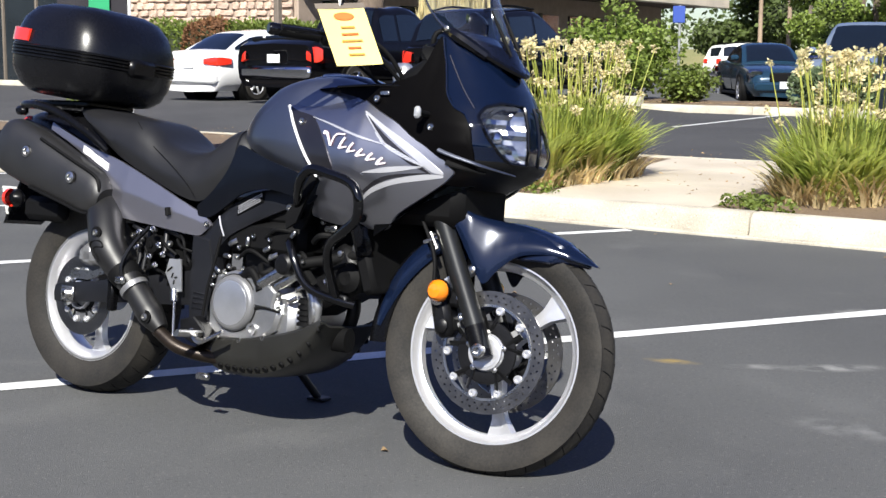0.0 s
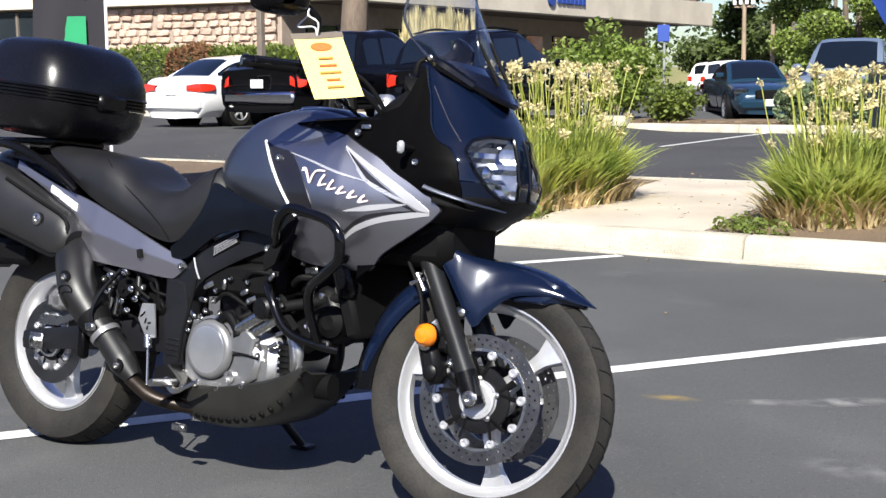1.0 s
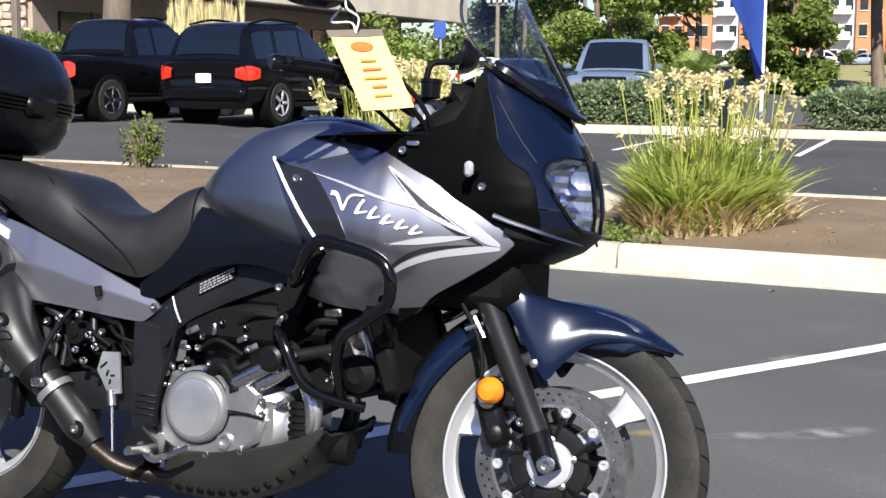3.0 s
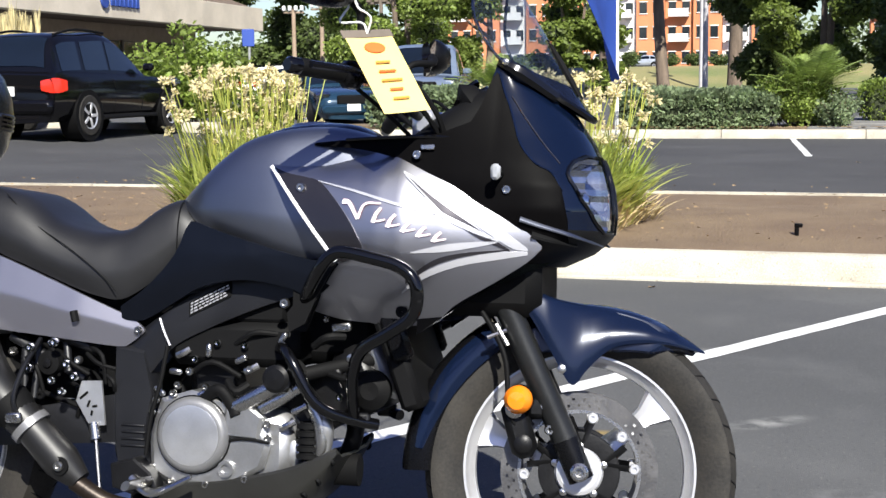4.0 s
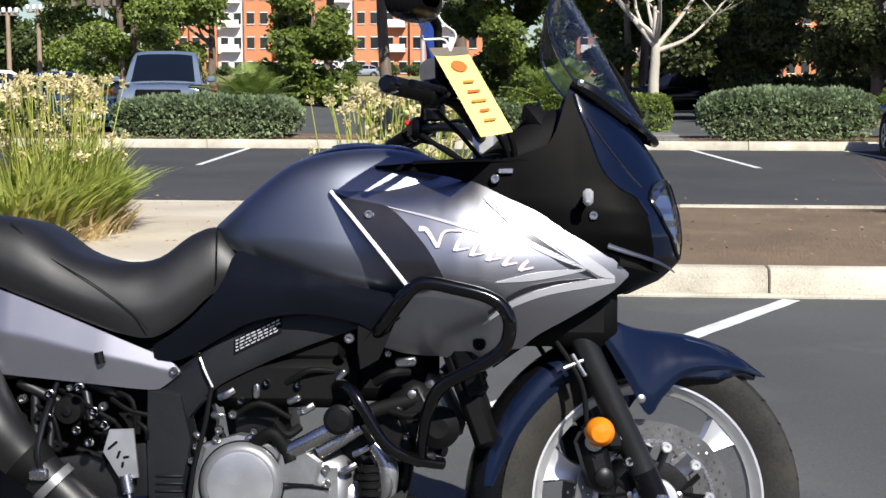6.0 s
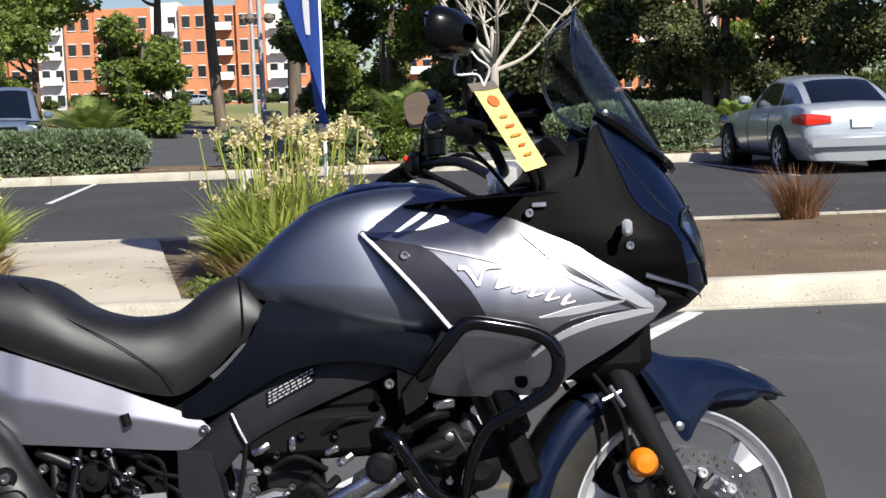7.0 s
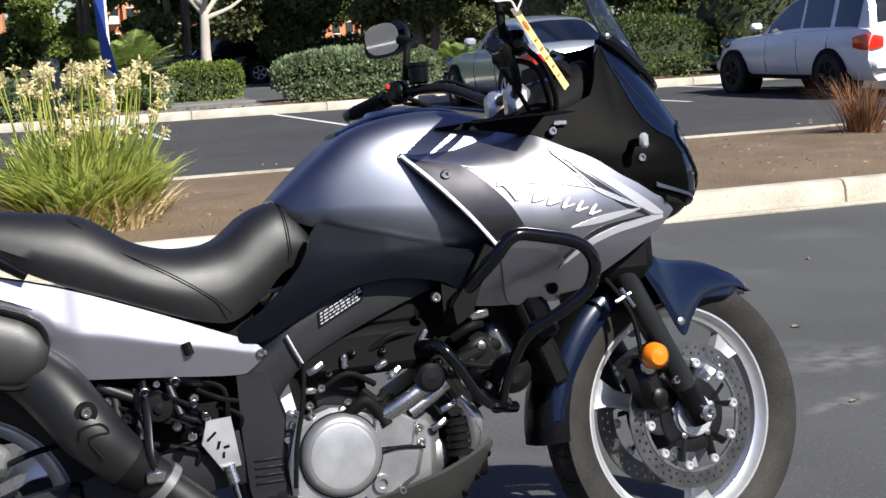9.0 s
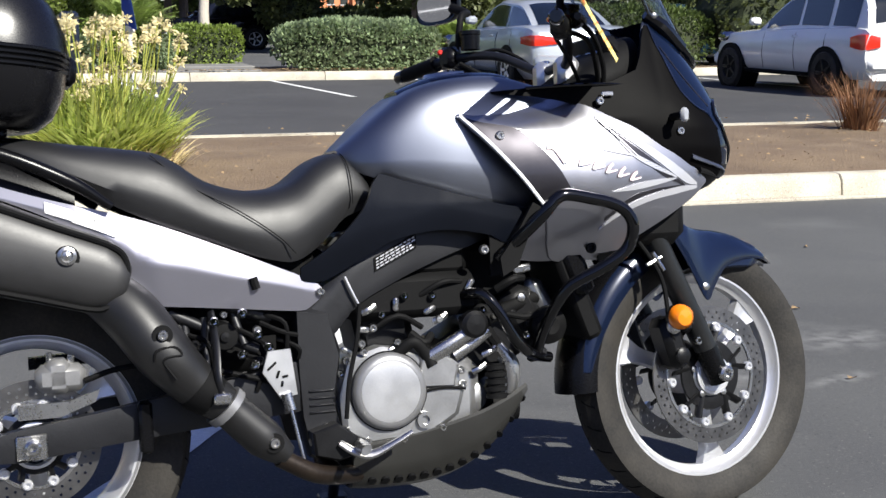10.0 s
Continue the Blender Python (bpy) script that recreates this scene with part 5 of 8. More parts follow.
# ---- flags, post, slab and small fixtures ----
def feather_flag(x, y, z, cloth, mark, side, label, h=3.4, turn=34, wide=0.40, low=0.98, grow=9.0, rise=1.7, bar=0.3, lift=0.0):
    t = thing("feather_flag", Matrix.Translation((x, y, z)) @ Matrix.Rotation(radians(turn), 4, "Z"), label, "flag")
    pts = [(0, 0, 0), (0, 0, 1.2), (0.0, 0, h * 0.8), (0.06 * side, 0, h * 0.95), (0.3 * side, 0, h)]
    part("pole", tube(pts, [0.013, 0.013, 0.011, 0.008, 0.006], 8, 4), WHITE_PLASTIC, t)
    rows = []
    for k in range(22):
        v = k / 21
        zz = low + (h - low - 0.02) * v
        w = (0.012 + wide * min(1, v * grow) ** rise) * (1 - max(0, v - 0.8) * 2.5)
        row = []
        for i in range(9):
            u = i / 8
            row.append((side * (0.012 + w * u), 0.07 * math.sin(6 * v + 4 * u) * u, zz + 0.16 * (1 - u) * 0 + 0.14 * u * (1 - v) * -0.4))
        rows.append(row)
    s = loft(rows, False)
    back = Shape().add([(p[0], p[1] + 0.004, p[2]) for p in s.v], [q[::-1] for q in s.f])
    part("cloth", Shape().join(s).join(back), cloth, t)
    for zz, hh in ((1.62, 0.22), (1.98, 0.22), (2.35, 0.22), (2.70, 0.2)):
        part("printed_bar", rbox(wide * bar, 0.004, hh, 0.001, (side * wide * 0.55, -0.03, zz + lift)), mark, t, "pale printed character bar")
    return t


feather_flag(0.58, 6.40, 0.16, FLAG_BLUE, FLAG_WHITE, -1, "blue feather flag with pale lettering on a white pole", turn=74, wide=0.74, low=0.97, grow=3.2, rise=0.9)
part("knot", lathe([(0.001, -0.05), (0.03, -0.03), (0.035, 0.01), (0.02, 0.04), (0.001, 0.05)], 10, Matrix.Translation((0, 0, 0.93))), FLAG_WHITE, bpy.data.objects["feather_flag"], "white tie at the flag's foot")
feather_flag(-4.66, 4.02, 0.0, FLAG_BLACK, FLAG_GREEN, -1, "black feather flag with green emblems on a white pole", turn=38, wide=0.52, low=0.55, bar=0.55, lift=-0.12)
part("foot", rbox(0.36, 0.36, 0.03, 0.01, (0, 0, 0.015)), MATTE_BLACK, bpy.data.objects["feather_flag.001"], "flat black flag foot")
post = thing("marker_post", Matrix.Translation((0.2, 6.9, 0.15)), "grey rounded utility marker post in the planting", "post")
part("post", rbox(0.13, 0.05, 1.05, 0.02, (0, 0, 0.52)), COVER_GREY, post)
slab = thing("equipment_pad", Matrix.Translation((2.6, 22.1, 0.12)), "low grey paved path behind the kerb", "concrete pad")
part("pad", rbox(2.3, 1.0, 0.07, 0.02, (0, 0, 0.035)), PATH_GREY, slab)
part("pad", rbox(2.2, 4.0, 0.10, 0.02, (0.1, 2.6, 0.05)), PATH_GREY, slab)
bin_ = thing("utility_cover", Matrix.Translation((1.7, 23.9, 0.1)), "dark round-topped utility cover behind the hedge", "utility box")
part("cover", lathe([(0.4, 0), (0.42, 0.3), (0.36, 0.62), (0.2, 0.78), (0.001, 0.82)], 20), MATTE_BLACK, bin_)
sprinkler = thing("sprinkler", Matrix.Translation((1.80, 5.63, 0.17)), "small black sprinkler head on bare soil", "sprinkler")
part("riser", tube([(0, 0, -0.05), (0, 0, 0.05)], 0.014, 8, 1), BLACK_PLASTIC, sprinkler)
part("nozzle", rbox(0.05, 0.03, 0.025, 0.006, (0.01, 0, 0.06)), BLACK_PLASTIC, sprinkler)
signpost = thing("disabled_bay_sign", Matrix.Translation((-9.95, 23.4, 0)), "small blue parking sign on a grey post", "sign")
part("post", tube([(0, 0, 0), (0, 0, 2.2)], 0.03, 8, 1), GALV, signpost)
part("panel", rbox(0.26, 0.03, 0.36, 0.01, (0, 0, 0), Matrix.Translation((0, -0.04, 2.0)) @ Matrix.Rotation(radians(35), 4, "Z")), SIGN_BLUE, signpost)
for px, ph in ((-24.35, 4.55), (-22.85, 4.68)):
    mast = thing("floodlight_mast", Matrix.Translation((px, 60, 0)), "tan floodlight mast with four pale lamp heads", "light pole", "floodlight masts")
    part("pole", tube([(0, 0, 0), (0, 0, ph)], [0.13, 0.10], 10, 1), TIMBER_TAN, mast)
    part("cross_bar", rbox(1.1, 0.10, 0.10, 0.02, (0, 0, ph - 0.15)), TIMBER_TAN, mast)
    for q in (-0.48, -0.16, 0.16, 0.48):
        part("lamp_head", rbox(0.16, 0.2, 0.26, 0.04, (q, -0.08, ph + 0.06)), WHITE_PLASTIC, mast)
pampas = thing("pampas_grass", Matrix.Translation((-17.0, 24.6, 0)), "tall cream pampas grass plumes behind the cars", "ornamental grass")
rng = random.Random(99)
ps, pl = Shape(), Shape()
blades(ps, rng, (0, 0), 0.9, 500, 1.9, 0.03, 0.3, 0.5, 0.1)
for k in range(40):
    a, q = rng.uniform(0, 6.28), rng.uniform(0, 1.25)
    foot = (math.cos(a) * q, math.sin(a) * q * 0.5)
    blades(pl, rng, foot, 0.045, 46, rng.uniform(0.7, 1.0), 0.05, 0.06, 0.12, rng.uniform(1.6, 2.1), 3)
part("leaves", ps, STRAW, pampas)
part("plume", pl, FLOWER, pampas)

# ---- the motorcycle: x forwards from the rear axle, z up in its own leaning frame ----
BIKE = pose(-0.005, -0.055, 0, rx=-8, rz=2.9)
bike = thing("motorcycle", BIKE, "silver-grey adventure motorcycle leaning on its side stand", "motorcycle")
FRONT = Vector((1.54, 0, 0.318))
REAR = Vector((0.0, 0, 0.316))
STEER_DIR = Vector((-0.425, 0, 0.905)).normalized()
STEER = Matrix.Translation(FRONT - Vector((0.05, 0, 0))) @ Matrix.Rotation(radians(8.5), 4, STEER_DIR) @ Matrix.Translation(-(FRONT - Vector((0.05, 0, 0))))


def steered(s):
    return s.moved(STEER)


def tyre_shape(outer, rim_r, w):
    """A tyre round z with a rounded tread and shallow grooves."""
    half = w / 2
    prof = [(rim_r - 0.006, -half * 0.62), (rim_r + 0.010, -half * 0.80), (outer - (outer - rim_r) * 0.45, -half), (outer - (outer - rim_r) * 0.22, -half * 0.93),
            (outer - 0.016, -half * 0.68), (outer - 0.004, -half * 0.36), (outer, 0)]
    prof = prof + [(r, -h) for r, h in prof[-2::-1]]
    return lathe(prof, 72)


def groove_shape(outer, w, count):
    """Dark tread sipes laid across the tread as thin sunk bars."""
    s = Shape()
    half = w / 2
    for k in range(count):
        a = 2 * math.pi * k / count
        for sg in (-1, 1):
            pts = []
            for u in (0.12, 0.35, 0.58, 0.8):
                r = lerp(u, (0, 0.36, 0.68, 0.93), (outer, outer - 0.004, outer - 0.016, outer - 0.03)) - 0.0012
                aa = a + (0.10 * u + (0.5 * 2 * math.pi / count if sg > 0 else 0))
                pts.append((r * math.cos(aa), r * math.sin(aa), sg * half * u))
            s.join(tube(pts, 0.0024, 4, 2, False))
    return s


def rim_shape(r, w):
    half = w / 2
    prof = [(r + 0.004, -half), (r + 0.006, -half + 0.006), (r - 0.010, -half + 0.016), (r - 0.022, -half * 0.45), (r - 0.026, 0), (r - 0.022, half * 0.45), (r - 0.010, half - 0.016), (r + 0.006, half - 0.006), (r + 0.004, half),
            (r - 0.011, half), (r - 0.014, half - 0.004), (r - 0.020, half - 0.014), (r - 0.030, half * 0.4), (r - 0.032, 0), (r - 0.030, -half * 0.4), (r - 0.020, -half + 0.014), (r - 0.014, -half + 0.004), (r - 0.011, -half)]
    return lathe(prof, 72, None, True)


def spoke_shape(r_in, r_out, w, thick):
    """One forked wheel spoke along x."""
    s = Shape()
    rows = []
    for u in np.linspace(0, 1, 9):
        x = r_in + (r_out - r_in) * u
        hw = w * (0.58 - 0.16 * math.sin(math.pi * u) + 0.42 * max(0, u - 0.72) / 0.28)
        hz = thick * (0.75 - 0.25 * u)
        rows.append([(x, -hw, -hz * 0.6), (x, -hw * 0.8, hz), (x, -hw * 0.25, hz * 0.72), (x, hw * 0.25, hz * 0.72), (x, hw * 0.8, hz), (x, hw, -hz * 0.6), (x, hw * 0.7, -hz), (x, -hw * 0.7, -hz)])
    return ring_loft(rows)


def disc_shape(r0, r1, thick, holes):
    """A brake disc with rows of drilled holes, made as a pierced ring."""
    s, seg = Shape(), holes * 4
    rings = [r0, r0 + (r1 - r0) * 0.30, r0 + (r1 - r0) * 0.42, r0 + (r1 - r0) * 0.62, r0 + (r1 - r0) * 0.74, r1]
    for z, flip in ((thick / 2, False), (-thick / 2, True)):
        k0 = len(s.v)
        s.v += [(r * math.cos(2 * math.pi * k / seg), r * math.sin(2 * math.pi * k / seg), z) for r in rings for k in range(seg)]
        for i in range(5):
            for k in range(seg):
                if (i == 1 and k % 4 == 0) or (i == 3 and k % 4 == 2):
                    continue
                a, b = k0 + i * seg + k, k0 + i * seg + (k + 1) % seg
                q = (a, a + seg, b + seg, b)
                s.f.append(q[::-1] if flip else q)
    for r, out in ((r0, False), (r1, True)):
        s.join(lathe([(r, -thick / 2), (r, thick / 2)] if not out else [(r, thick / 2), (r, -thick / 2)], seg).moved(Matrix.Identity(4)))
    return s


def wheel(name, centre, outer, rim_r, w, rim_w, turn, discs, mat_m, spokes, label):
    m = mat_m @ Matrix.Translation(centre) @ TO_Y
    ob = part(name, tyre_shape(outer, rim_r, w).moved(m), TYRE, bike, label)
    tagged(part("tread", groove_shape(outer, w, 34).moved(m), MATTE_BLACK, ob), "shallow tread grooves", kind="stuff")
    part("rim", rim_shape(rim_r, rim_w).moved(m), ALLOY, ob, "pale silver cast alloy rim")
    for sg in (-1, 1):
        h = sg * (rim_w / 2 + 0.0006)
        part("rim_groove", lathe([(rim_r - 0.0062, h), (rim_r - 0.0030, h + sg * 0.0004), (rim_r - 0.0002, h)], 72, m), RING_GREY, ob, "dark groove in the rim's edge")
    for k in range(spokes):
        a = 2 * math.pi * k / spokes + turn
        part("spoke", spoke_shape(0.045, rim_r - 0.028, 0.046, 0.022).moved(m @ Matrix.Rotation(a, 4, "Z")), ALLOY, ob)
    hub = lathe([(0.012, -0.085), (0.040, -0.085), (0.052, -0.07), (0.05, -0.03), (0.05, 0.03), (0.052, 0.07), (0.040, 0.085), (0.012, 0.085)][::-1], 32)
    part("hub", Shape().add(hub.v, [q[::-1] for q in hub.f]).moved(m), ALLOY, ob)
    for off, r0, r1, holes, carrier in discs:
        dm = m @ Matrix.Translation((0, 0, off))
        part("brake_disc", disc_shape(r0, r1, 0.005, holes).moved(dm), DISC_STEEL, ob, "drilled steel brake disc")
        sg = 1 if off > 0 else -1
        cs = lathe([(carrier * 0.42, 0.0), (carrier * 0.42, 0.005), (carrier * 0.54, 0.0065), (carrier * 0.74, 0.0045), (carrier * 0.76, 0.0)], 40)
        for k in range(5):
            a = 2 * math.pi * k / 5 + 0.3
            for b in (-0.22, 0.22):
                part("carrier_arm", tube([(carrier * 0.47 * math.cos(a), carrier * 0.47 * math.sin(a), 0.003), (carrier * 0.97 * math.cos(a + b), carrier * 0.97 * math.sin(a + b), 0.003)], 0.010, 6, 1, True, 0.35).moved(dm), CASE_DARK, ob)
        part("disc_carrier", cs.moved(dm), CASE_DARK, ob, "black disc carrier")
        part("disc_ring", lathe([(r0 - 0.001, 0.0), (r0 - 0.001, 0.0045), (r0 + 0.006, 0.0045), (r0 + 0.006, 0.0)][::-1], 60, dm @ Matrix.Diagonal((1, 1, sg, 1))), STEEL, ob, "bright inner edge of the disc")
        part("hub_ring", lathe([(0.038, 0.0), (0.038, 0.012), (0.041, 0.014), (0.047, 0.013), (0.048, 0)][::-1], 40, dm @ Matrix.Translation((0, 0, 0.004 * sg)) @ Matrix.Diagonal((1, 1, sg, 1))), ALLOY, ob)
        for k in range(10):
            a = 2 * math.pi * k / 10 + 0.08
            part("disc_button", lathe([(0.0115, -0.005), (0.0115, 0.005), (0.009, 0.008), (0.005, 0.008), (0.0045, 0.004), (0.0004, 0.004)], 12, dm @ Matrix.Diagonal((1, 1, sg, 1)) @ Matrix.Translation((carrier * 1.02 * math.cos(a), carrier * 1.02 * math.sin(a), 0.003))), ALLOY, ob)
        for k in range(5):
            a = 2 * math.pi * k / 5 + 0.3
            part("carrier_bolt", lathe([(0.008, 0), (0.008, 0.006), (0.0004, 0.008)], 10, dm @ Matrix.Diagonal((1, 1, sg, 1)) @ Matrix.Translation((carrier * 0.47 * math.cos(a), carrier * 0.47 * math.sin(a), 0.006))), STEEL, ob)
    return ob


fw = wheel("front_wheel", FRONT, 0.330, 0.2505, 0.106, 0.064, radians(40), [(0.066, 0.122, 0.163, 40, 0.112), (-0.066, 0.122, 0.163, 40, 0.112)], STEER, 3, "front wheel with worn road tyre")
wheel("rear_wheel", REAR, 0.322, 0.216, 0.150, 0.105, radians(35), [(0.082, 0.085, 0.130, 34, 0.08)], Matrix.Identity(4), 3, "rear wheel with worn road tyre")

# tank
def section(x, zt, zb, w, crown=0.55, n=9, tuck=0.9):
    """Half-round cross profile from the right lower edge over the crown to the left."""
    pts = []
    for k in range(n + 1):
        a = (math.pi / 2) * k / n
        ys = w * math.cos(a) ** crown if k < n else 0.0
        zs = zb + (zt - zb) * math.sin(a) ** 0.8
        if k == 0:
            ys *= tuck
        pts.append((x, -ys, zs))
    return pts + [(p[0], -p[1], p[2]) for p in pts[-2::-1]]


tank_st = [(0.655, 0.885, 0.862, 0.075), (0.69, 0.915, 0.835, 0.112), (0.74, 0.958, 0.815, 0.145), (0.81, 1.008, 0.793, 0.164), (0.89, 1.032, 0.772, 0.175),
           (0.97, 1.040, 0.755, 0.174), (1.04, 1.036, 0.745, 0.170), (1.12, 1.015, 0.745, 0.168), (1.20, 0.995, 0.75, 0.18)]
tank = part("fuel_tank", loft([section(*q, 0.34, 14) for q in [tuple(p) for p in spline(tank_st, 5)]]), TANK_PAINT, bike, "dark metallic grey fuel tank")
part("filler_cap", lathe([(0.001, 0.022), (0.045, 0.02), (0.052, 0.012), (0.055, -0.02)][::-1], 28, Matrix.Translation((0.93, 0, 1.033)) @ Matrix.Rotation(radians(-4), 4, "Y")), STEEL, tank)
# raised centre pad of the tank
pad = [tuple(p) for p in spline([(0.80, 1.012, 0.985, 0.06), (0.88, 1.042, 1.00, 0.085), (0.97, 1.052, 1.005, 0.095), (1.05, 1.046, 1.0, 0.09), (1.10, 1.02, 0.985, 0.06)], 4)]
part("tank_ridge", loft([section(*q) for q in pad]), NAVY_PAINT, tank, "glossy dark ridge along the tank top")

# side fairing
TOP = [(0.895, 0.947), (0.93, 0.975), (0.99, 0.993), (1.06, 0.989), (1.13, 0.979), (1.18, 0.965), (1.25, 0.931), (1.305, 0.905), (1.36, 0.868), (1.44, 0.824), (1.482, 0.788)]


def fair(x, z):
    base = lerp(x, [0.89, 0.95, 1.0, 1.05, 1.1, 1.15, 1.2, 1.29, 1.4, 1.48], [0.204, 0.216, 0.224, 0.231, 0.239, 0.245, 0.246, 0.232, 0.208, 0.190])
    k = (z - 0.805) / 0.2
    fold = lerp(x, [0.90, 0.93, 1.016, 1.116, 1.173, 1.21], [0.947, 0.932, 0.915, 0.923, 0.952, 1.0])
    return base * (1 - (0.36 if k > 0 else 0.46) * k * k) - lerp(x, [0.9, 1.0, 1.12], [0.80, 0.80, 0.70]) * max(0, z - fold)


def fair_over(off):
    return lambda x, z: fair(x, z) + off


LOW = [(0.895, 0.944), (0.93, 0.905), (0.98, 0.85), (1.03, 0.79), (1.068, 0.745), (1.09, 0.655), (1.115, 0.622), (1.18, 0.62), (1.25, 0.622), (1.305, 0.665), (1.38, 0.708), (1.45, 0.752), (1.482, 0.782)]
side = strip(TOP, LOW, fair, 60, 14, 0.008)
part("side_fairing", side, SILVER_PAINT, bike, "silver-grey side fairing with arrow graphics")
part("side_fairing", side.mirrored(), SILVER_PAINT, bike)
fairing = bike.children[-2]
lower = strip([(0.992, 0.650), (1.03, 0.70), (1.065, 0.742), (1.10, 0.735), (1.13, 0.70)], [(0.992, 0.642), (1.04, 0.628), (1.09, 0.622), (1.13, 0.622)], fair_over(-0.012), 14, 6, 0.008)
part("lower_fairing", lower, SILVER_PAINT, bike)
part("lower_fairing", lower.mirrored(), SILVER_PAINT, bike)
# dark insert behind the bright edge, and the bright edge itself
part("insert", strip([(0.908, 0.944), (0.94, 0.932), (0.98, 0.924), (1.016, 0.914), (1.054, 0.880), (1.095, 0.830), (1.123, 0.781)], [(0.908, 0.937), (0.96, 0.877), (1.0, 0.829), (1.04, 0.782), (1.07, 0.748), (1.123, 0.762)], fair_over(0.003), 24, 6, 0.004), DECAL_DARK, fairing, "dark grey insert panel")
part("edge_trim", tube([(0.900, -fair(0.900, 0.944) - 0.003, 0.946), (0.95, -fair(0.95, 0.889) - 0.005, 0.889), (1.01, -fair(1.01, 0.817) - 0.005, 0.817), (1.064, -fair(1.064, 0.749) - 0.005, 0.749)], 0.0042, 6, 6), DECAL_WHITE, fairing, "bright trim edge")
for name, tp, bt, mt in (
    ("arrow_band", [(1.20, 0.936), (1.27, 0.898), (1.35, 0.854), (1.42, 0.808), (1.455, 0.782)], [(1.20, 0.931), (1.27, 0.884), (1.35, 0.830), (1.42, 0.784), (1.455, 0.777)], DECAL_SILVER),
    ("arrow_dark", [(1.205, 0.927), (1.27, 0.879), (1.35, 0.825), (1.42, 0.779)], [(1.205, 0.924), (1.27, 0.866), (1.35, 0.806), (1.42, 0.775)], DECAL_DARK),
    ("arrow_inner", [(1.25, 0.880), (1.285, 0.852), (1.34, 0.826), (1.398, 0.798)], [(1.25, 0.876), (1.285, 0.842), (1.34, 0.815), (1.398, 0.794)], DECAL_SILVER),
    ("arrow_outline", [(1.012, 0.916), (1.10, 0.896), (1.20, 0.868), (1.29, 0.846)], [(1.012, 0.9145), (1.10, 0.891), (1.20, 0.862), (1.29, 0.844)], DECAL_SILVER),
    ("arrow_tail", [(1.225, 0.770), (1.29, 0.786), (1.35, 0.793), (1.395, 0.795)], [(1.225, 0.768), (1.29, 0.772), (1.35, 0.782), (1.395, 0.792)], DECAL_SILVER),
    ("arrow_lower", [(1.20, 0.690), (1.25, 0.731), (1.32, 0.758), (1.40, 0.774), (1.455, 0.776)], [(1.20, 0.686), (1.25, 0.718), (1.32, 0.744), (1.40, 0.759), (1.455, 0.769)], DECAL_SILVER),
    ("arrow_lower_dark", [(1.21, 0.714), (1.27, 0.755), (1.33, 0.771), (1.415, 0.779)], [(1.21, 0.706), (1.27, 0.744), (1.33, 0.763), (1.415, 0.777)], DECAL_DARK),
):
    part(name, strip(tp, bt, fair_over(0.0022), 26, 3, 0.003), mt, fairing)


def stroke(x0, z0, x1, z1, w, off=0.0035):
    """A thin bar of the slanted word mark, laid on the fairing."""
    pts = [(x0 + (x1 - x0) * u, z0 + (z1 - z0) * u) for u in (0, 0.5, 1)]
    return tube([(x, -fair(x, z) - off, z) for x, z in pts], w, 5, 2)


part("arrow_outline", stroke(1.206, 0.926, 1.288, 0.847, 0.0022), DECAL_SILVER, fairing)
# the word mark as plain slanted bars on a falling baseline
def flat_stroke(pts, w0, w1, off):
    """A flat painted stroke on the fairing, w0 wide at its start and w1 at its end."""
    rows, n = [], 8
    line = spline(pts, n)
    for i, p in enumerate(line):
        q0, q1 = line[max(0, i - 1)], line[min(len(line) - 1, i + 1)]
        d = Vector((q1[0] - q0[0], q1[1] - q0[1])).normalized()
        w = 0.5 * (w0 + (w1 - w0) * i / (len(line) - 1))
        a, b = (p[0] - d.y * w, p[1] + d.x * w), (p[0] + d.y * w, p[1] - d.x * w)
        rows.append([(a[0], -fair(*a) - off, a[1]), (p[0], -fair(*p) - off, p[1]), (b[0], -fair(*b) - off, b[1])])
    return loft(rows, False)


for off, grow, mt in ((0.0028, 0.002, DECAL_RED), (0.0036, 0.0, DECAL_WHITE)):
    part("emblem_bar", flat_stroke([(1.076, 0.872), (1.092, 0.868), (1.112, 0.836)], 0.010 + grow, 0.006 + grow, off), mt, fairing)
    part("emblem_bar", flat_stroke([(1.112, 0.836), (1.126, 0.866), (1.160, 0.868)], 0.006 + grow, 0.003 + grow, off), mt, fairing)
    for k in range(5):
        x, z, hh = 1.146 + 0.031 * k, 0.829 - 0.0092 * k, (0.030, 0.026, 0.020, 0.020, 0.019)[k]
        part("emblem_bar", flat_stroke([(x, z), (x + 0.006, z + hh * 0.55), (x + 0.016, z + hh)], 0.0085 + grow, 0.0055 + grow, off), mt, fairing)
        part("emblem_bar", flat_stroke([(x - 0.004, z + 0.002), (x + 0.012, z + 0.003), (x + 0.026, z + 0.006)], 0.004 + grow, 0.003 + grow, off), mt, fairing)
part("fairing_bolt", bolt((0.978, -fair(0.978, 0.900) - 0.002, 0.900), 0.010, 0.008), STEEL, fairing)
part("fairing_bolt", bolt((1.193, -fair(1.193, 0.648) - 0.002, 0.648), 0.013, 0.008), MATTE_BLACK, fairing)

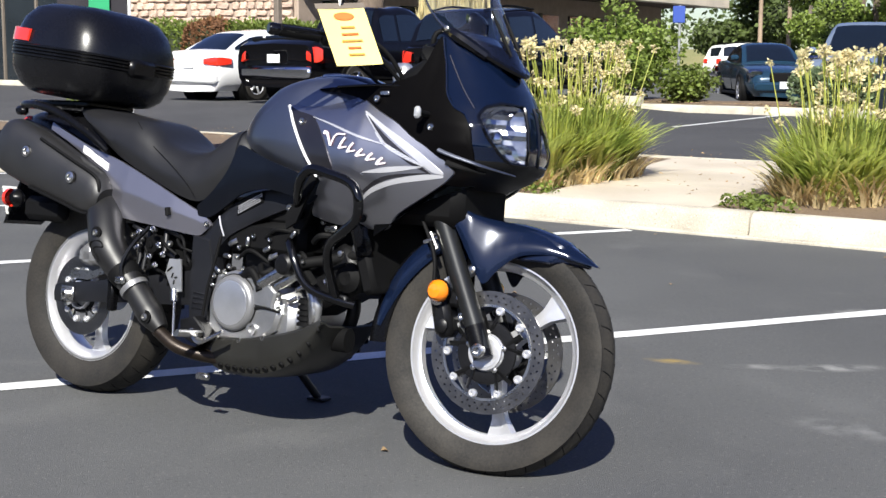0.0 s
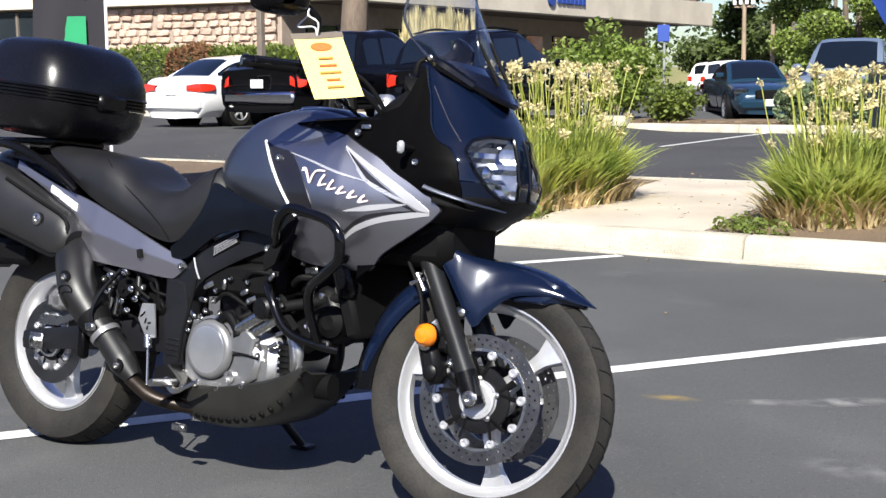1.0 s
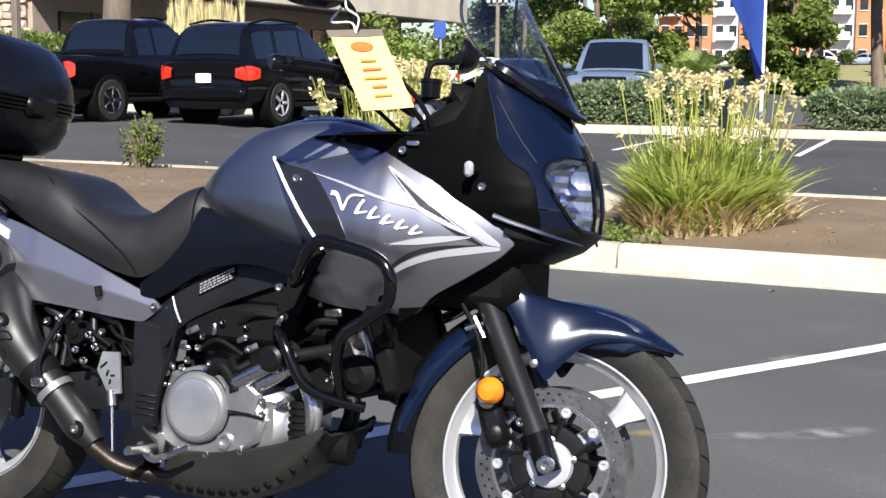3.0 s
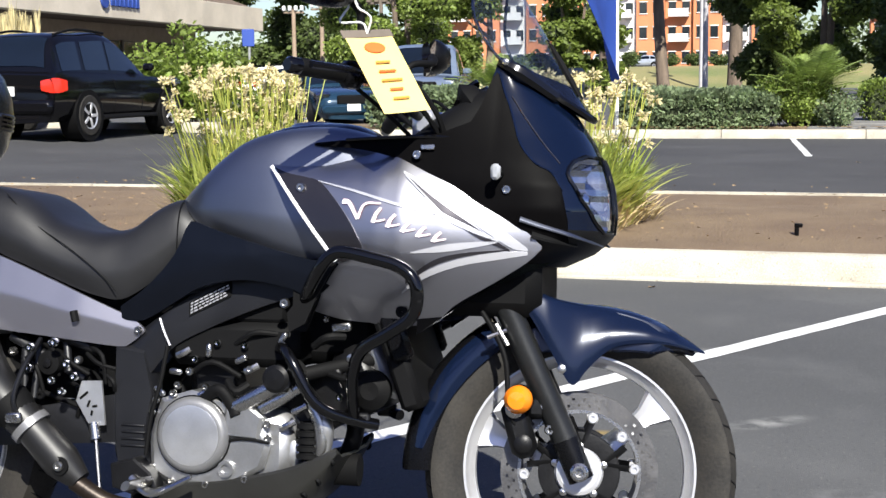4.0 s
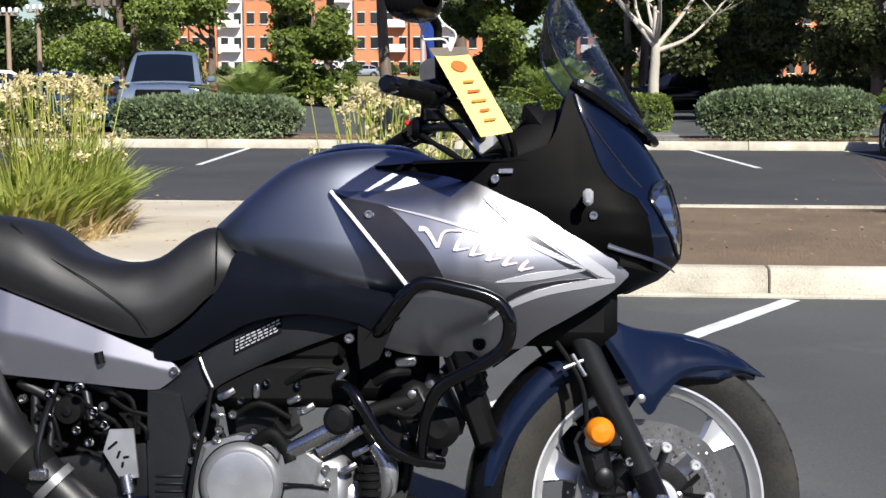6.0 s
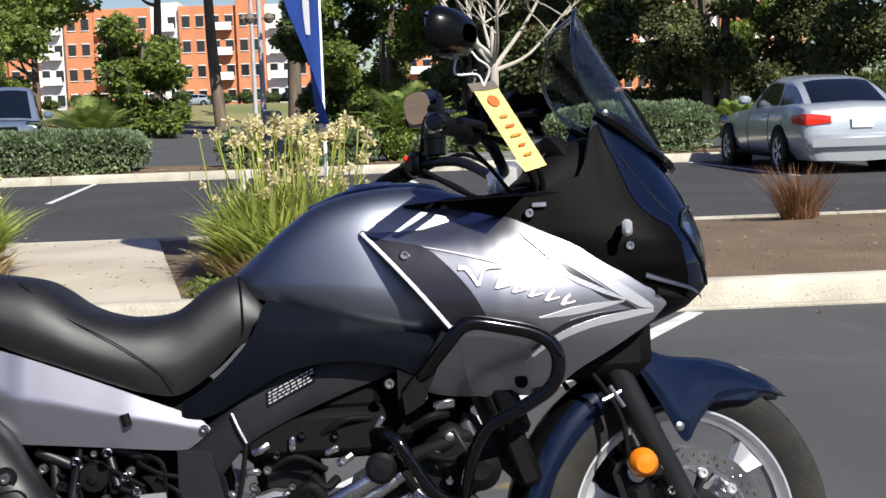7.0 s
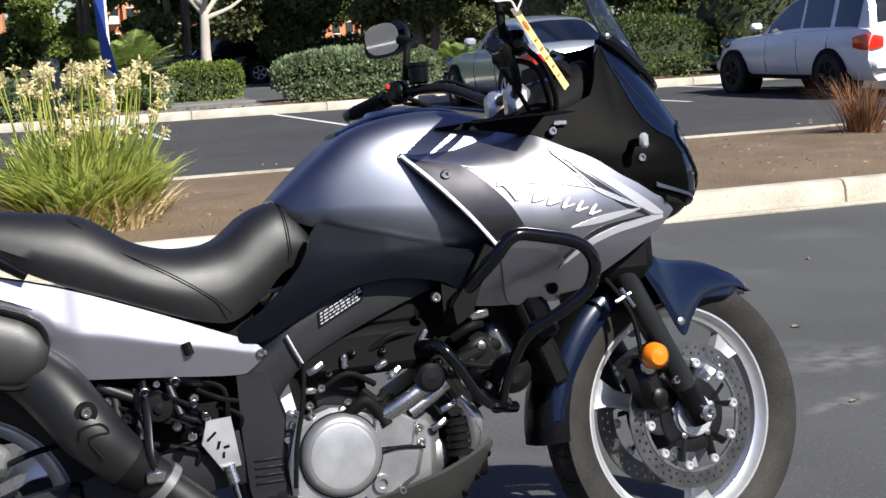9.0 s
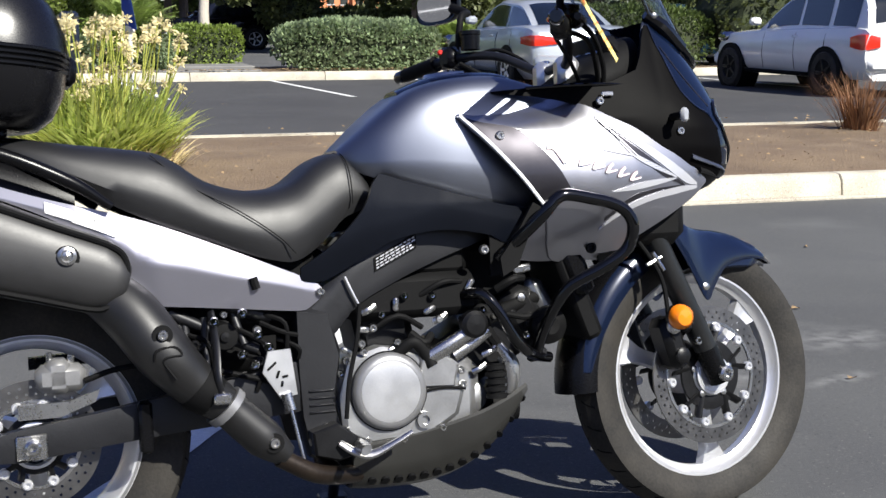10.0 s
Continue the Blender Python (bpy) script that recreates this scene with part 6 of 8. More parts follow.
# nose fairing: horizontal sections from chin to screen, open where the headlights sit
NOSE_Z = [0.745, 0.775, 0.81, 0.86, 0.91, 0.96, 1.01, 1.06, 1.11, 1.165]
NOSE_F = [1.50, 1.565, 1.602, 1.606, 1.600, 1.586, 1.562, 1.528, 1.485, 1.425]
NOSE_B = [1.36, 1.40, 1.42, 1.42, 1.40, 1.36, 1.335, 1.34, 1.355, 1.372]
NOSE_W = [0.13, 0.17, 0.192, 0.203, 0.201, 0.188, 0.169, 0.150, 0.134, 0.122]


def nose_at(z, a, out=0.0):
    xf, xb, w = lerp(z, NOSE_Z, NOSE_F), lerp(z, NOSE_Z, NOSE_B), lerp(z, NOSE_Z, NOSE_W)
    c, s_ = math.cos(a), math.sin(a)
    return Vector((xb + (xf - xb + out) * abs(c) ** 0.75, (w + out) * math.copysign(abs(s_) ** 0.85, s_), z))


def lamp_span(z):
    """The angles between which a headlight opens at a height; None outside it."""
    u = (z - 0.818) / 0.156
    if not 0 <= u <= 1:
        return None
    return 0.10, 0.10 + 0.84 * lerp(u, (0, 0.12, 0.4, 0.72, 0.9, 1), (0.35, 0.60, 0.86, 1.0, 0.86, 0.5))


# black upper side cover: from the tank along the nose up to the screen's foot
def nose_side(x, z):
    """Half width of the nose at a place along it."""
    z = min(max(z, NOSE_Z[0]), NOSE_Z[-1])
    xf, xb, w = lerp(z, NOSE_Z, NOSE_F), lerp(z, NOSE_Z, NOSE_B), lerp(z, NOSE_Z, NOSE_W)
    c = min(0.98, max(0.0, (x - xb) / (xf - xb))) ** (1 / 0.75)
    return w * (1 - c * c) ** 0.425


def cover(x, z):
    back = lerp(x, [0.98, 1.2, 1.4, 1.5], [0.165, 0.192, 0.205, 0.190]) - 0.25 * max(0, z - 0.93)
    k = min(1, max(0, (x - 1.26) / 0.12))
    return back * (1 - k) + (nose_side(x, z) + 0.005) * k


black_side = strip([(0.985, 0.998), (1.06, 1.004), (1.20, 1.008), (1.26, 1.014), (1.327, 1.040), (1.346, 1.075), (1.362, 1.130), (1.376, 1.150), (1.390, 1.104), (1.402, 1.076), (1.415, 1.037), (1.432, 0.992), (1.464, 0.955), (1.495, 0.938), (1.520, 0.902), (1.532, 0.838)],
                   [(0.985, 0.994), (1.08, 0.985), (1.13, 0.976), (1.18, 0.962), (1.235, 0.937), (1.305, 0.905), (1.36, 0.872), (1.44, 0.82), (1.532, 0.792)], cover, 72, 16, 0.008, False)
part("upper_side_cover", black_side, SIDE_BLACK, bike, "black side cover below the screen")
part("upper_side_cover", black_side.mirrored(), SIDE_BLACK, bike)

for sg in (1, -1):
    part("cover_edge", tube([(x, -sg * (cover(x, z) + 0.001), z) for x, z in ((1.378, 1.146), (1.392, 1.102), (1.404, 1.074), (1.417, 1.036), (1.434, 0.991), (1.466, 0.954), (1.497, 0.937), (1.522, 0.901))], 0.0024, 6, 3), NAVY_PAINT, bike, "glossy edge of the side cover")
nose_s, beak_f = Shape(), []
nz, na = 44, 64
for i in range(nz + 1):
    z = 0.745 + 0.42 * i / nz
    nose_s.v += [tuple(nose_at(z, -math.pi / 2 + math.pi * k / na)) for k in range(na + 1)]
for i in range(nz):
    span = lamp_span(0.745 + 0.42 * (i + 0.5) / nz)
    for k in range(na):
        a = abs(-math.pi / 2 + math.pi * (k + 0.5) / na)
        if span and span[0] < a < span[1]:
            continue
        p = i * (na + 1) + k
        (beak_f if i < 8 else nose_s.f).append((p, p + 1, p + na + 2, p + na + 1))
nose = part("nose_fairing", nose_s, NOSE_NAVY, bike, "glossy dark navy nose fairing")
beak = part("beak", Shape().add(nose_s.v, beak_f), CHIN_BLACK, nose, "satin black beak below the headlights")
# a thin silver-grey lip and a dark air slot between the side fairing and the beak
for sg in (1, -1):
    lip = [(x, -sg * (nose_side(x, z) + 0.006), z) for x, z in ((1.440, 0.842), (1.476, 0.830), (1.510, 0.820), (1.541, 0.810), (1.570, 0.799), (1.590, 0.790))]
    part("nose_lip", tube(lip, [0.008, 0.007, 0.006, 0.005, 0.004, 0.002], 8, 4, True, 0.5), TANK_PAINT, nose, "silver-grey lip under the headlight")
    slot = [(x, -sg * (nose_side(x, z) + 0.004), z) for x, z in ((1.462, 0.812), (1.50, 0.802), (1.545, 0.790))]
    part("air_slot", tube(slot, [0.012, 0.010, 0.004], 8, 4, True, 0.5), MATTE_BLACK, nose, "dark air slot beside the beak")
chin = strip([(1.22, 0.70), (1.32, 0.74), (1.42, 0.78), (1.52, 0.80)], [(1.22, 0.60), (1.30, 0.655), (1.40, 0.715), (1.52, 0.765)], lambda x, z: 0.16 - 0.5 * max(0, x - 1.38), 14, 4, 0.01)
part("chin_cover", chin, GLOSS_BLACK, bike)
part("chin_cover", chin.mirrored(), GLOSS_BLACK, bike)
part("inner_fairing", rbox(0.30, 0.26, 0.16, 0.03, (1.32, 0, 0.72)), MATTE_BLACK, bike)
part("instrument_cowl", loft([section(1.17, 1.015, 0.96, 0.12), section(1.24, 1.07, 0.98, 0.13), section(1.32, 1.12, 1.0, 0.13), section(1.37, 1.13, 1.02, 0.11)]), MATTE_BLACK, bike, "matte black instrument housing")

# headlights: bright bowls under clear lenses
for sg in (-1, 1):
    rows, rows2, rim_line, facets = [], [], [], random.Random(29)
    for i in range(13):
        u = i / 12
        z = 0.8185 + 0.155 * u
        a0, a1 = lamp_span(z)
        rows.append([nose_at(z, sg * (a0 + (a1 - a0) * k / 12), 0.001) for k in range(13)])
        rows2.append([nose_at(z, sg * (a0 + (a1 - a0) * k / 12)) - Vector((0.006 + 0.07 * math.sin(math.pi * k / 12) * math.sin(math.pi * u) + 0.022 * facets.random() * (0 < k < 12 and 0 < i < 12), 0, 0)) for k in range(13)])
    for rws, mt, nm, lb, ang in ((rows2, REFLECTOR, "reflector", "bright faceted reflector", 10), (rows, LENS_CLEAR, "headlight_lens", "clear headlight lens", 40)):
        ob = part(nm, loft(rws, False), mt, nose, lb, ang)
        if nm == "headlight_lens":
            ob.visible_shadow = False
    rim_line = [r[-1] for r in rows] + rows[-1][-2::-1] + [r[0] for r in rows[-2::-1]] + rows[0][1:]
    part("headlight_rim", tube(rim_line, 0.0045, 6, 1), GLOSS_BLACK, nose)
    bulb = lathe([(0.02, 0), (0.021, 0.02), (0.012, 0.03), (0.0005, 0.032)], 14, Matrix.Translation(nose_at(0.88, sg * 0.45) - Vector((0.055, 0, 0))) @ Matrix.Rotation(radians(90), 4, "Y"))
    part("bulb_cap", bulb, CHROME, nose)
    part("panel_gap", tube([nose_at(z, sg * a, 0.0005) for z, a in ((0.955, 0.96), (1.0, 1.06), (1.05, 1.17), (1.095, 1.3))], 0.0016, 6, 6), DECAL_DARK, nose)

# windscreen: a V-shaped foot that rises to a rounded top
rows = []
for i in range(17):
    u = i / 16
    row = []
    for k in range(23):
        v = -1 + 2 * k / 22
        low = Vector((1.556 - 0.172 * v * v, 0.135 * v, 1.062 + 0.104 * v * v))
        top = Vector((1.366 - 0.036 * v * v, 0.150 * v, 1.388 - 0.018 * v * v - 0.055 * v ** 10))
        p = low.lerp(top, u)
        p.y *= 1 + 0.20 * math.sin(math.pi * min(1, u * 0.9))
        p.x -= 0.022 * u * (1 - u) * 4 * v * v
        row.append(tuple(p))
    rows.append(row)
sc = loft(rows, False)
screen = part("windscreen", sc, SCREEN, bike, "clear curved acrylic windscreen")
screen.visible_shadow = False
edge = [r[0] for r in rows] + rows[-1][1:-1] + [r[-1] for r in rows[::-1]]
part("screen_edge", tube(edge, 0.0038, 6, 1), SCREEN_EDGE, screen)
part("screen_foot", tube([Vector(p) + Vector((0.002, 0, -0.004)) for p in rows[0][1:-1]], 0.008, 6, 1), GLOSS_BLACK, screen, "black foot rail of the screen")
band = []
for k in range(23):
    v = -1 + 2 * k / 22
    top = 0.6 + 2.6 * (1 - v * v) ** 0.7
    col = []
    for j in range(6):
        f = top * j / 5
        i = int(f)
        col.append(Vector(rows[i][k]).lerp(Vector(rows[i + 1][k]), f - i) + Vector((-0.003, -0.002 * v, -0.002)))
    band.append(col)
part("screen_band", loft(band, False), GLOSS_BLACK, screen, "black lower band of the screen")
for v in (9, 13):
    ridge = [Vector(rows[i][v]) + Vector((0.002, 0, 0.001)) for i in range(2, 9)]
    part("vent_strip", tube(ridge, [0.0030, 0.0055, 0.0050, 0.0020], 6, 2), MATTE_BLACK, screen, "dark vent strip in the screen")
for sg in (-1, 1):
    part("screen_mount", tube([(1.375, sg * 0.128, 1.168), (1.42, sg * 0.122, 1.145), (1.49, sg * 0.085, 1.098)], [0.010, 0.016, 0.014], 8, 3), GLOSS_BLACK, screen)
    part("screen_bolt", lathe([(0.007, 0), (0.007, 0.003), (0.004, 0.005), (0.0005, 0.005)], 12, Matrix.Translation((1.392, sg * 0.140, 1.165)) @ Matrix.Rotation(radians(90 * sg), 4, "X").inverted()), STEEL, screen)

# seat
seat_st = [(-0.06, 0.935, 0.905, 0.09), (0.0, 0.930, 0.875, 0.125), (0.08, 0.917, 0.838, 0.150), (0.18, 0.905, 0.782, 0.163), (0.26, 0.893, 0.745, 0.166), (0.305, 0.872, 0.728, 0.165), (0.36, 0.833, 0.706, 0.163),
           (0.42, 0.812, 0.682, 0.160), (0.48, 0.807, 0.662, 0.156), (0.54, 0.818, 0.655, 0.148), (0.60, 0.862, 0.690, 0.137), (0.65, 0.880, 0.738, 0.128), (0.685, 0.862, 0.752, 0.122), (0.708, 0.832, 0.768, 0.114), (0.718, 0.805, 0.782, 0.10)]
seat = part("seat", loft([section(*q, 0.42) for q in [tuple(p) for p in spline(seat_st, 4)]]), VINYL, bike, "black vinyl stepped seat")
seam = []
for x, z, y in ((0.25, 0.885, -0.128), (0.32, 0.822, -0.137), (0.42, 0.765, -0.151), (0.50, 0.708, -0.154), (0.535, 0.672, -0.15)):
    seam.append((x, y - 0.004, z))
part("seam", tube(seam, 0.0013, 5, 6), MATTE_BLACK, seat)
part("seam", tube([(0.655 + 0.012 * math.sin(a), -0.132 * math.sin(a) ** 0.45, 0.760 + 0.120 * math.cos(a) ** 0.8) for a in np.linspace(0.02, 1.53, 16)], 0.0014, 5, 2), MATTE_BLACK, seat, "stitched seam across the seat's front")
part("seam", tube([(p[0], -p[1], p[2]) for p in seam], 0.0013, 5, 6), MATTE_BLACK, seat)

# rear side panels
def tailside(x, z):
    fold = lerp(x, [-0.2, 0.1, 0.234, 0.306, 0.396, 0.499, 0.582], [0.86, 0.765, 0.668, 0.654, 0.630, 0.608, 0.586])
    wide = lerp(x, [-0.4, -0.2, 0.1, 0.25, 0.45, 0.6], [0.10, 0.130, 0.163, 0.174, 0.160, 0.136])
    return wide - (0.17 * (z - fold) if z > fold else 0.12 * (fold - z))


tail_panel = strip([(-0.15, 0.872), (-0.04, 0.832), (0.06, 0.800), (0.18, 0.768), (0.26, 0.742), (0.39, 0.690), (0.50, 0.643), (0.57, 0.612), (0.596, 0.590)],
                   [(-0.15, 0.848), (-0.04, 0.806), (0.06, 0.760), (0.14, 0.708), (0.185, 0.655), (0.205, 0.592), (0.23, 0.584), (0.40, 0.566), (0.54, 0.551), (0.57, 0.562), (0.596, 0.584)], tailside, 54, 22, 0.008)
tp_r = part("tail_panel", tail_panel, PANEL_PAINT, bike, "silver-grey tapering tail panel")
part("tail_panel", tail_panel.mirrored(), PANEL_PAINT, bike)
part("panel_slot", tube([(0.440, -0.165, 0.627), (0.446, -0.165, 0.604)], 0.009, 8, 1), MATTE_BLACK, tp_r)
part("panel_clip", bolt((0.585, -0.142, 0.588), 0.009, 0.006), STEEL, tp_r)
for k, (bx, bz, bl) in enumerate(((0.065, 0.778, 0.05), (0.112, 0.758, 0.045), (0.15, 0.742, 0.04))):
    part("emblem_bar", strip([(bx - bl / 2, bz + 0.022), (bx + bl / 2, bz + 0.004)], [(bx - bl / 2, bz), (bx + bl / 2, bz - 0.018)], lambda x, z: tailside(x, z) + 0.004, 4, 2, 0.003, False), DECAL_WHITE, tp_r)

# frame: twin spars, pivot plates
def spar_y(x, z):
    return lerp(x, [0.52, 0.7, 0.95, 1.25], [0.132, 0.140, 0.136, 0.085])


SPAR_MID = ([0.535, 0.60, 0.66, 0.74, 0.82, 0.93, 1.08, 1.25], [0.478, 0.530, 0.594, 0.640, 0.668, 0.692, 0.755, 0.84])


def spar_round(x, z):
    """The spar's outer face: a flat middle with rolled edges."""
    k = abs(z - lerp(x, *SPAR_MID)) / 0.055
    return spar_y(x, z) - 0.005 * min(1.5, k) ** 4


spar = strip([(0.535, 0.560), (0.60, 0.600), (0.66, 0.640), (0.74, 0.685), (0.82, 0.705), (0.93, 0.715), (1.08, 0.79), (1.25, 0.88)], [(0.535, 0.395), (0.58, 0.45), (0.66, 0.548), (0.75, 0.598), (0.85, 0.640), (0.93, 0.668), (1.08, 0.72), (1.25, 0.80)], spar_round, 36, 12, 0.05)
part("frame_spar", spar, FRAME_BLACK, bike, "black cast frame spar")
part("frame_spar", spar.mirrored(), FRAME_BLACK, bike)
pivot = prism([(0.53, 0.56), (0.60, 0.55), (0.625, 0.46), (0.61, 0.35), (0.625, 0.27), (0.60, 0.235), (0.55, 0.24), (0.53, 0.32), (0.525, 0.44)], -0.141, -0.095, 0.012)
part("pivot_plate", pivot, FRAME_BLACK, bike, "black swingarm pivot plate")
part("pivot_plate", pivot.mirrored(), FRAME_BLACK, bike)
# black cover below the tank
tc = strip([(0.545, 0.640), (0.60, 0.676), (0.65, 0.722), (0.685, 0.765), (0.705, 0.815), (0.72, 0.828), (0.77, 0.812), (0.88, 0.780), (1.0, 0.750), (1.08, 0.742)], [(0.545, 0.610), (0.60, 0.612), (0.68, 0.655), (0.75, 0.690), (0.85, 0.705), (0.95, 0.690), (1.0, 0.672), (1.08, 0.732)], lambda x, z: lerp(x, [0.54, 0.62, 0.7, 0.85, 1.08], [0.150, 0.160, 0.172, 0.192, 0.190]) - 0.10 * max(0, z - 0.76) - 0.9 * max(0, lerp(x, [0.55, 0.68, 0.85, 1.0], [0.66, 0.715, 0.755, 0.72]) - z) ** 1.5, 44, 14, 0.01)
part("tank_side_cover", tc, COVER_BLACK, bike, "satin black cover below the tank")
part("tank_side_cover", tc.mirrored(), COVER_BLACK, bike)

# ---- front end: fork, fender, brakes, indicators ----
for sg in (-1, 1):
    y = 0.098 * sg
    foot, head = Vector((1.540, y, 0.322)), Vector((1.265, y, 0.905))
    d = (head - foot).normalized()
    leg = tube([foot + d * 0.0, foot + d * 0.05, foot + d * 0.38, foot + d * 0.40], [0.026, 0.0275, 0.0275, 0.031], 20, 1)
    part("fork_slider", steered(leg), FORK_DARK, bike, "dark satin fork slider")
    slider = bike.children[-1]
    part("fork_tube", steered(tube([foot + d * 0.40, foot + d * 0.62], 0.0215, 18, 1)), CHROME, slider)
    part("dust_seal", steered(tube([foot + d * 0.385, foot + d * 0.415], 0.034, 18, 1)), MATTE_BLACK, slider)
    part("fork_foot", steered(tube([foot + Vector((0.006, 0, -0.018)), foot + d * 0.07], [0.027, 0.0285], 16, 1)), BLACK_PLASTIC, slider)
    part("axle_bolt", steered(lathe([(0.019, 0), (0.019, 0.010), (0.014, 0.014), (0.009, 0.014), (0.008, 0.004), (0.0005, 0.004)], 18, Matrix.Translation((1.541, y + 0.026 * sg, 0.322)) @ (TO_Y if sg < 0 else TO_Y.inverted()))), STEEL, slider)
    # caliper behind the leg
    cal = rbox(0.055, 0.075, 0.125, 0.016, (0, 0, 0), Matrix.Translation((1.415, y * 0.86, 0.405)) @ Matrix.Rotation(radians(-16), 4, "Y"))
    cal.join(rbox(0.045, 0.05, 0.05, 0.012, (0, 0, 0), Matrix.Translation((1.45, y * 0.95, 0.45))))
    part("brake_caliper", steered(cal), CASE_DARK, bike, "dark two-piston brake caliper")
    c = bike.children[-1]
    for zz, xx in ((0.445, 1.405), (0.375, 1.425)):
        part("piston_cap", steered(lathe([(0.019, 0), (0.019, 0.006), (0.012, 0.010), (0.0005, 0.010)], 14, Matrix.Translation((xx, y * 0.86 + 0.037 * sg, zz)) @ (TO_Y if sg < 0 else TO_Y.inverted()))), CASE_DARK if zz < 0.4 else STEEL, c)
    part("caliper_bolt", steered(bolt((1.468, y + 0.012 * sg, 0.455), 0.012, 0.010)), STEEL, c)
    part("caliper_bolt", steered(bolt((1.478, y + 0.012 * sg, 0.405), 0.011, 0.010)), STEEL, c)
    part("brake_hose", steered(tube([(1.425, y * 1.1, 0.385), (1.395, y * 1.25, 0.44), (1.385, y * 1.25, 0.54), (1.36, y * 1.2, 0.60), (1.32, y * 1.1, 0.66)], 0.0055, 8, 6)), MATTE_BLACK, c)
    part("hose_union", steered(tube([(1.388, y * 1.25, 0.575), (1.362, y * 1.22, 0.618)], 0.0055, 8, 1).join(tube([(1.345, y * 1.22, 0.590), (1.385, y * 1.22, 0.606)], 0.005, 8, 1))), STEEL, c, "bright hose union")
    # amber indicator on a short stalk
    ind = part("indicator", lathe([(0.0005, 0.030), (0.018, 0.027), (0.028, 0.016), (0.030, 0.0), (0.029, -0.008)][::-1], 24, Matrix.Translation((1.432, sg * 0.135, 0.474)) @ (TO_Y if sg < 0 else TO_Y.inverted())), AMBER, bike, "round amber reflector")
    part("indicator_back", lathe([(0.030, 0.002), (0.031, -0.010), (0.012, -0.03), (0.0005, -0.03)], 20, Matrix.Translation((1.432, sg * 0.135, 0.474)) @ (TO_Y if sg < 0 else TO_Y.inverted())), BLACK_PLASTIC, ind)
part("triple_clamp", steered(rbox(0.07, 0.26, 0.04, 0.012, (1.325, 0, 0.76))), CASE_DARK, bike)
part("triple_clamp", steered(rbox(0.075, 0.25, 0.035, 0.012, (1.245, 0, 0.945))), CASE_GREY, bike, "silver top yoke")


def fender_rows(a_from, a_to, n, r0, w0, tip, grow=0.0):
    rows = []
    for i in range(n + 1):
        u = i / n
        a = radians(a_from + (a_to - a_from) * u)
        k = 1.0 if not tip else 1 - 0.88 * max(0, u - 0.80) ** 1.2 / 0.20 ** 1.2
        w = w0 * k
        drop = 0.042 if not tip else lerp(u, (0, 0.3, 0.58, 0.8, 0.9, 1), (0.070, 0.072, 0.070, 0.047, 0.020, 0.002))
        prof = [(r0 - drop, -w * 1.06), (r0 - drop * 0.4, -w * 1.04), (r0 + 0.008 * k, -w * 0.82), (r0 + 0.018 * k, -w * 0.45), (r0 + 0.021 * k, 0)]
        prof += [(r, -h) for r, h in prof[-2::-1]]
        prof = [(r + grow * (1 - u) + (0.016 * u ** 3 if tip else 0), h) for r, h in prof]
        inn = [(r - 0.005, h * 0.93) for r, h in prof[::-1]]
        rows.append([(FRONT.x + r * math.cos(a), h, FRONT.z + r * math.sin(a)) for r, h in prof + inn])
    return rows


front_fender = part("front_fender", steered(ring_loft(fender_rows(114, 46.5, 26, 0.330, 0.064, True))), NAVY_PAINT, bike, "glossy dark navy front fender with a pointed tip")
part("rear_section", steered(ring_loft(fender_rows(182, 122, 20, 0.348, 0.057, False, 0.010))), BLACK_PLASTIC, front_fender, "black rear section of the fender")
SIDE_TOP = [(1.392, 0.704), (1.43, 0.697), (1.475, 0.678), (1.53, 0.668), (1.60, 0.662), (1.66, 0.650), (1.72, 0.625), (1.765, 0.598), (1.800, 0.573)]
SIDE_LOW = [(1.392, 0.690), (1.43, 0.640), (1.475, 0.568), (1.512, 0.505), (1.530, 0.500), (1.552, 0.530), (1.600, 0.574), (1.66, 0.588), (1.72, 0.586), (1.765, 0.577), (1.800, 0.570)]
up_line, low_line = spline(SIDE_TOP, 6), spline(SIDE_LOW, 6)


def fender_side():
    """One continuous skin from the fork along the fender to its tip, rolled in at the top."""
    out, inn = [], []
    for i in range(61):
        x = 1.392 + 0.408 * i / 60
        zt, zb = lerp(x, [p[0] for p in up_line], [p[1] for p in up_line]), lerp(x, [p[0] for p in low_line], [p[1] for p in low_line])
        w = lerp(x, [1.39, 1.47, 1.53, 1.60, 1.68, 1.74, 1.80], [0.124, 0.121, 0.110, 0.090, 0.075, 0.058, 0.008])
        roll = lerp(x, [1.39, 1.47, 1.56, 1.62, 1.80], [0.10, 0.16, 0.55, 0.75, 0.75])
        ro, ri = [], []
        for k in range(11):
            u = k / 10
            y = w * (1 - roll * u ** 2.6 - 0.05 * (1 - u) ** 2)
            z = zb + (zt - zb) * (u if u < 0.6 else 0.6 + 0.4 * math.sin((u - 0.6) / 0.4 * math.pi / 2))
            ro.append((x, -y, z))
            ri.append((x, -y + 0.004, z))
        out.append(ro)
        inn.append(ri)
    return ring_loft([o + i[::-1] for o, i in zip(out, inn)])


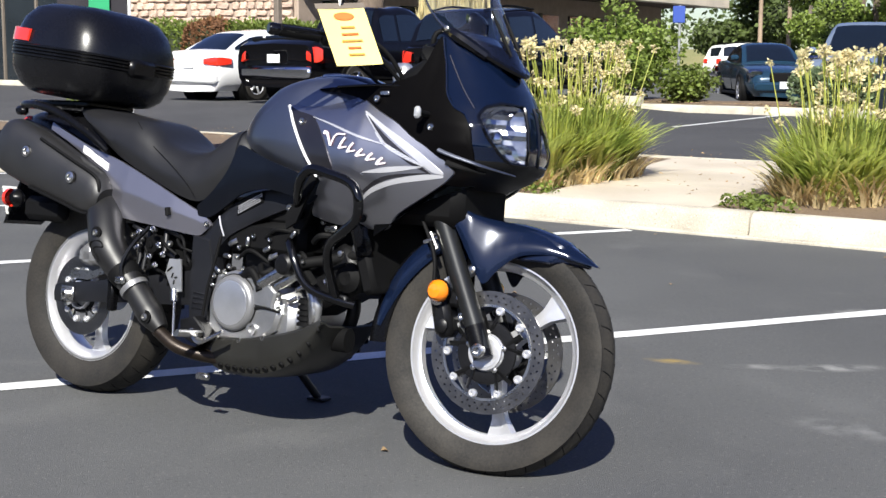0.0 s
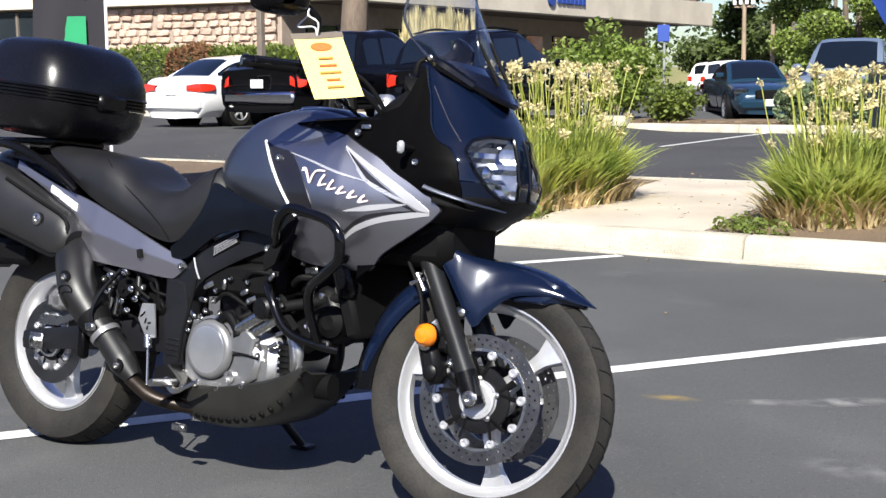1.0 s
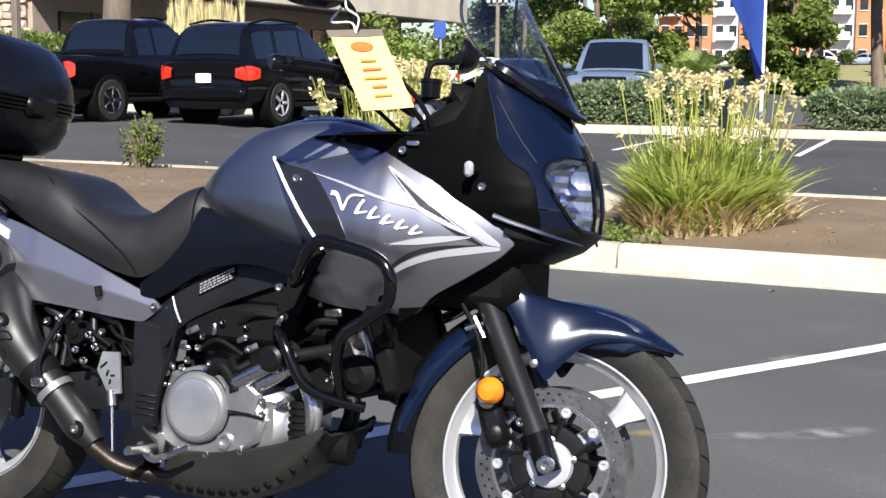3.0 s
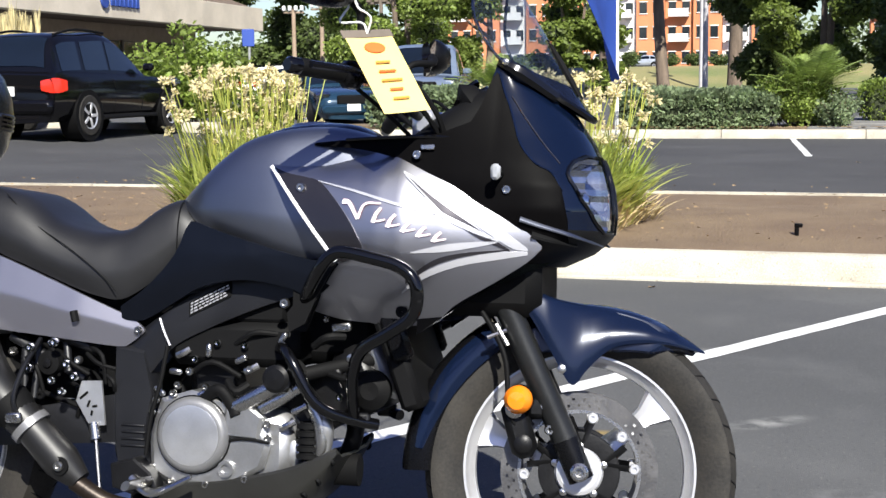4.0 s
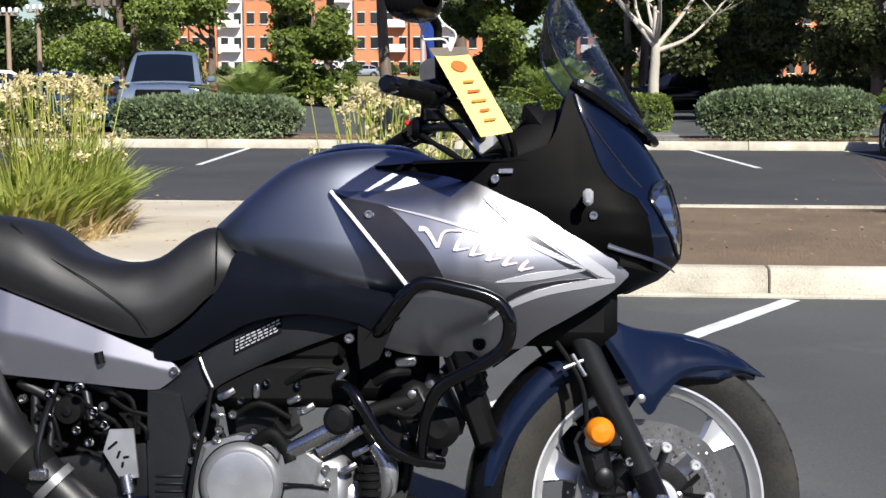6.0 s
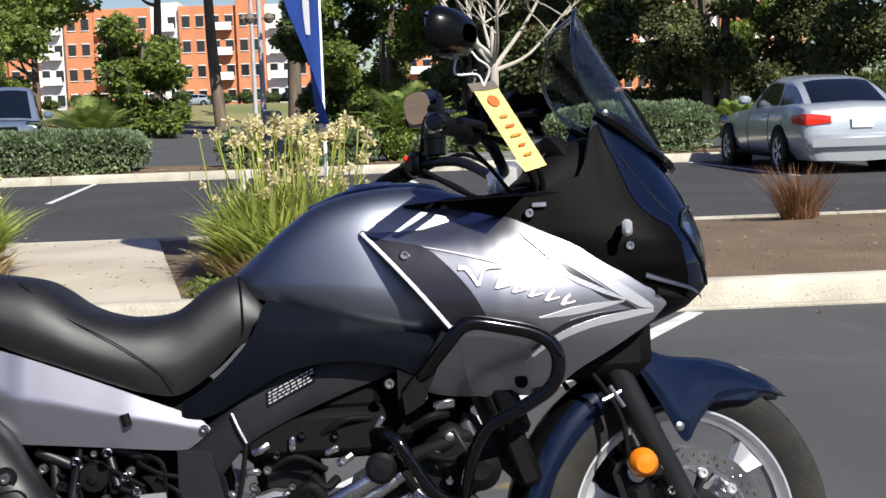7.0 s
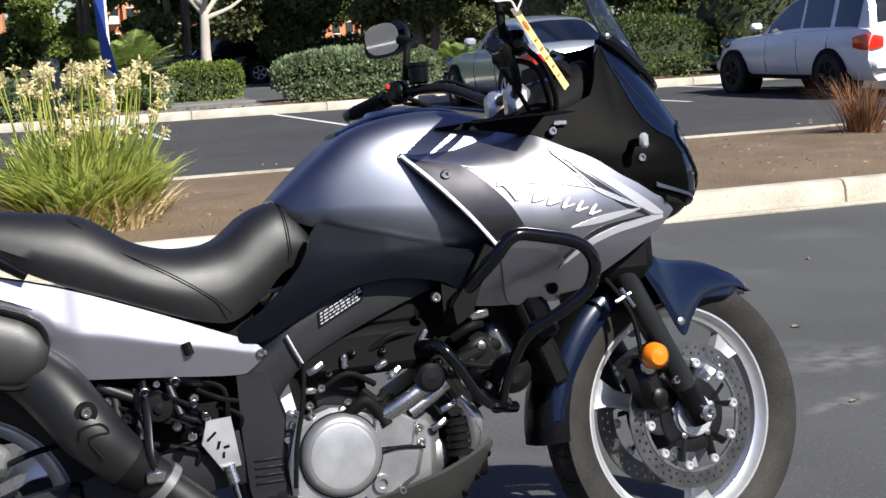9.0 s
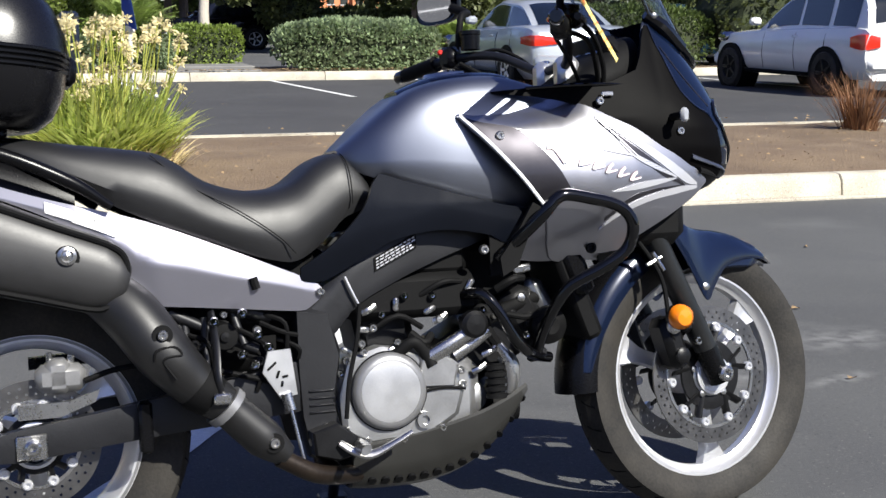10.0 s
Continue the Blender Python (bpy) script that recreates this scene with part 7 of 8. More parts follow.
skirt = fender_side()
skirt = Shape().add(skirt.v, [q[::-1] for q in skirt.f])
navy_side = [[(FRONT.x + r * math.cos(a), y, FRONT.z + r * math.sin(a)) for r, y in ((0.300 + 0.030 * u ** 3, -0.0620), (0.318 + 0.016 * u ** 3, -0.0635), (0.340, -0.0620), (0.354, -0.050))] for u, a in zip(np.linspace(0, 1, 16), np.radians(np.linspace(120, 174, 16)))]
part("rear_side_panel", steered(loft(navy_side, False)), NAVY_PAINT, front_fender, "dark navy panel on the fender's rear section")
part("fork_flap", steered(skirt), NAVY_PAINT, front_fender, "dark navy fender side with a pointed flap")
part("fork_flap", steered(skirt.mirrored()), NAVY_PAINT, front_fender)
for sg in (-1, 1):
    part("fender_bolt", lathe([(0.009, 0), (0.009, 0.004), (0.005, 0.006), (0.0005, 0.006)], 14, STEER @ Matrix.Translation((1.500, sg * 0.128, 0.530)) @ (TO_Y if sg < 0 else TO_Y.inverted())), STEEL, front_fender)

# ---- handlebar, controls, mirrors (turned with the fork) ----
bar = part("handlebar", tube([(1.034, -0.40, 1.124), (1.085, -0.30, 1.124), (1.145, -0.20, 1.115), (1.19, -0.10, 1.065), (1.20, 0.0, 1.060), (1.20, 0.10, 1.065), (1.135, 0.20, 1.112), (1.05, 0.30, 1.115), (0.974, 0.44, 1.088)], 0.0112, 12, 5), FRAME_BLACK, bike, "black handlebar")
for ends, nm in (((Vector((1.030, -0.408, 1.124)), Vector((1.088, -0.296, 1.124))), "right"), ((Vector((0.970, 0.448, 1.087)), Vector((1.036, 0.322, 1.113))), "left")):
    a, b = ends
    d = (b - a).normalized()
    grip = part("grip", tube([a + d * 0.012, a + d * 0.018, a + d * 0.115, a + d * 0.125], [0.016, 0.0175, 0.0175, 0.020], 16, 1), MATTE_BLACK, bar, "black rubber grip")
    part("bar_end", tube([a - d * 0.018, a - d * 0.012, a + d * 0.012], [0.012, 0.0165, 0.0165], 16, 1), GLOSS_BLACK, bar)
    sw = b + d * 0.03
    part("switch_box", rbox(0.05, 0.045, 0.055, 0.012, (0, 0, 0), Matrix.Translation(sw) @ Matrix.Rotation(math.atan2(d.y, d.x), 4, "Z")), BLACK_PLASTIC, bar)
    part("switch", rbox(0.014, 0.014, 0.012, 0.003, (sw.x - 0.024, sw.y, sw.z + 0.014)), RED_LENS, bar, "small red switch")
    fwd = Vector((d.y, -d.x, 0)) if nm == "left" else Vector((-d.y, d.x, 0))
    fwd = fwd if fwd.x > 0 else -fwd
    lever = tube([sw + fwd * 0.03, sw + fwd * 0.05 - d * 0.06, sw + fwd * 0.042 - d * 0.15], [0.009, 0.007, 0.008], 8, 4)
    part("lever", lever, BLACK_PLASTIC, bar, "black control lever")
    part("fluid_cup", lathe([(0.024, 0), (0.025, 0.035), (0.027, 0.037), (0.027, 0.046), (0.0005, 0.048)], 18, Matrix.Translation(sw + fwd * 0.012 + d * 0.062 + Vector((0, 0, 0.004)))), BLACK_PLASTIC, bar)
    stem0 = sw + d * 0.03 + Vector((0, 0, 0.02))
    if nm == "right":
        stem = [stem0, stem0 + Vector((-0.004, 0.0, 0.09)), Vector((1.108, -0.255, 1.262)), Vector((1.085, -0.30, 1.288))]
        mc, ry = Vector((1.060, -0.345, 1.294)), -32
    else:
        stem = [stem0, stem0 + Vector((0.012, 0.0, 0.075)), Vector((1.115, 0.33, 1.235)), Vector((1.10, 0.40, 1.258))]
        mc, ry = Vector((1.078, 0.455, 1.268)), 24
    m_ob = part("mirror_stem", tube(stem, [0.009, 0.008, 0.009, 0.013], 10, 5), MATTE_BLACK, bike, "black curved mirror stem")
    rows = []
    for i in range(12):
        u = i / 11
        k = math.sin(math.pi * (0.04 + 0.46 * u)) ** 0.5
        ring = []
        for q in range(28):
            a2 = 2 * math.pi * q / 28
            ring.append((0.050 * (1 - u), 0.083 * k * math.copysign(abs(math.cos(a2)) ** 0.72, math.cos(a2)) * (1 if math.cos(a2) > 0 else 0.9), 0.045 * k * math.copysign(abs(math.sin(a2)) ** 0.70, math.sin(a2))))
        rows.append(ring)
    mm = Matrix.Translation(mc) @ Matrix.Rotation(radians(ry), 4, "Z") @ Matrix.Rotation(radians(8), 4, "Y")
    hs = part("mirror_housing", ring_loft(rows, False).moved(mm), BLACK_PLASTIC, m_ob)
    glass_ring = [(0.000 - 0.30 * (p[2] * 0.80), p[1] * 0.82, p[2] * 0.80) for p in rows[-1]]
    part("mirror_back", Shape().add([(0.004, p[1], p[2]) for p in rows[-1]], [tuple(range(28))]).moved(mm), GLOSS_BLACK, m_ob)
    part("mirror_glass", Shape().add([(q[0] - 0.008, q[1], q[2]) for q in glass_ring], [tuple(range(28))]).moved(mm), MIRROR, m_ob, "mirror glass")
for sg in (-1, 1):
    part("bar_clamp", rbox(0.055, 0.05, 0.075, 0.014, (1.205, sg * 0.06, 1.045)), FACE_GREY, bar, "polished bar clamp")
    part("riser_bolt", lathe([(0.012, 0), (0.012, 0.014), (0.008, 0.018), (0.0005, 0.018)], 12, Matrix.Translation((1.205, sg * 0.055, 1.066))), CHROME, bar)
part("ignition", lathe([(0.026, 0), (0.026, 0.03), (0.02, 0.036), (0.0005, 0.036)], 18, Matrix.Translation((1.225, 0, 0.965))), CHROME, bar)
for k, line in enumerate((
    [(1.11, -0.25, 1.118), (1.19, -0.21, 1.10), (1.245, -0.14, 1.03), (1.26, -0.09, 0.95)],
    [(1.10, -0.24, 1.105), (1.16, -0.19, 1.05), (1.21, -0.13, 0.99), (1.23, -0.08, 0.93)],
    [(1.14, -0.25, 1.15), (1.215, -0.19, 1.11), (1.255, -0.15, 1.05), (1.265, -0.12, 0.99)],
    [(1.07, 0.27, 1.105), (1.15, 0.22, 1.13), (1.22, 0.15, 1.07), (1.25, 0.08, 0.97)],
    [(1.06, 0.25, 1.10), (1.13, 0.19, 1.05), (1.20, 0.11, 1.0), (1.23, 0.06, 0.94)],
    [(1.05, 0.26, 1.09), (1.11, 0.22, 1.07), (1.17, 0.15, 1.02), (1.20, 0.1, 0.97)],
)):
    part("cable", tube(line, 0.0045 if k % 2 else 0.006, 8, 6), MATTE_BLACK, bar)
gauge = part("instrument_panel", rbox(0.05, 0.22, 0.11, 0.03, (0, 0, 0), Matrix.Translation((1.315, 0, 1.085)) @ Matrix.Rotation(radians(-38), 4, "Y")), MATTE_BLACK, bike, "black instrument panel")
for sg in (-1, 1):
    part("gauge_face", lathe([(0.042, 0), (0.044, 0.006), (0.038, 0.007), (0.0005, 0.005)], 24, Matrix.Translation((1.292, sg * 0.052, 1.103)) @ Matrix.Rotation(radians(-52), 4, "Y")), GLOSS_BLACK, gauge)
part("cowl_edge", tube([(1.06, -0.162, 1.003), (1.20, -0.175, 1.008), (1.335, -0.172, 1.006)], 0.004, 6, 5), GLOSS_BLACK, bike)

# small fittings on the upper side cover
part("marker_lamp", rbox(0.020, 0.016, 0.032, 0.006, (1.398, -0.252, 0.932)), LENS_GREY, bike, "small clear marker lamp")
part("lamp_stalk", tube([(1.396, -0.19, 0.930), (1.397, -0.246, 0.932)], 0.009, 8, 1), MATTE_BLACK, bike.children[-1])
part("cover_bolt", bolt((1.222, -0.192, 0.970), 0.010, 0.007), STEEL, bike)
part("cover_bolt", bolt((1.412, -0.205, 0.899), 0.010, 0.007), STEEL, bike)
part("cover_badge", rbox(0.030, 0.004, 0.011, 0.002, (1.243, -0.190, 0.986)), STEEL, bike, "small worn silver badge")

# yellow price card on the mirror stem
CARD_O, CARD_U, CARD_V = Vector((1.109, -0.335, 1.187)), Vector((0.062, 0.117, 0.022)), Vector((0.085, -0.006, -0.150))
cu, cv = CARD_U.normalized(), CARD_V.normalized()
cn = cu.cross(cv).normalized()
card = thing("price_card", BIKE, "yellow cardboard price card hanging from the mirror", "price tag")


def on_card(u0, u1, v0, v1, off, thick=0.0006):
    s = Shape()
    base = [CARD_O + CARD_U * u + CARD_V * v for u, v in ((u0, v0), (u1, v0), (u1, v1), (u0, v1))]
    vs = [p + cn * (off + thick) for p in base] + [p + cn * (off - thick) for p in base]
    return s.add(vs, [(0, 1, 2, 3), (7, 6, 5, 4), (0, 4, 5, 1), (1, 5, 6, 2), (2, 6, 7, 3), (3, 7, 4, 0)])


sheet = Shape()
nu, nv = 6, 12
for j in range(nv + 1):
    for i in range(nu + 1):
        sheet.v.append(tuple(CARD_O + CARD_U * (i / nu) + CARD_V * (j / nv) + cn * 0.002 * math.sin(math.pi * i / nu)))
sheet.f = [(j * 7 + i, j * 7 + i + 1, (j + 1) * 7 + i + 1, (j + 1) * 7 + i) for j in range(nv) for i in range(nu)]
part("card", sheet, TAG_YELLOW, card)
sleeve = part("sleeve_top", on_card(-0.03, 1.03, -0.10, 0.0, 0.001, 0.001), LAMP_BROWN, card, "grey plastic sleeve edge")
for side_off in (0.0045, -0.0025):
    disc = Shape().add([CARD_O + CARD_U * (0.5 + 0.22 * math.cos(a)) + CARD_V * (0.14 + 0.07 * math.sin(a)) + cn * (side_off + (0 if side_off > 0 else 0.0015)) for a in np.linspace(0, 2 * math.pi, 21)[:-1]], [tuple(range(20))])
    part("printed_spot", disc, TAG_ORANGE, card, "orange printed spot")
    for k, (v, wd) in enumerate(((0.34, 0.30), (0.46, 0.36), (0.58, 0.44), (0.70, 0.28), (0.82, 0.34))):
        part("printed_line", on_card(0.5 - wd / 2, 0.5 + wd / 2, v - 0.014, v + 0.014, side_off, 0.0004), TAG_ORANGE if k % 2 else TAG_INK, card)
tie_top = Vector((1.108, -0.270, 1.262))
hole_p = CARD_O + CARD_U * 0.5 - CARD_V * 0.05
part("tie", tube([hole_p, hole_p + Vector((0.01, -0.012, 0.03)), tie_top + Vector((0.016, -0.03, -0.01)), tie_top + Vector((0.0, -0.01, 0.012)), tie_top + Vector((-0.018, 0.01, 0.0)), tie_top + Vector((-0.025, -0.02, -0.035)), hole_p + Vector((-0.012, 0.0, 0.022)), hole_p], 0.0024, 6, 5), WHITE_PLASTIC, card, "white cable tie")

# ---- engine ----
eng = part("crankcase", rbox(0.34, 0.34, 0.20, 0.03, (0.76, 0, 0.335)).join(rbox(0.16, 0.30, 0.14, 0.03, (0.63, 0, 0.34))), CASE_GREY, bike, "grey cast crankcase")
eng.location, eng.scale = (0.012, 0, -0.008), (1, 0.74, 1)
part("clutch_face", lathe([(0.066, 0.0), (0.065, 0.0012), (0.061, 0.002), (0.0005, 0.003)], 44, Matrix.Translation((0.711, -0.2225, 0.375)) @ TO_Y), FACE_GREY, eng, "bright brushed clutch cover face")
part("clutch_cover", lathe([(0.083, 0.0), (0.083, 0.036), (0.080, 0.046), (0.074, 0.053), (0.068, 0.0555), (0.0005, 0.0555)], 48, Matrix.Translation((0.711, -0.168, 0.375)) @ TO_Y), RING_GREY, eng, "round clutch cover with a dull rim")
part("clutch_cover_rim", lathe([(0.082, 0.0), (0.086, 0.0), (0.086, 0.006), (0.082, 0.006)], 44, Matrix.Translation((0.711, -0.194, 0.375)) @ TO_Y, True), CASE_DARK, eng)
part("side_case", prism([(0.61, 0.29), (0.66, 0.262), (0.80, 0.268), (0.87, 0.31), (0.885, 0.36), (0.86, 0.42), (0.80, 0.455), (0.70, 0.47), (0.63, 0.45), (0.605, 0.37)], -0.196, -0.12, 0.012), CASE_GREY, eng, "grey side case")
part("side_case_step", prism([(0.775, 0.375), (0.86, 0.37), (0.872, 0.42), (0.83, 0.452), (0.785, 0.445)], -0.206, -0.18, 0.008), CASE_GREY, eng)
part("gasket_line", tube([(0.785, -0.20, 0.366), (0.83, -0.20, 0.372), (0.885, -0.198, 0.366)], 0.004, 6, 4), MATTE_BLACK, eng)
part("pump_cover", lathe([(0.033, 0), (0.033, 0.016), (0.026, 0.022), (0.0005, 0.024)], 26, Matrix.Translation((0.916, -0.128, 0.338)) @ TO_Y), CASE_GREY, eng, "round pump cover")
part("pump_body", tube([(0.916, -0.05, 0.338), (0.916, -0.130, 0.338)], 0.036, 20, 1).join(rbox(0.10, 0.12, 0.07, 0.015, (0.875, -0.07, 0.345))), CASE_GREY, eng)
part("drain_boss", lathe([(0.018, 0), (0.018, 0.012), (0.010, 0.012), (0.009, 0.003), (0.0005, 0.003)], 20, Matrix.Translation((0.788, -0.196, 0.306)) @ TO_Y), CASE_GREY, eng)
part("oil_filter", tube([(0.985, -0.03, 0.30), (1.05, -0.03, 0.30)], 0.036, 20, 1), MATTE_BLACK, eng)
for c0, c1, nm in ((Vector((0.87, 0, 0.40)), Vector((1.06, 0, 0.50)), "front"), (Vector((0.74, 0, 0.44)), Vector((0.70, 0, 0.64)), "rear")):
    d = (c1 - c0).normalized()
    m = Matrix.Translation(c0.lerp(c1, 0.45)) @ d.to_track_quat("Z", "X").to_matrix().to_4x4()
    cyl = part("cylinder", rbox(0.13, 0.21, (c1 - c0).length * 0.9, 0.02, (0, 0, 0), m), CASE_DARK, eng, "dark cast cylinder")
    m2 = Matrix.Translation(c1) @ d.to_track_quat("Z", "X").to_matrix().to_4x4()
    part("cylinder_head", rbox(0.15, 0.24, 0.085, 0.018, (0, 0, 0), m2), CASE_DARK, cyl)
    part("head_cover", rbox(0.14, 0.22, 0.04, 0.016, (0, 0, 0.058), m2), CASE_GREY, cyl)
    for sg in (-1, 1):
        for q in (-0.05, 0.0, 0.05):
            part("head_bolt", lathe([(0.009, 0), (0.009, 0.008), (0.004, 0.010), (0.0005, 0.010)], 10, m2 @ Matrix.Translation((q, sg * 0.12, 0.01)) @ (TO_Y if sg < 0 else TO_Y.inverted())), STEEL, cyl)
part("coolant_pipe", tube([(0.80, -0.195, 0.436), (0.85, -0.205, 0.462), (0.905, -0.205, 0.492)], 0.017, 14, 4), STEEL, eng, "bright coolant pipe")
part("coolant_pipe", tube([(0.862, -0.19, 0.437), (0.90, -0.19, 0.458), (0.945, -0.185, 0.486)], 0.014, 14, 4), STEEL, eng)
part("coolant_hose", tube([(0.905, -0.200, 0.492), (0.95, -0.175, 0.512), (1.02, -0.12, 0.53), (1.10, -0.09, 0.55)], 0.016, 12, 5), MATTE_BLACK, eng)
part("coolant_hose", tube([(0.73, -0.19, 0.45), (0.77, -0.205, 0.475), (0.80, -0.20, 0.44), (0.81, -0.205, 0.42)], 0.013, 12, 5), MATTE_BLACK, eng)
part("hose_clip", tube([(0.900, -0.205, 0.490), (0.912, -0.205, 0.495)], 0.0215, 14, 1), STEEL, eng)
part("horn", lathe([(0.0005, 0.02), (0.02, 0.022), (0.042, 0.006), (0.044, -0.01), (0.03, -0.03)], 24, Matrix.Translation((1.10, -0.155, 0.485)) @ TO_Y), MATTE_BLACK, eng)
part("thermostat", lathe([(0.03, 0), (0.03, 0.03), (0.022, 0.038), (0.0005, 0.04)], 20, Matrix.Translation((0.905, -0.20, 0.505)) @ TO_Y), CASE_DARK, eng)
part("header_pipe", tube([(1.03, 0.02, 0.45), (1.035, 0.02, 0.36), (0.985, 0.02, 0.27), (0.90, 0.0, 0.22), (0.74, -0.04, 0.195)], 0.020, 14, 6), CASE_DARK, bike, "dark exhaust header pipe")
part("header_pipe", tube([(0.74, -0.06, 0.19), (0.64, -0.13, 0.195), (0.55, -0.185, 0.215), (0.47, -0.20, 0.26)], 0.020, 14, 6), EXHAUST, bike, "heat-stained exhaust pipe")
part("header_pipe", tube([(0.66, 0.0, 0.62), (0.58, -0.02, 0.56), (0.56, -0.05, 0.40), (0.58, -0.10, 0.24), (0.60, -0.15, 0.20)], 0.021, 12, 5), EXHAUST, bike)
fins = Shape()
for k in range(5):
    fins.join(lathe([(0.026, 0), (0.026, 0.009), (0.020, 0.010), (0.020, 0.014)], 16, Matrix.Translation((0.965, -0.17, 0.335 + 0.016 * k))))
part("ribbed_boot", fins, MATTE_BLACK, eng, "ribbed black rubber boot")
part("silencer_joint", tube([(0.985, -0.17, 0.43), (1.0, -0.17, 0.40), (0.995, -0.165, 0.345)], [0.018, 0.022, 0.02], 12, 4), CASE_GREY, eng)
rng = random.Random(7)
for k in range(34):
    x, z = rng.uniform(0.63, 1.08), rng.uniform(0.46, 0.66)
    if z > 0.42 + (x - 0.5) * 0.55:
        continue
    y = -0.125 - rng.uniform(0, 0.05)
    if k % 3 == 0:
        e = (x + rng.uniform(0.04, 0.12), y + rng.uniform(-0.02, 0.02), z + rng.uniform(-0.05, 0.07))
        part("hose", tube([(x, y, z), ((x + e[0]) / 2, y - 0.02, (z + e[2]) / 2 + rng.uniform(-0.02, 0.03)), e], rng.uniform(0.006, 0.013), 8, 4), MATTE_BLACK, eng)
    elif k % 3 == 1:
        part("bracket", rbox(rng.uniform(0.02, 0.05), 0.02, rng.uniform(0.012, 0.03), 0.004, (0, 0, 0), Matrix.Translation((x, y, z)) @ Matrix.Rotation(rng.uniform(-0.7, 0.7), 4, "Y")), (STEEL, CASE_DARK, CASE_DARK)[k % 9 // 3], eng)
    else:
        part("fitting_bolt", bolt((x, y - 0.02, z), rng.uniform(0.006, 0.010), 0.009), STEEL, eng)
for x, z in ((0.620, 0.447), (0.66, 0.462), (0.735, 0.478), (0.79, 0.462), (0.845, 0.44), (0.878, 0.405), (0.88, 0.375), (0.83, 0.285), (0.74, 0.268), (0.66, 0.272), (0.615, 0.30)):
    part("case_bolt", bolt((x, -0.192, z), 0.0085, 0.010), STEEL, eng)
part("air_duct", rbox(0.42, 0.10, 0.16, 0.03, (0.90, 0, 0.60)), MATTE_BLACK, bike)
part("wiring_tray", rbox(0.34, 0.14, 0.16, 0.03, (0.36, 0, 0.50)), MATTE_BLACK, bike)
part("breather_box", rbox(0.16, 0.24, 0.14, 0.03, (0.86, 0, 0.66)), MATTE_BLACK, bike)
part("radiator", rbox(0.05, 0.30, 0.22, 0.012, (0, 0, 0), Matrix.Translation((1.175, 0, 0.545)) @ Matrix.Rotation(radians(-20), 4, "Y")), MATTE_BLACK, bike, "black radiator")
radiator = bike.children[-1]
for sg in (-1, 1):
    part("radiator_tank", rbox(0.05, 0.022, 0.13, 0.010, (0, 0, 0), Matrix.Translation((1.170, sg * 0.150, 0.605)) @ Matrix.Rotation(radians(-20), 4, "Y")), BLACK_PLASTIC, radiator)

# bright fittings scattered over the dark engine bay
for k, (x, z) in enumerate(((0.625, 0.465), (0.665, 0.447), (0.721, 0.460), (0.765, 0.472), (0.738, 0.558), (0.706, 0.538), (0.678, 0.550), (0.821, 0.570), (0.907, 0.589), (0.935, 0.532), (0.947, 0.439), (1.037, 0.469), (0.813, 0.541), (0.758, 0.574), (0.837, 0.521), (0.874, 0.482), (0.662, 0.509), (0.609, 0.419), (0.922, 0.404), (0.846, 0.423))):
    if k % 4 == 0:
        part("polished_clip", rbox(0.030, 0.014, 0.013, 0.004, (0, 0, 0), Matrix.Translation((x, -0.186, z)) @ Matrix.Rotation(radians(35 - 31 * (k % 5)), 4, "Y")), STEEL, eng, "polished clip")
    elif k % 4 == 2:
        part("hose_clamp", tube([(x - 0.014, -0.18, z - 0.006), (x, -0.186, z), (x + 0.014, -0.18, z + 0.008)], 0.0075, 8, 3), STEEL, eng)
    else:
        part("fitting_bolt", bolt((x, -0.182, z), 0.0085, 0.010), CHROME, eng)
part("coolant_elbow", tube([(0.972, -0.175, 0.452), (0.990, -0.180, 0.42), (0.998, -0.180, 0.37), (0.992, -0.175, 0.345)], [0.012, 0.014, 0.014, 0.011], 10, 4), STEEL, eng, "bright curved elbow pipe")
part("inner_cover", rbox(0.30, 0.26, 0.10, 0.02, (0.80, 0, 0.565)), MATTE_BLACK, bike)

# frame details: label, vertical bright guard, pivot screws
part("warning_label", strip([(0.705, 0.652), (0.80, 0.700)], [(0.705, 0.622), (0.80, 0.668)], lambda x, z: 0.1430, 6, 2, 0.002, False), MATTE_BLACK, bike, "dark warning label with tiny print")
lab = bike.children[-1]
rng = random.Random(13)
for r in range(4):
    x0 = 0.709
    while x0 < 0.792:
        w = min(rng.uniform(0.004, 0.010), 0.797 - x0)
        z0 = 0.6262 + (x0 - 0.705) * 0.49 + r * 0.0066
        part("print_bar", strip([(x0, z0 + 0.0032), (x0 + w, z0 + 0.0032 + w * 0.49)], [(x0, z0), (x0 + w, z0 + w * 0.49)], lambda x, z: 0.1448, 2, 1, 0.001, False), DECAL_SILVER, lab)
        x0 += w + 0.0030
part("frame_guard", tube([(0.638, -0.146, 0.616), (0.650, -0.149, 0.587), (0.664, -0.148, 0.558)], 0.0027, 8, 4), DECAL_SILVER, bike, "bright edge strip on the frame")
part("clutch_cable", tube([(0.664, -0.160, 0.558), (0.652, -0.166, 0.48), (0.632, -0.168, 0.40), (0.622, -0.168, 0.32)], 0.005, 8, 5), MATTE_BLACK, bike)
for p in ((0.585, -0.146, 0.30), (0.555, -0.146, 0.275), (0.60, -0.146, 0.255)):
    part("plate_bolt", bolt(p, 0.011, 0.010), STEEL, bike)
for k in range(4):
    part("pivot_rib", rbox(0.056, 0.008, 0.005, 0.002, (0.578, -0.141, 0.335 + 0.015 * k)), FRAME_BLACK, bike)

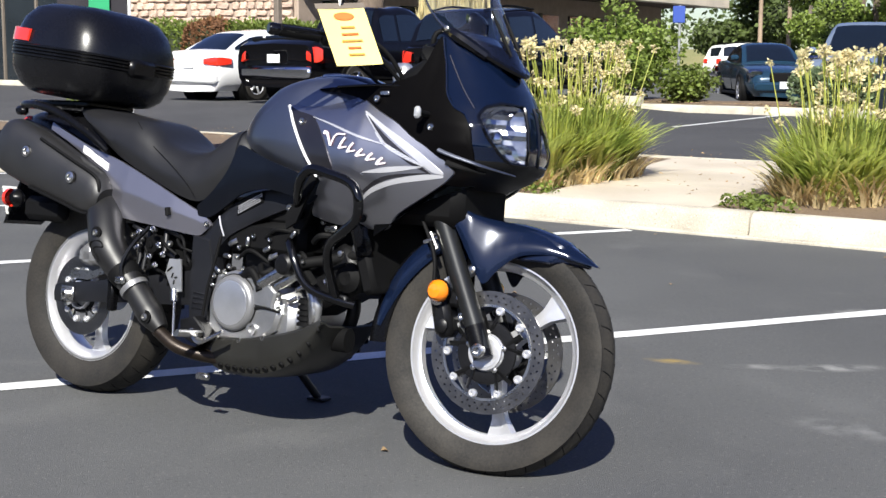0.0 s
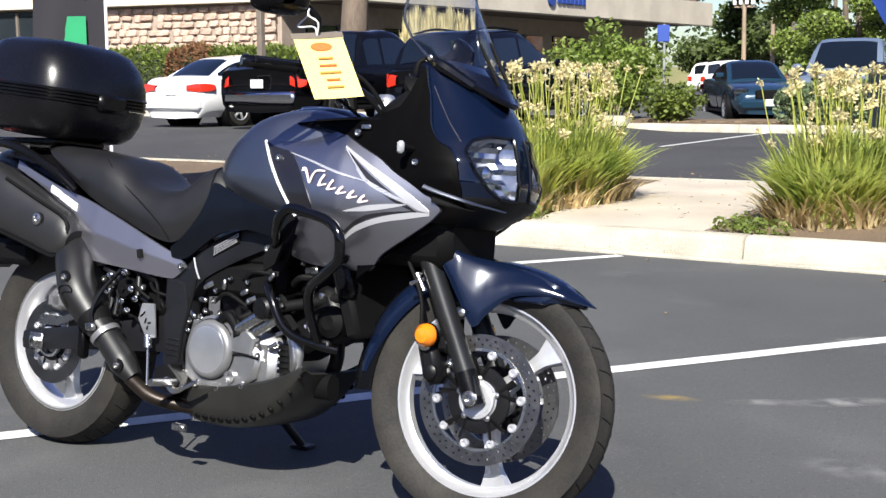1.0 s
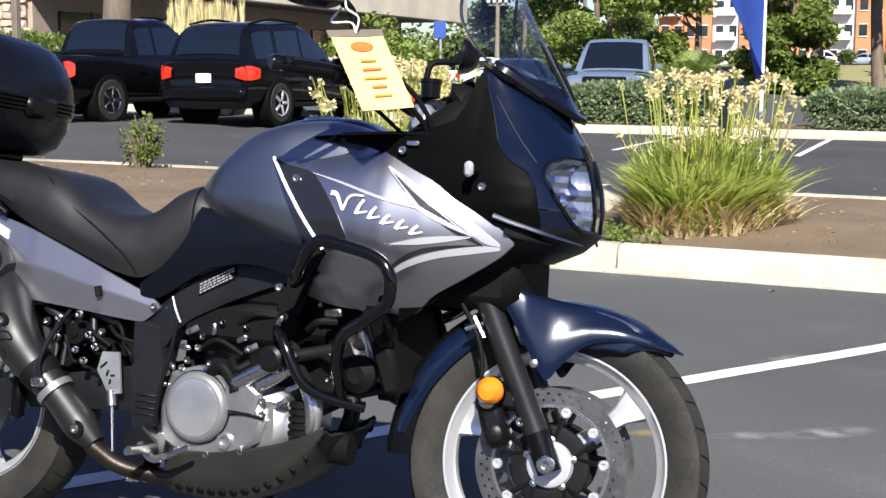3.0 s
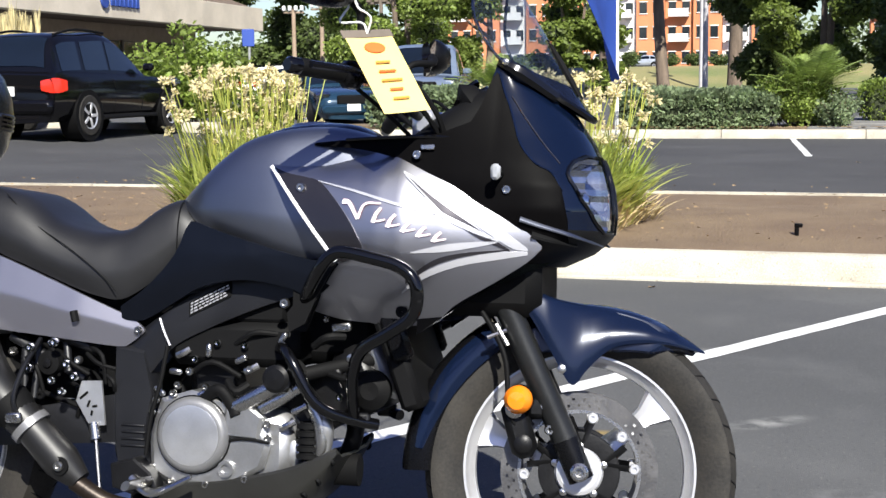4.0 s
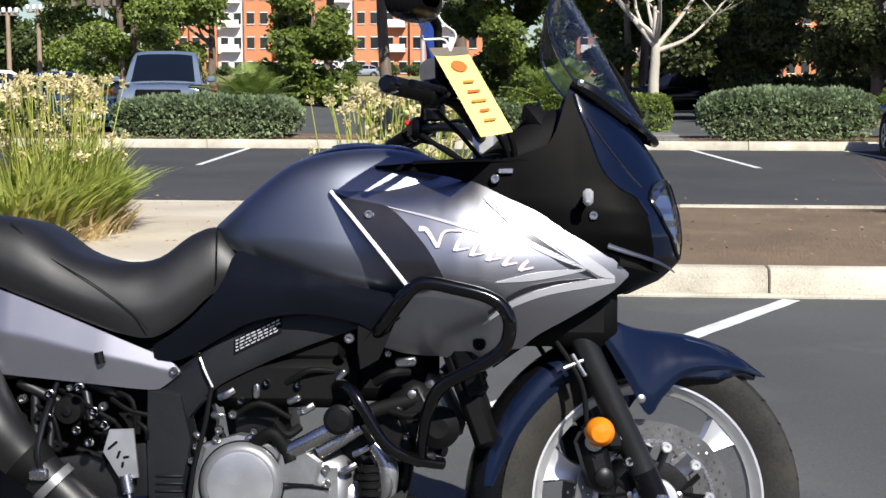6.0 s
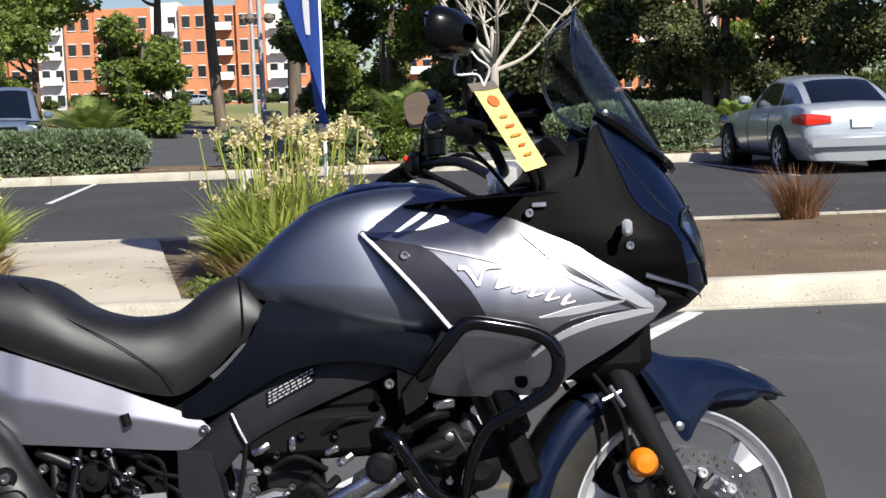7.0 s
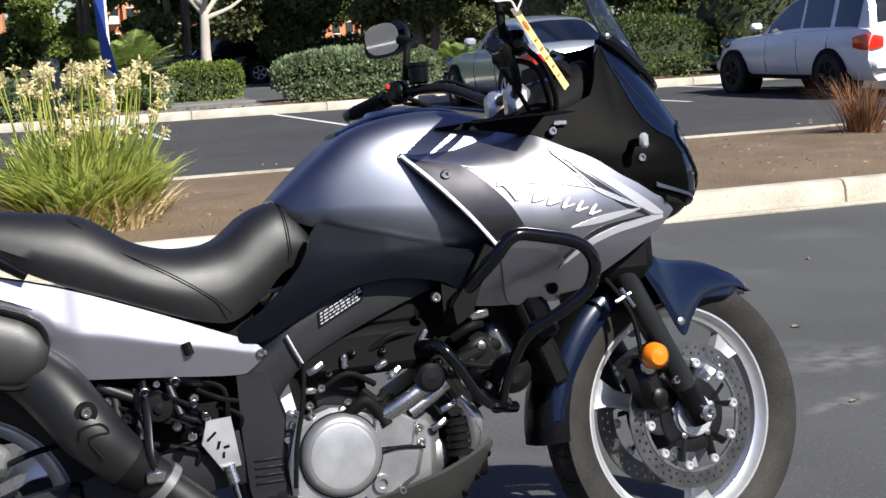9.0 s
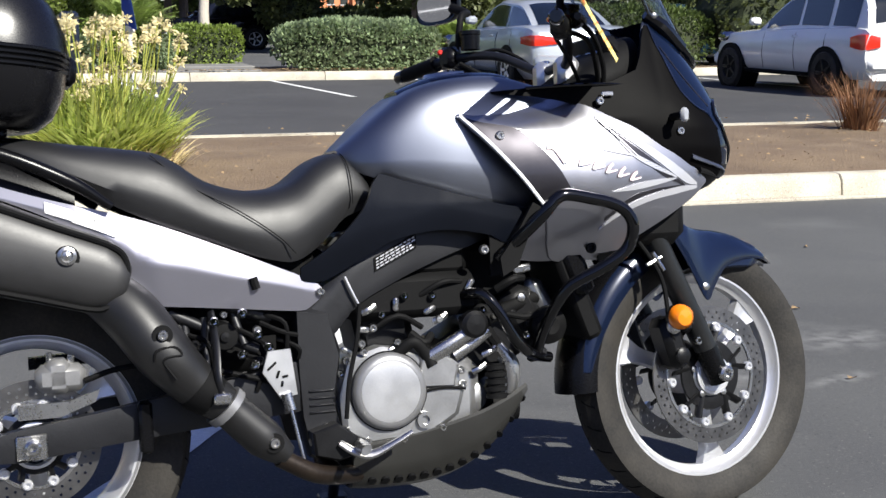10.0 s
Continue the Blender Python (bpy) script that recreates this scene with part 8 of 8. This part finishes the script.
# crash bars
for sg in (1, -1):
    def side(pts):
        return [(p[0], p[1] * sg, p[2]) for p in pts]
    part("crash_bar", tube(side([(0.975, -0.178, 0.640), (1.010, -0.238, 0.688), (1.044, -0.275, 0.731), (1.066, -0.281, 0.757), (1.093, -0.282, 0.768), (1.150, -0.280, 0.758), (1.205, -0.277, 0.744), (1.238, -0.277, 0.722), (1.250, -0.276, 0.688), (1.237, -0.264, 0.643), (1.184, -0.250, 0.606), (1.122, -0.222, 0.570), (1.094, -0.190, 0.520), (1.082, -0.155, 0.470), (1.076, -0.118, 0.415)]), 0.0135, 14, 6), GLOSS_BLACK, bike, "black tubular crash bar")
    part("crash_bar", tube(side([(0.840, -0.010, 0.528), (0.875, -0.060, 0.541), (0.902, -0.110, 0.555), (0.922, -0.150, 0.563), (0.942, -0.175, 0.556), (0.968, -0.185, 0.520), (1.003, -0.182, 0.460), (1.038, -0.162, 0.430), (1.085, -0.115, 0.410), (1.120, -0.090, 0.402)]), 0.0125, 14, 6), GLOSS_BLACK, bike, "black lower crash bar")
    part("bar_plate", prism([(1.000, 0.690), (1.040, 0.755), (1.062, 0.742), (1.030, 0.690), (1.000, 0.620), (0.965, 0.600), (0.960, 0.640)], -0.226 * sg, -0.216 * sg, 0.0), MATTE_BLACK, bike, "flat black plate of the crash bar")
    part("crash_bar_bracket", rbox(0.045, 0.02, 0.03, 0.005, (1.085, -0.105 * sg, 0.412)), FRAME_BLACK, bike)
    part("crash_bar_bracket", prism([(0.955, 0.70), (1.0, 0.715), (1.015, 0.68), (0.985, 0.60), (0.955, 0.60)], -0.178 * sg, -0.168 * sg, 0.0), MATTE_BLACK, bike)
part("bracket_bolt", bolt((0.939, -0.180, 0.658), 0.011, 0.010), STEEL, bike)

# skid plate
sk = [tuple(p) for p in spline([(0.64, 0.158, 0.246, 0.140), (0.70, 0.153, 0.256, 0.146), (0.80, 0.155, 0.270, 0.148), (0.88, 0.172, 0.286, 0.148), (0.95, 0.208, 0.305, 0.146), (1.01, 0.268, 0.330, 0.142), (1.045, 0.330, 0.350, 0.138)], 4)]
rows = []
for x, zb, zt, w in sk:
    prof = [(-w, zt), (-w * 1.01, zb + (zt - zb) * 0.55), (-w * 0.99, zb + min(0.05, (zt - zb) * 0.4)), (-w * 0.90, zb + 0.012), (-w * 0.72, zb), (0, zb - 0.004)]
    prof = prof + [(-a, b) for a, b in prof[-2::-1]]
    rows.append([(x, a, b) for a, b in prof] + [(x - 0.004, a * 0.97, b + 0.005) for a, b in prof[::-1]])
plate = part("skid_plate", ring_loft(rows), SKID, bike, "dark satin skid plate with a row of drilled holes")
for sg in (-1, 1):
    for k in range(13):
        u = 0.68 + 0.35 * k / 12
        zb = lerp(u, [q[0] for q in sk], [q[1] for q in sk])
        w = lerp(u, [q[0] for q in sk], [q[3] for q in sk])
        slope = (lerp(u + 0.01, [q[0] for q in sk], [q[1] for q in sk]) - zb) / 0.01
        n = Vector((-0.35 * slope, 0.72 * sg, -0.60)).normalized()
        part("drilled_hole", lathe([(0.0095, -0.006), (0.0095, 0.0005), (0.0005, 0.0006)], 12, Matrix.Translation((u, sg * w * 0.955, zb + 0.021)) @ n.to_track_quat("Z", "X").to_matrix().to_4x4()), MATTE_BLACK, plate)

# ---- rear: swingarm, brake, shock, exhaust ----
for sg in (-1, 1):
    arm = ring_loft([[(x, sg * 0.118 + dy, z + dz) for dy, dz in ((-0.016, -h), (0.016, -h), (0.020, 0), (0.016, h), (-0.016, h), (-0.020, 0))] for x, z, h in ((-0.075, 0.318, 0.026), (-0.03, 0.322, 0.032), (0.12, 0.340, 0.034), (0.30, 0.362, 0.040), (0.48, 0.385, 0.050), (0.57, 0.398, 0.055))])
    part("swingarm", arm, FRAME_BLACK, bike, "black box-section swingarm")
    sa = bike.children[-1]
    part("axle_plate", rbox(0.06, 0.006, 0.05, 0.003, (-0.008, sg * 0.1405, 0.320)), STEEL, sa, "bright axle adjuster plate")
    part("axle_nut", lathe([(0.017, 0), (0.017, 0.014), (0.012, 0.018), (0.007, 0.018), (0.006, 0.004), (0.0005, 0.004)], 8, Matrix.Translation((-0.006, sg * 0.143, 0.320)) @ (TO_Y if sg < 0 else TO_Y.inverted())), STEEL, sa)
    part("swingarm_cap", rbox(0.028, 0.030, 0.105, 0.006, (0.212, sg * 0.148, 0.340)), BLACK_PLASTIC, sa)
part("rear_caliper", rbox(0.10, 0.05, 0.055, 0.014, (0.055, -0.10, 0.448)).join(rbox(0.05, 0.06, 0.07, 0.012, (0.05, -0.095, 0.452))), RING_GREY, bike, "grey rear brake caliper")
rc = bike.children[-1]
part("caliper_bracket", prism([(-0.03, 0.40), (0.07, 0.40), (0.13, 0.42), (0.12, 0.395), (0.05, 0.37), (-0.03, 0.37)], -0.112, -0.10), STEEL, rc)
part("bleed_nipple", tube([(0.035, -0.10, 0.475), (0.035, -0.10, 0.50)], 0.006, 8, 1), STEEL, rc)
part("bleed_nipple", tube([(0.075, -0.10, 0.475), (0.078, -0.10, 0.492)], 0.007, 8, 1), STEEL, rc)
part("rear_hose", tube([(0.10, -0.12, 0.44), (0.17, -0.13, 0.46), (0.28, -0.135, 0.46), (0.40, -0.14, 0.43), (0.50, -0.15, 0.40)], 0.006, 8, 5), MATTE_BLACK, rc)
part("chain_guard", strip([(0.0, 0.47), (0.2, 0.475), (0.45, 0.45)], [(0.0, 0.445), (0.2, 0.45), (0.45, 0.43)], lambda x, z: -0.10, 10, 2, 0.03), BLACK_PLASTIC, bike)
spring = Shape()
coil = [(0.44 + 0.034 * math.cos(a) - 0.010 * a / 6.28 * 0.3, 0.034 * math.sin(a), 0.36 + 0.034 * a / 6.283) for a in np.linspace(0, 6.283 * 6, 120)]
spring = tube(coil, 0.007, 8, 1)
part("shock_spring", spring, CASE_DARK, bike, "dark shock absorber spring")
part("shock_body", tube([(0.445, 0, 0.32), (0.425, 0, 0.62)], 0.022, 14, 1), CASE_DARK, bike)
part("hugger", ring_loft([[(REAR.x + (r) * math.cos(a), y, REAR.z + r * math.sin(a)) for r, y in ((0.335, -0.085), (0.348, -0.07), (0.354, 0), (0.348, 0.07), (0.335, 0.085), (0.33, 0.085), (0.343, 0.07), (0.349, 0), (0.343, -0.07), (0.33, -0.085))] for a in np.radians(np.linspace(100, 20, 14))]), BLACK_PLASTIC, bike, "black rear wheel hugger")
part("reservoir", lathe([(0.030, 0), (0.030, 0.02), (0.026, 0.034), (0.008, 0.036), (0.0005, 0.036)], 22, Matrix.Translation((0.378, -0.125, 0.510)) @ TO_Y), MATTE_BLACK, bike, "round black preload knob")
part("reservoir_cap", lathe([(0.010, 0), (0.010, 0.006), (0.0005, 0.007)], 12, Matrix.Translation((0.378, -0.160, 0.510)) @ TO_Y), CASE_DARK, bike)
for a, b, r in (((0.27, -0.13, 0.565), (0.45, -0.12, 0.475), 0.012), ((0.30, -0.12, 0.56), (0.31, -0.14, 0.42), 0.010), ((0.34, -0.13, 0.55), (0.34, -0.15, 0.43), 0.008), ((0.40, -0.12, 0.56), (0.42, -0.14, 0.49), 0.009), ((0.20, -0.10, 0.58), (0.50, -0.10, 0.60), 0.016)):
    part("subframe_strut", tube([a, b], r, 10, 1), FRAME_BLACK, bike)
part("subframe_strut", tube([(0.48, -0.12, 0.54), (0.20, -0.13, 0.64), (-0.10, -0.12, 0.80), (-0.32, -0.10, 0.87)], 0.014, 10, 4), FRAME_BLACK, bike)
part("subframe_strut", tube([(0.48, 0.12, 0.54), (0.20, 0.13, 0.64), (-0.10, 0.12, 0.80), (-0.32, 0.10, 0.87)], 0.014, 10, 4), FRAME_BLACK, bike)
rng = random.Random(17)
for k in range(16):
    x, z = rng.uniform(0.27, 0.50), rng.uniform(0.43, 0.555)
    if k % 2:
        part("fitting_bolt", bolt((x, -0.145, z), rng.uniform(0.007, 0.011), 0.009), STEEL if k % 4 == 1 else CASE_DARK, bike)
    else:
        part("wire", tube([(x, -0.13, z), (x + 0.04, -0.15, z - 0.02), (x + rng.uniform(0.02, 0.08), -0.14, z - rng.uniform(0.03, 0.08))], 0.005, 6, 4), MATTE_BLACK, bike)
part("wheel_well", rbox(0.50, 0.20, 0.10, 0.03, (0.22, 0, 0.70)), MATTE_BLACK, bike)
part("battery_box", rbox(0.26, 0.20, 0.20, 0.03, (0.46, 0, 0.60)), MATTE_BLACK, bike)
# middle pipe with heat shield and muffler
part("mid_pipe", tube([(0.120, -0.135, 0.640), (0.190, -0.178, 0.572), (0.245, -0.210, 0.495), (0.300, -0.206, 0.432), (0.370, -0.203, 0.370), (0.440, -0.20, 0.302), (0.485, -0.198, 0.262)], [0.052, 0.058, 0.057, 0.048, 0.038, 0.041, 0.024], 24, 5), SHIELD_SHADED, bike, "satin exhaust mid pipe shield, coloured darker as if shaded")
mp_ = bike.children[-1]
part("shield_joint", tube([(0.308, -0.205, 0.424), (0.326, -0.204, 0.408), (0.342, -0.203, 0.394)], [0.050, 0.048, 0.042], 22, 3), MATTE_BLACK, mp_, "black joint between the shields")
for (x, z), y in (((0.241, 0.532), -0.262), ((0.454, 0.297), -0.238)):
    part("bolt_recess", lathe([(0.020, -0.004), (0.020, 0.001), (0.0005, 0.0012)], 18, Matrix.Translation((x, y + 0.002, z)) @ TO_Y), MATTE_BLACK, mp_)
    part("shield_bolt", bolt((x, y, z), 0.011, 0.007), STEEL, mp_)
slot = []
for x, z in ((0.222, 0.482), (0.228, 0.503), (0.262, 0.508), (0.276, 0.492), (0.252, 0.490), (0.240, 0.480), (0.262, 0.446)):
    off = (x - 0.245) * 0.785 + (z - 0.495) * 0.62
    slot.append((x, -0.209 - math.sqrt(0.057 ** 2 - off ** 2), z))
part("shield_slot", tube(slot, 0.0026, 6, 4), MATTE_BLACK, mp_, "black cut-out edge in the shield")
ax0, ax1 = Vector((0.186, -0.168, 0.632)), Vector((-0.315, -0.172, 0.798))
axd = (ax1 - ax0).normalized()
axu = Vector((0, 0, 1)) - axd * axd.z
axu.normalize()
axs = axd.cross(axu)
rows = []
for u, k, h in ((0.0, 0.80, 0.40), (0.012, 0.9, 0.48), (0.05, 0.97, 0.66), (0.11, 1.0, 0.80), (0.3, 1.0, 0.86), (0.6, 1.02, 1.0), (0.86, 1.0, 1.02), (0.94, 0.95, 0.98), (0.985, 0.82, 0.85), (1.0, 0.62, 0.62)):
    c = ax0.lerp(ax1, u)
    rows.append([tuple(c + axu * 0.094 * h * math.copysign(abs(math.sin(a)) ** 0.8, math.sin(a)) + axs * 0.062 * k * math.copysign(abs(math.cos(a)) ** 0.8, math.cos(a))) for a in np.linspace(0, 2 * math.pi, 33)[:-1]])
muff = part("muffler", ring_loft(rows), MUFFLER_GREY, bike, "satin grey oval muffler")
for u in (0.225, 0.66):
    p = ax0.lerp(ax1, u)
    part("bolt_recess", lathe([(0.024, -0.006), (0.024, 0.001), (0.0005, 0.0012)], 18, Matrix.Translation((p.x, -0.2290, p.z + 0.021)) @ TO_Y), MATTE_BLACK, muff)
    part("muffler_bolt", lathe([(0.018, -0.004), (0.018, 0.006), (0.012, 0.008), (0.010, 0.003), (0.0005, 0.006)], 18, Matrix.Translation((p.x, -0.2305, p.z + 0.025)) @ TO_Y), STEEL, muff)
part("muffler_edge", tube([ax0.lerp(ax1, u) + axu * 0.094 * h * 0.86 + Vector((0, -0.045, 0)) for u, h in ((0.62, 1.0), (0.3, 0.87), (0.11, 0.80), (0.04, 0.62), (0.012, 0.2), (0.015, -0.4), (0.05, -0.66), (0.11, -0.80), (0.3, -0.87), (0.6, -1.0))], 0.006, 6, 4), MATTE_BLACK, muff, "black seam along the muffler")
part("tail_tip", lathe([(0.03, -0.02), (0.034, 0.03), (0.030, 0.03), (0.026, -0.02)], 20, Matrix.Translation(ax1) @ axd.to_track_quat("Z", "X").to_matrix().to_4x4()), CASE_DARK, muff)

# hanger strap and clamp between the shields
part("hanger_strap", tube([(0.352, -0.150, 0.560), (0.350, -0.215, 0.500), (0.346, -0.245, 0.440), (0.352, -0.240, 0.402)], 0.010, 10, 5, True, 0.6), FRAME_BLACK, bike, "black exhaust hanger strap")
part("pipe_clamp", tube([(0.360, -0.204, 0.380), (0.372, -0.203, 0.368)], 0.046, 22, 1), RING_GREY, bike, "dull metal pipe clamp")
part("clamp_lug", rbox(0.036, 0.016, 0.022, 0.004, (0.352, -0.252, 0.398)), STEEL, bike)
for x, z in ((0.352, 0.545), (0.350, 0.500), (0.41, 0.558), (0.44, 0.512), (0.405, 0.475), (0.46, 0.486), (0.43, 0.452)):
    part("hanger_bolt", bolt((x, -0.188, z), 0.010, 0.010), CHROME, bike)
# heel guard, footpeg, pedal, stand
hg = part("heel_guard", prism([(0.463, 0.474), (0.511, 0.476), (0.522, 0.380), (0.486, 0.374), (0.450, 0.430)], -0.164, -0.158, 0.001), FACE_GREY, bike, "bright alloy heel guard plate")
for k, (x, z, l, r) in enumerate(((0.470, 0.443, 0.024, 40), (0.482, 0.425, 0.016, 70), (0.497, 0.42, 0.012, 10), (0.490, 0.405, 0.012, 80))):
    part("guard_slot", rbox(l, 0.003, 0.005, 0.001, (0, 0, 0), Matrix.Translation((x, -0.1655, z)) @ Matrix.Rotation(radians(-r), 4, "Y")), MATTE_BLACK, hg)
part("master_cylinder", tube([(0.497, -0.168, 0.385), (0.505, -0.172, 0.350)], 0.012, 12, 1), STEEL, bike)
part("push_rod", tube([(0.505, -0.172, 0.350), (0.524, -0.185, 0.245)], 0.0040, 8, 1), STEEL, bike, "bright brake push rod")
part("pedal", tube([(0.600, -0.19, 0.275), (0.625, -0.20, 0.258), (0.66, -0.21, 0.248), (0.71, -0.215, 0.268), (0.75, -0.215, 0.288)], [0.008, 0.010, 0.011, 0.008, 0.007], 10, 5, True, 0.7), STEEL, bike, "bright alloy brake pedal")
part("peg_bracket", prism([(0.545, 0.30), (0.60, 0.315), (0.64, 0.285), (0.655, 0.25), (0.60, 0.235), (0.55, 0.25)], -0.185, -0.140, 0.005), CASE_DARK, bike)
part("footpeg", tube([(0.640, -0.19, 0.268), (0.632, -0.28, 0.272)], [0.014, 0.013], 10, 1, True, 0.7), STEEL, bike, "bright footpeg")
part("footpeg", tube([(0.640, 0.19, 0.268), (0.632, 0.28, 0.272)], [0.014, 0.013], 10, 1, True, 0.7), STEEL, bike)
part("pillion_peg", tube([(0.35, -0.15, 0.405), (0.37, -0.21, 0.405)], 0.012, 10, 1), CASE_DARK, bike)
stand = part("side_stand", tube([(0.66, 0.14, 0.24), (0.69, 0.24, 0.12), (0.70, 0.305, 0.055)], 0.013, 10, 3), FRAME_BLACK, bike, "black side stand")
part("stand_foot", rbox(0.07, 0.045, 0.012, 0.004, (0, 0, 0), Matrix.Translation((0.70, 0.312, 0.050)) @ Matrix.Rotation(radians(8), 4, "X")), FRAME_BLACK, stand)
part("stand_lug", rbox(0.05, 0.02, 0.02, 0.005, (0.615, -0.14, 0.135)), STEEL, bike)

# tail: rack, mudguard, lamps, grab rails
part("tail_unit", loft([section(-0.36, 0.905, 0.84, 0.06), section(-0.30, 0.915, 0.825, 0.09), section(-0.2, 0.918, 0.80, 0.11), section(-0.05, 0.91, 0.78, 0.125), section(0.10, 0.86, 0.74, 0.13)]), BLACK_PLASTIC, bike, "black tail unit")
part("tail_lamp", rbox(0.05, 0.15, 0.06, 0.02, (-0.37, 0, 0.865)), RED_LENS, bike, "red tail lamp")
part("rear_mudguard", ring_loft([[(x, -w, z), (x, w, z), (x + 0.02, w, z + 0.012), (x + 0.02, -w, z + 0.012)] for x, z, w in ((-0.26, 0.80, 0.09), (-0.33, 0.70, 0.09), (-0.40, 0.58, 0.085), (-0.43, 0.52, 0.08))]), BLACK_PLASTIC, bike, "black rear mudguard")
part("number_plate", rbox(0.006, 0.18, 0.10, 0.002, (0, 0, 0), Matrix.Translation((-0.42, 0, 0.60)) @ Matrix.Rotation(radians(-18), 4, "Y")), PLATE, bike, "white number plate")
for sg in (-1, 1):
    part("rear_indicator", rbox(0.06, 0.05, 0.06, 0.02, (-0.285, sg * 0.145, 0.612)), BLACK_PLASTIC, bike)
    part("indicator_lens", lathe([(0.030, 0), (0.030, 0.014), (0.020, 0.024), (0.0005, 0.026)], 20, Matrix.Translation((-0.305, sg * 0.150, 0.612)) @ Matrix.Rotation(radians(-90), 4, "Y") @ Matrix.Rotation(radians(0), 4, "X")), RED_LENS, bike.children[-1], "round red lens")
    part("indicator_arm", rbox(0.20, 0.05, 0.08, 0.02, (-0.16, sg * 0.12, 0.585)), MATTE_BLACK, bike)
    part("grab_rail", tube([(0.165, sg * 0.172, 0.785), (0.09, sg * 0.182, 0.835), (-0.03, sg * 0.185, 0.890), (-0.15, sg * 0.178, 0.920), (-0.27, sg * 0.150, 0.925), (-0.36, sg * 0.08, 0.925)], [0.010, 0.014, 0.014, 0.014, 0.014, 0.014], 10, 5), BLACK_PLASTIC, bike, "black grab rail")
    part("rail_end", rbox(0.05, 0.03, 0.03, 0.01, (-0.285, sg * 0.150, 0.905)), BLACK_PLASTIC, bike)
part("rack_plate", rbox(0.30, 0.20, 0.02, 0.006, (-0.17, 0, 0.938)), BLACK_PLASTIC, bike, "black luggage rack plate")

# top case, pitched slightly forward on its rack
case = thing("top_case", BIKE @ Matrix.Translation((-0.13, 0, 0.95)) @ Matrix.Rotation(radians(5.5), 4, "Y") @ Matrix.Translation((0.13, 0, -0.95)), "glossy black top case on the luggage rack", "luggage box")


def case_point(a, z, k, front, rear, half):
    c, s_ = math.cos(a), math.sin(a)
    return (-0.135 + (front * abs(c) ** 0.55 if c > 0 else -rear * abs(c) ** 0.55) * k, half * math.copysign(abs(s_) ** 0.62, s_) * k, z)


def case_ring(z, k, front, rear, half):
    return [case_point(2 * math.pi * q / 40, z, k, front, rear, half) for q in range(40)]


part("case_shell", ring_loft([case_ring(*q) for q in ((0.955, 0.70, 0.21, 0.20, 0.20), (0.962, 0.82, 0.215, 0.21, 0.205), (0.985, 0.92, 0.222, 0.222, 0.215), (1.03, 0.985, 0.226, 0.23, 0.222), (1.070, 1.0, 0.228, 0.232, 0.224))]), CASE_BLACK, case)
part("case_lid", ring_loft([case_ring(*q) for q in ((1.112, 1.0, 0.228, 0.232, 0.224), (1.15, 0.985, 0.224, 0.23, 0.222), (1.20, 0.93, 0.212, 0.225, 0.218), (1.238, 0.82, 0.196, 0.215, 0.215), (1.256, 0.66, 0.185, 0.205, 0.205), (1.262, 0.40, 0.165, 0.185, 0.19))]), CASE_BLACK, case)
for k in range(4):
    z = 1.074 + 0.0105 * k
    part("rib", ring_loft([case_ring(z - 0.003, 1.0, 0.228, 0.232, 0.224), case_ring(z, 1.016, 0.228, 0.232, 0.224), case_ring(z + 0.004, 1.016, 0.228, 0.232, 0.224), case_ring(z + 0.007, 1.0, 0.228, 0.232, 0.224)]), BLACK_PLASTIC, case)
for sg in (-1, 1):
    rows = []
    for i in range(9):
        a = sg * radians(176 - 80 * i / 8)
        top = 1.168 - 0.010 * i / 8
        rows.append([Vector(case_point(a, z, k, 0.228, 0.232, 0.224)) for z, k in ((1.118, 1.0), (1.120, 1.022), (top, 1.012), (top + 0.002, 0.97))])
    lens = loft(rows if sg > 0 else rows[::-1])
    part("case_reflector", lens, RED_LENS, case, "red corner reflector")
part("latch", rbox(0.03, 0.11, 0.06, 0.012, (0.095, 0.0, 1.085)), BLACK_PLASTIC, case)
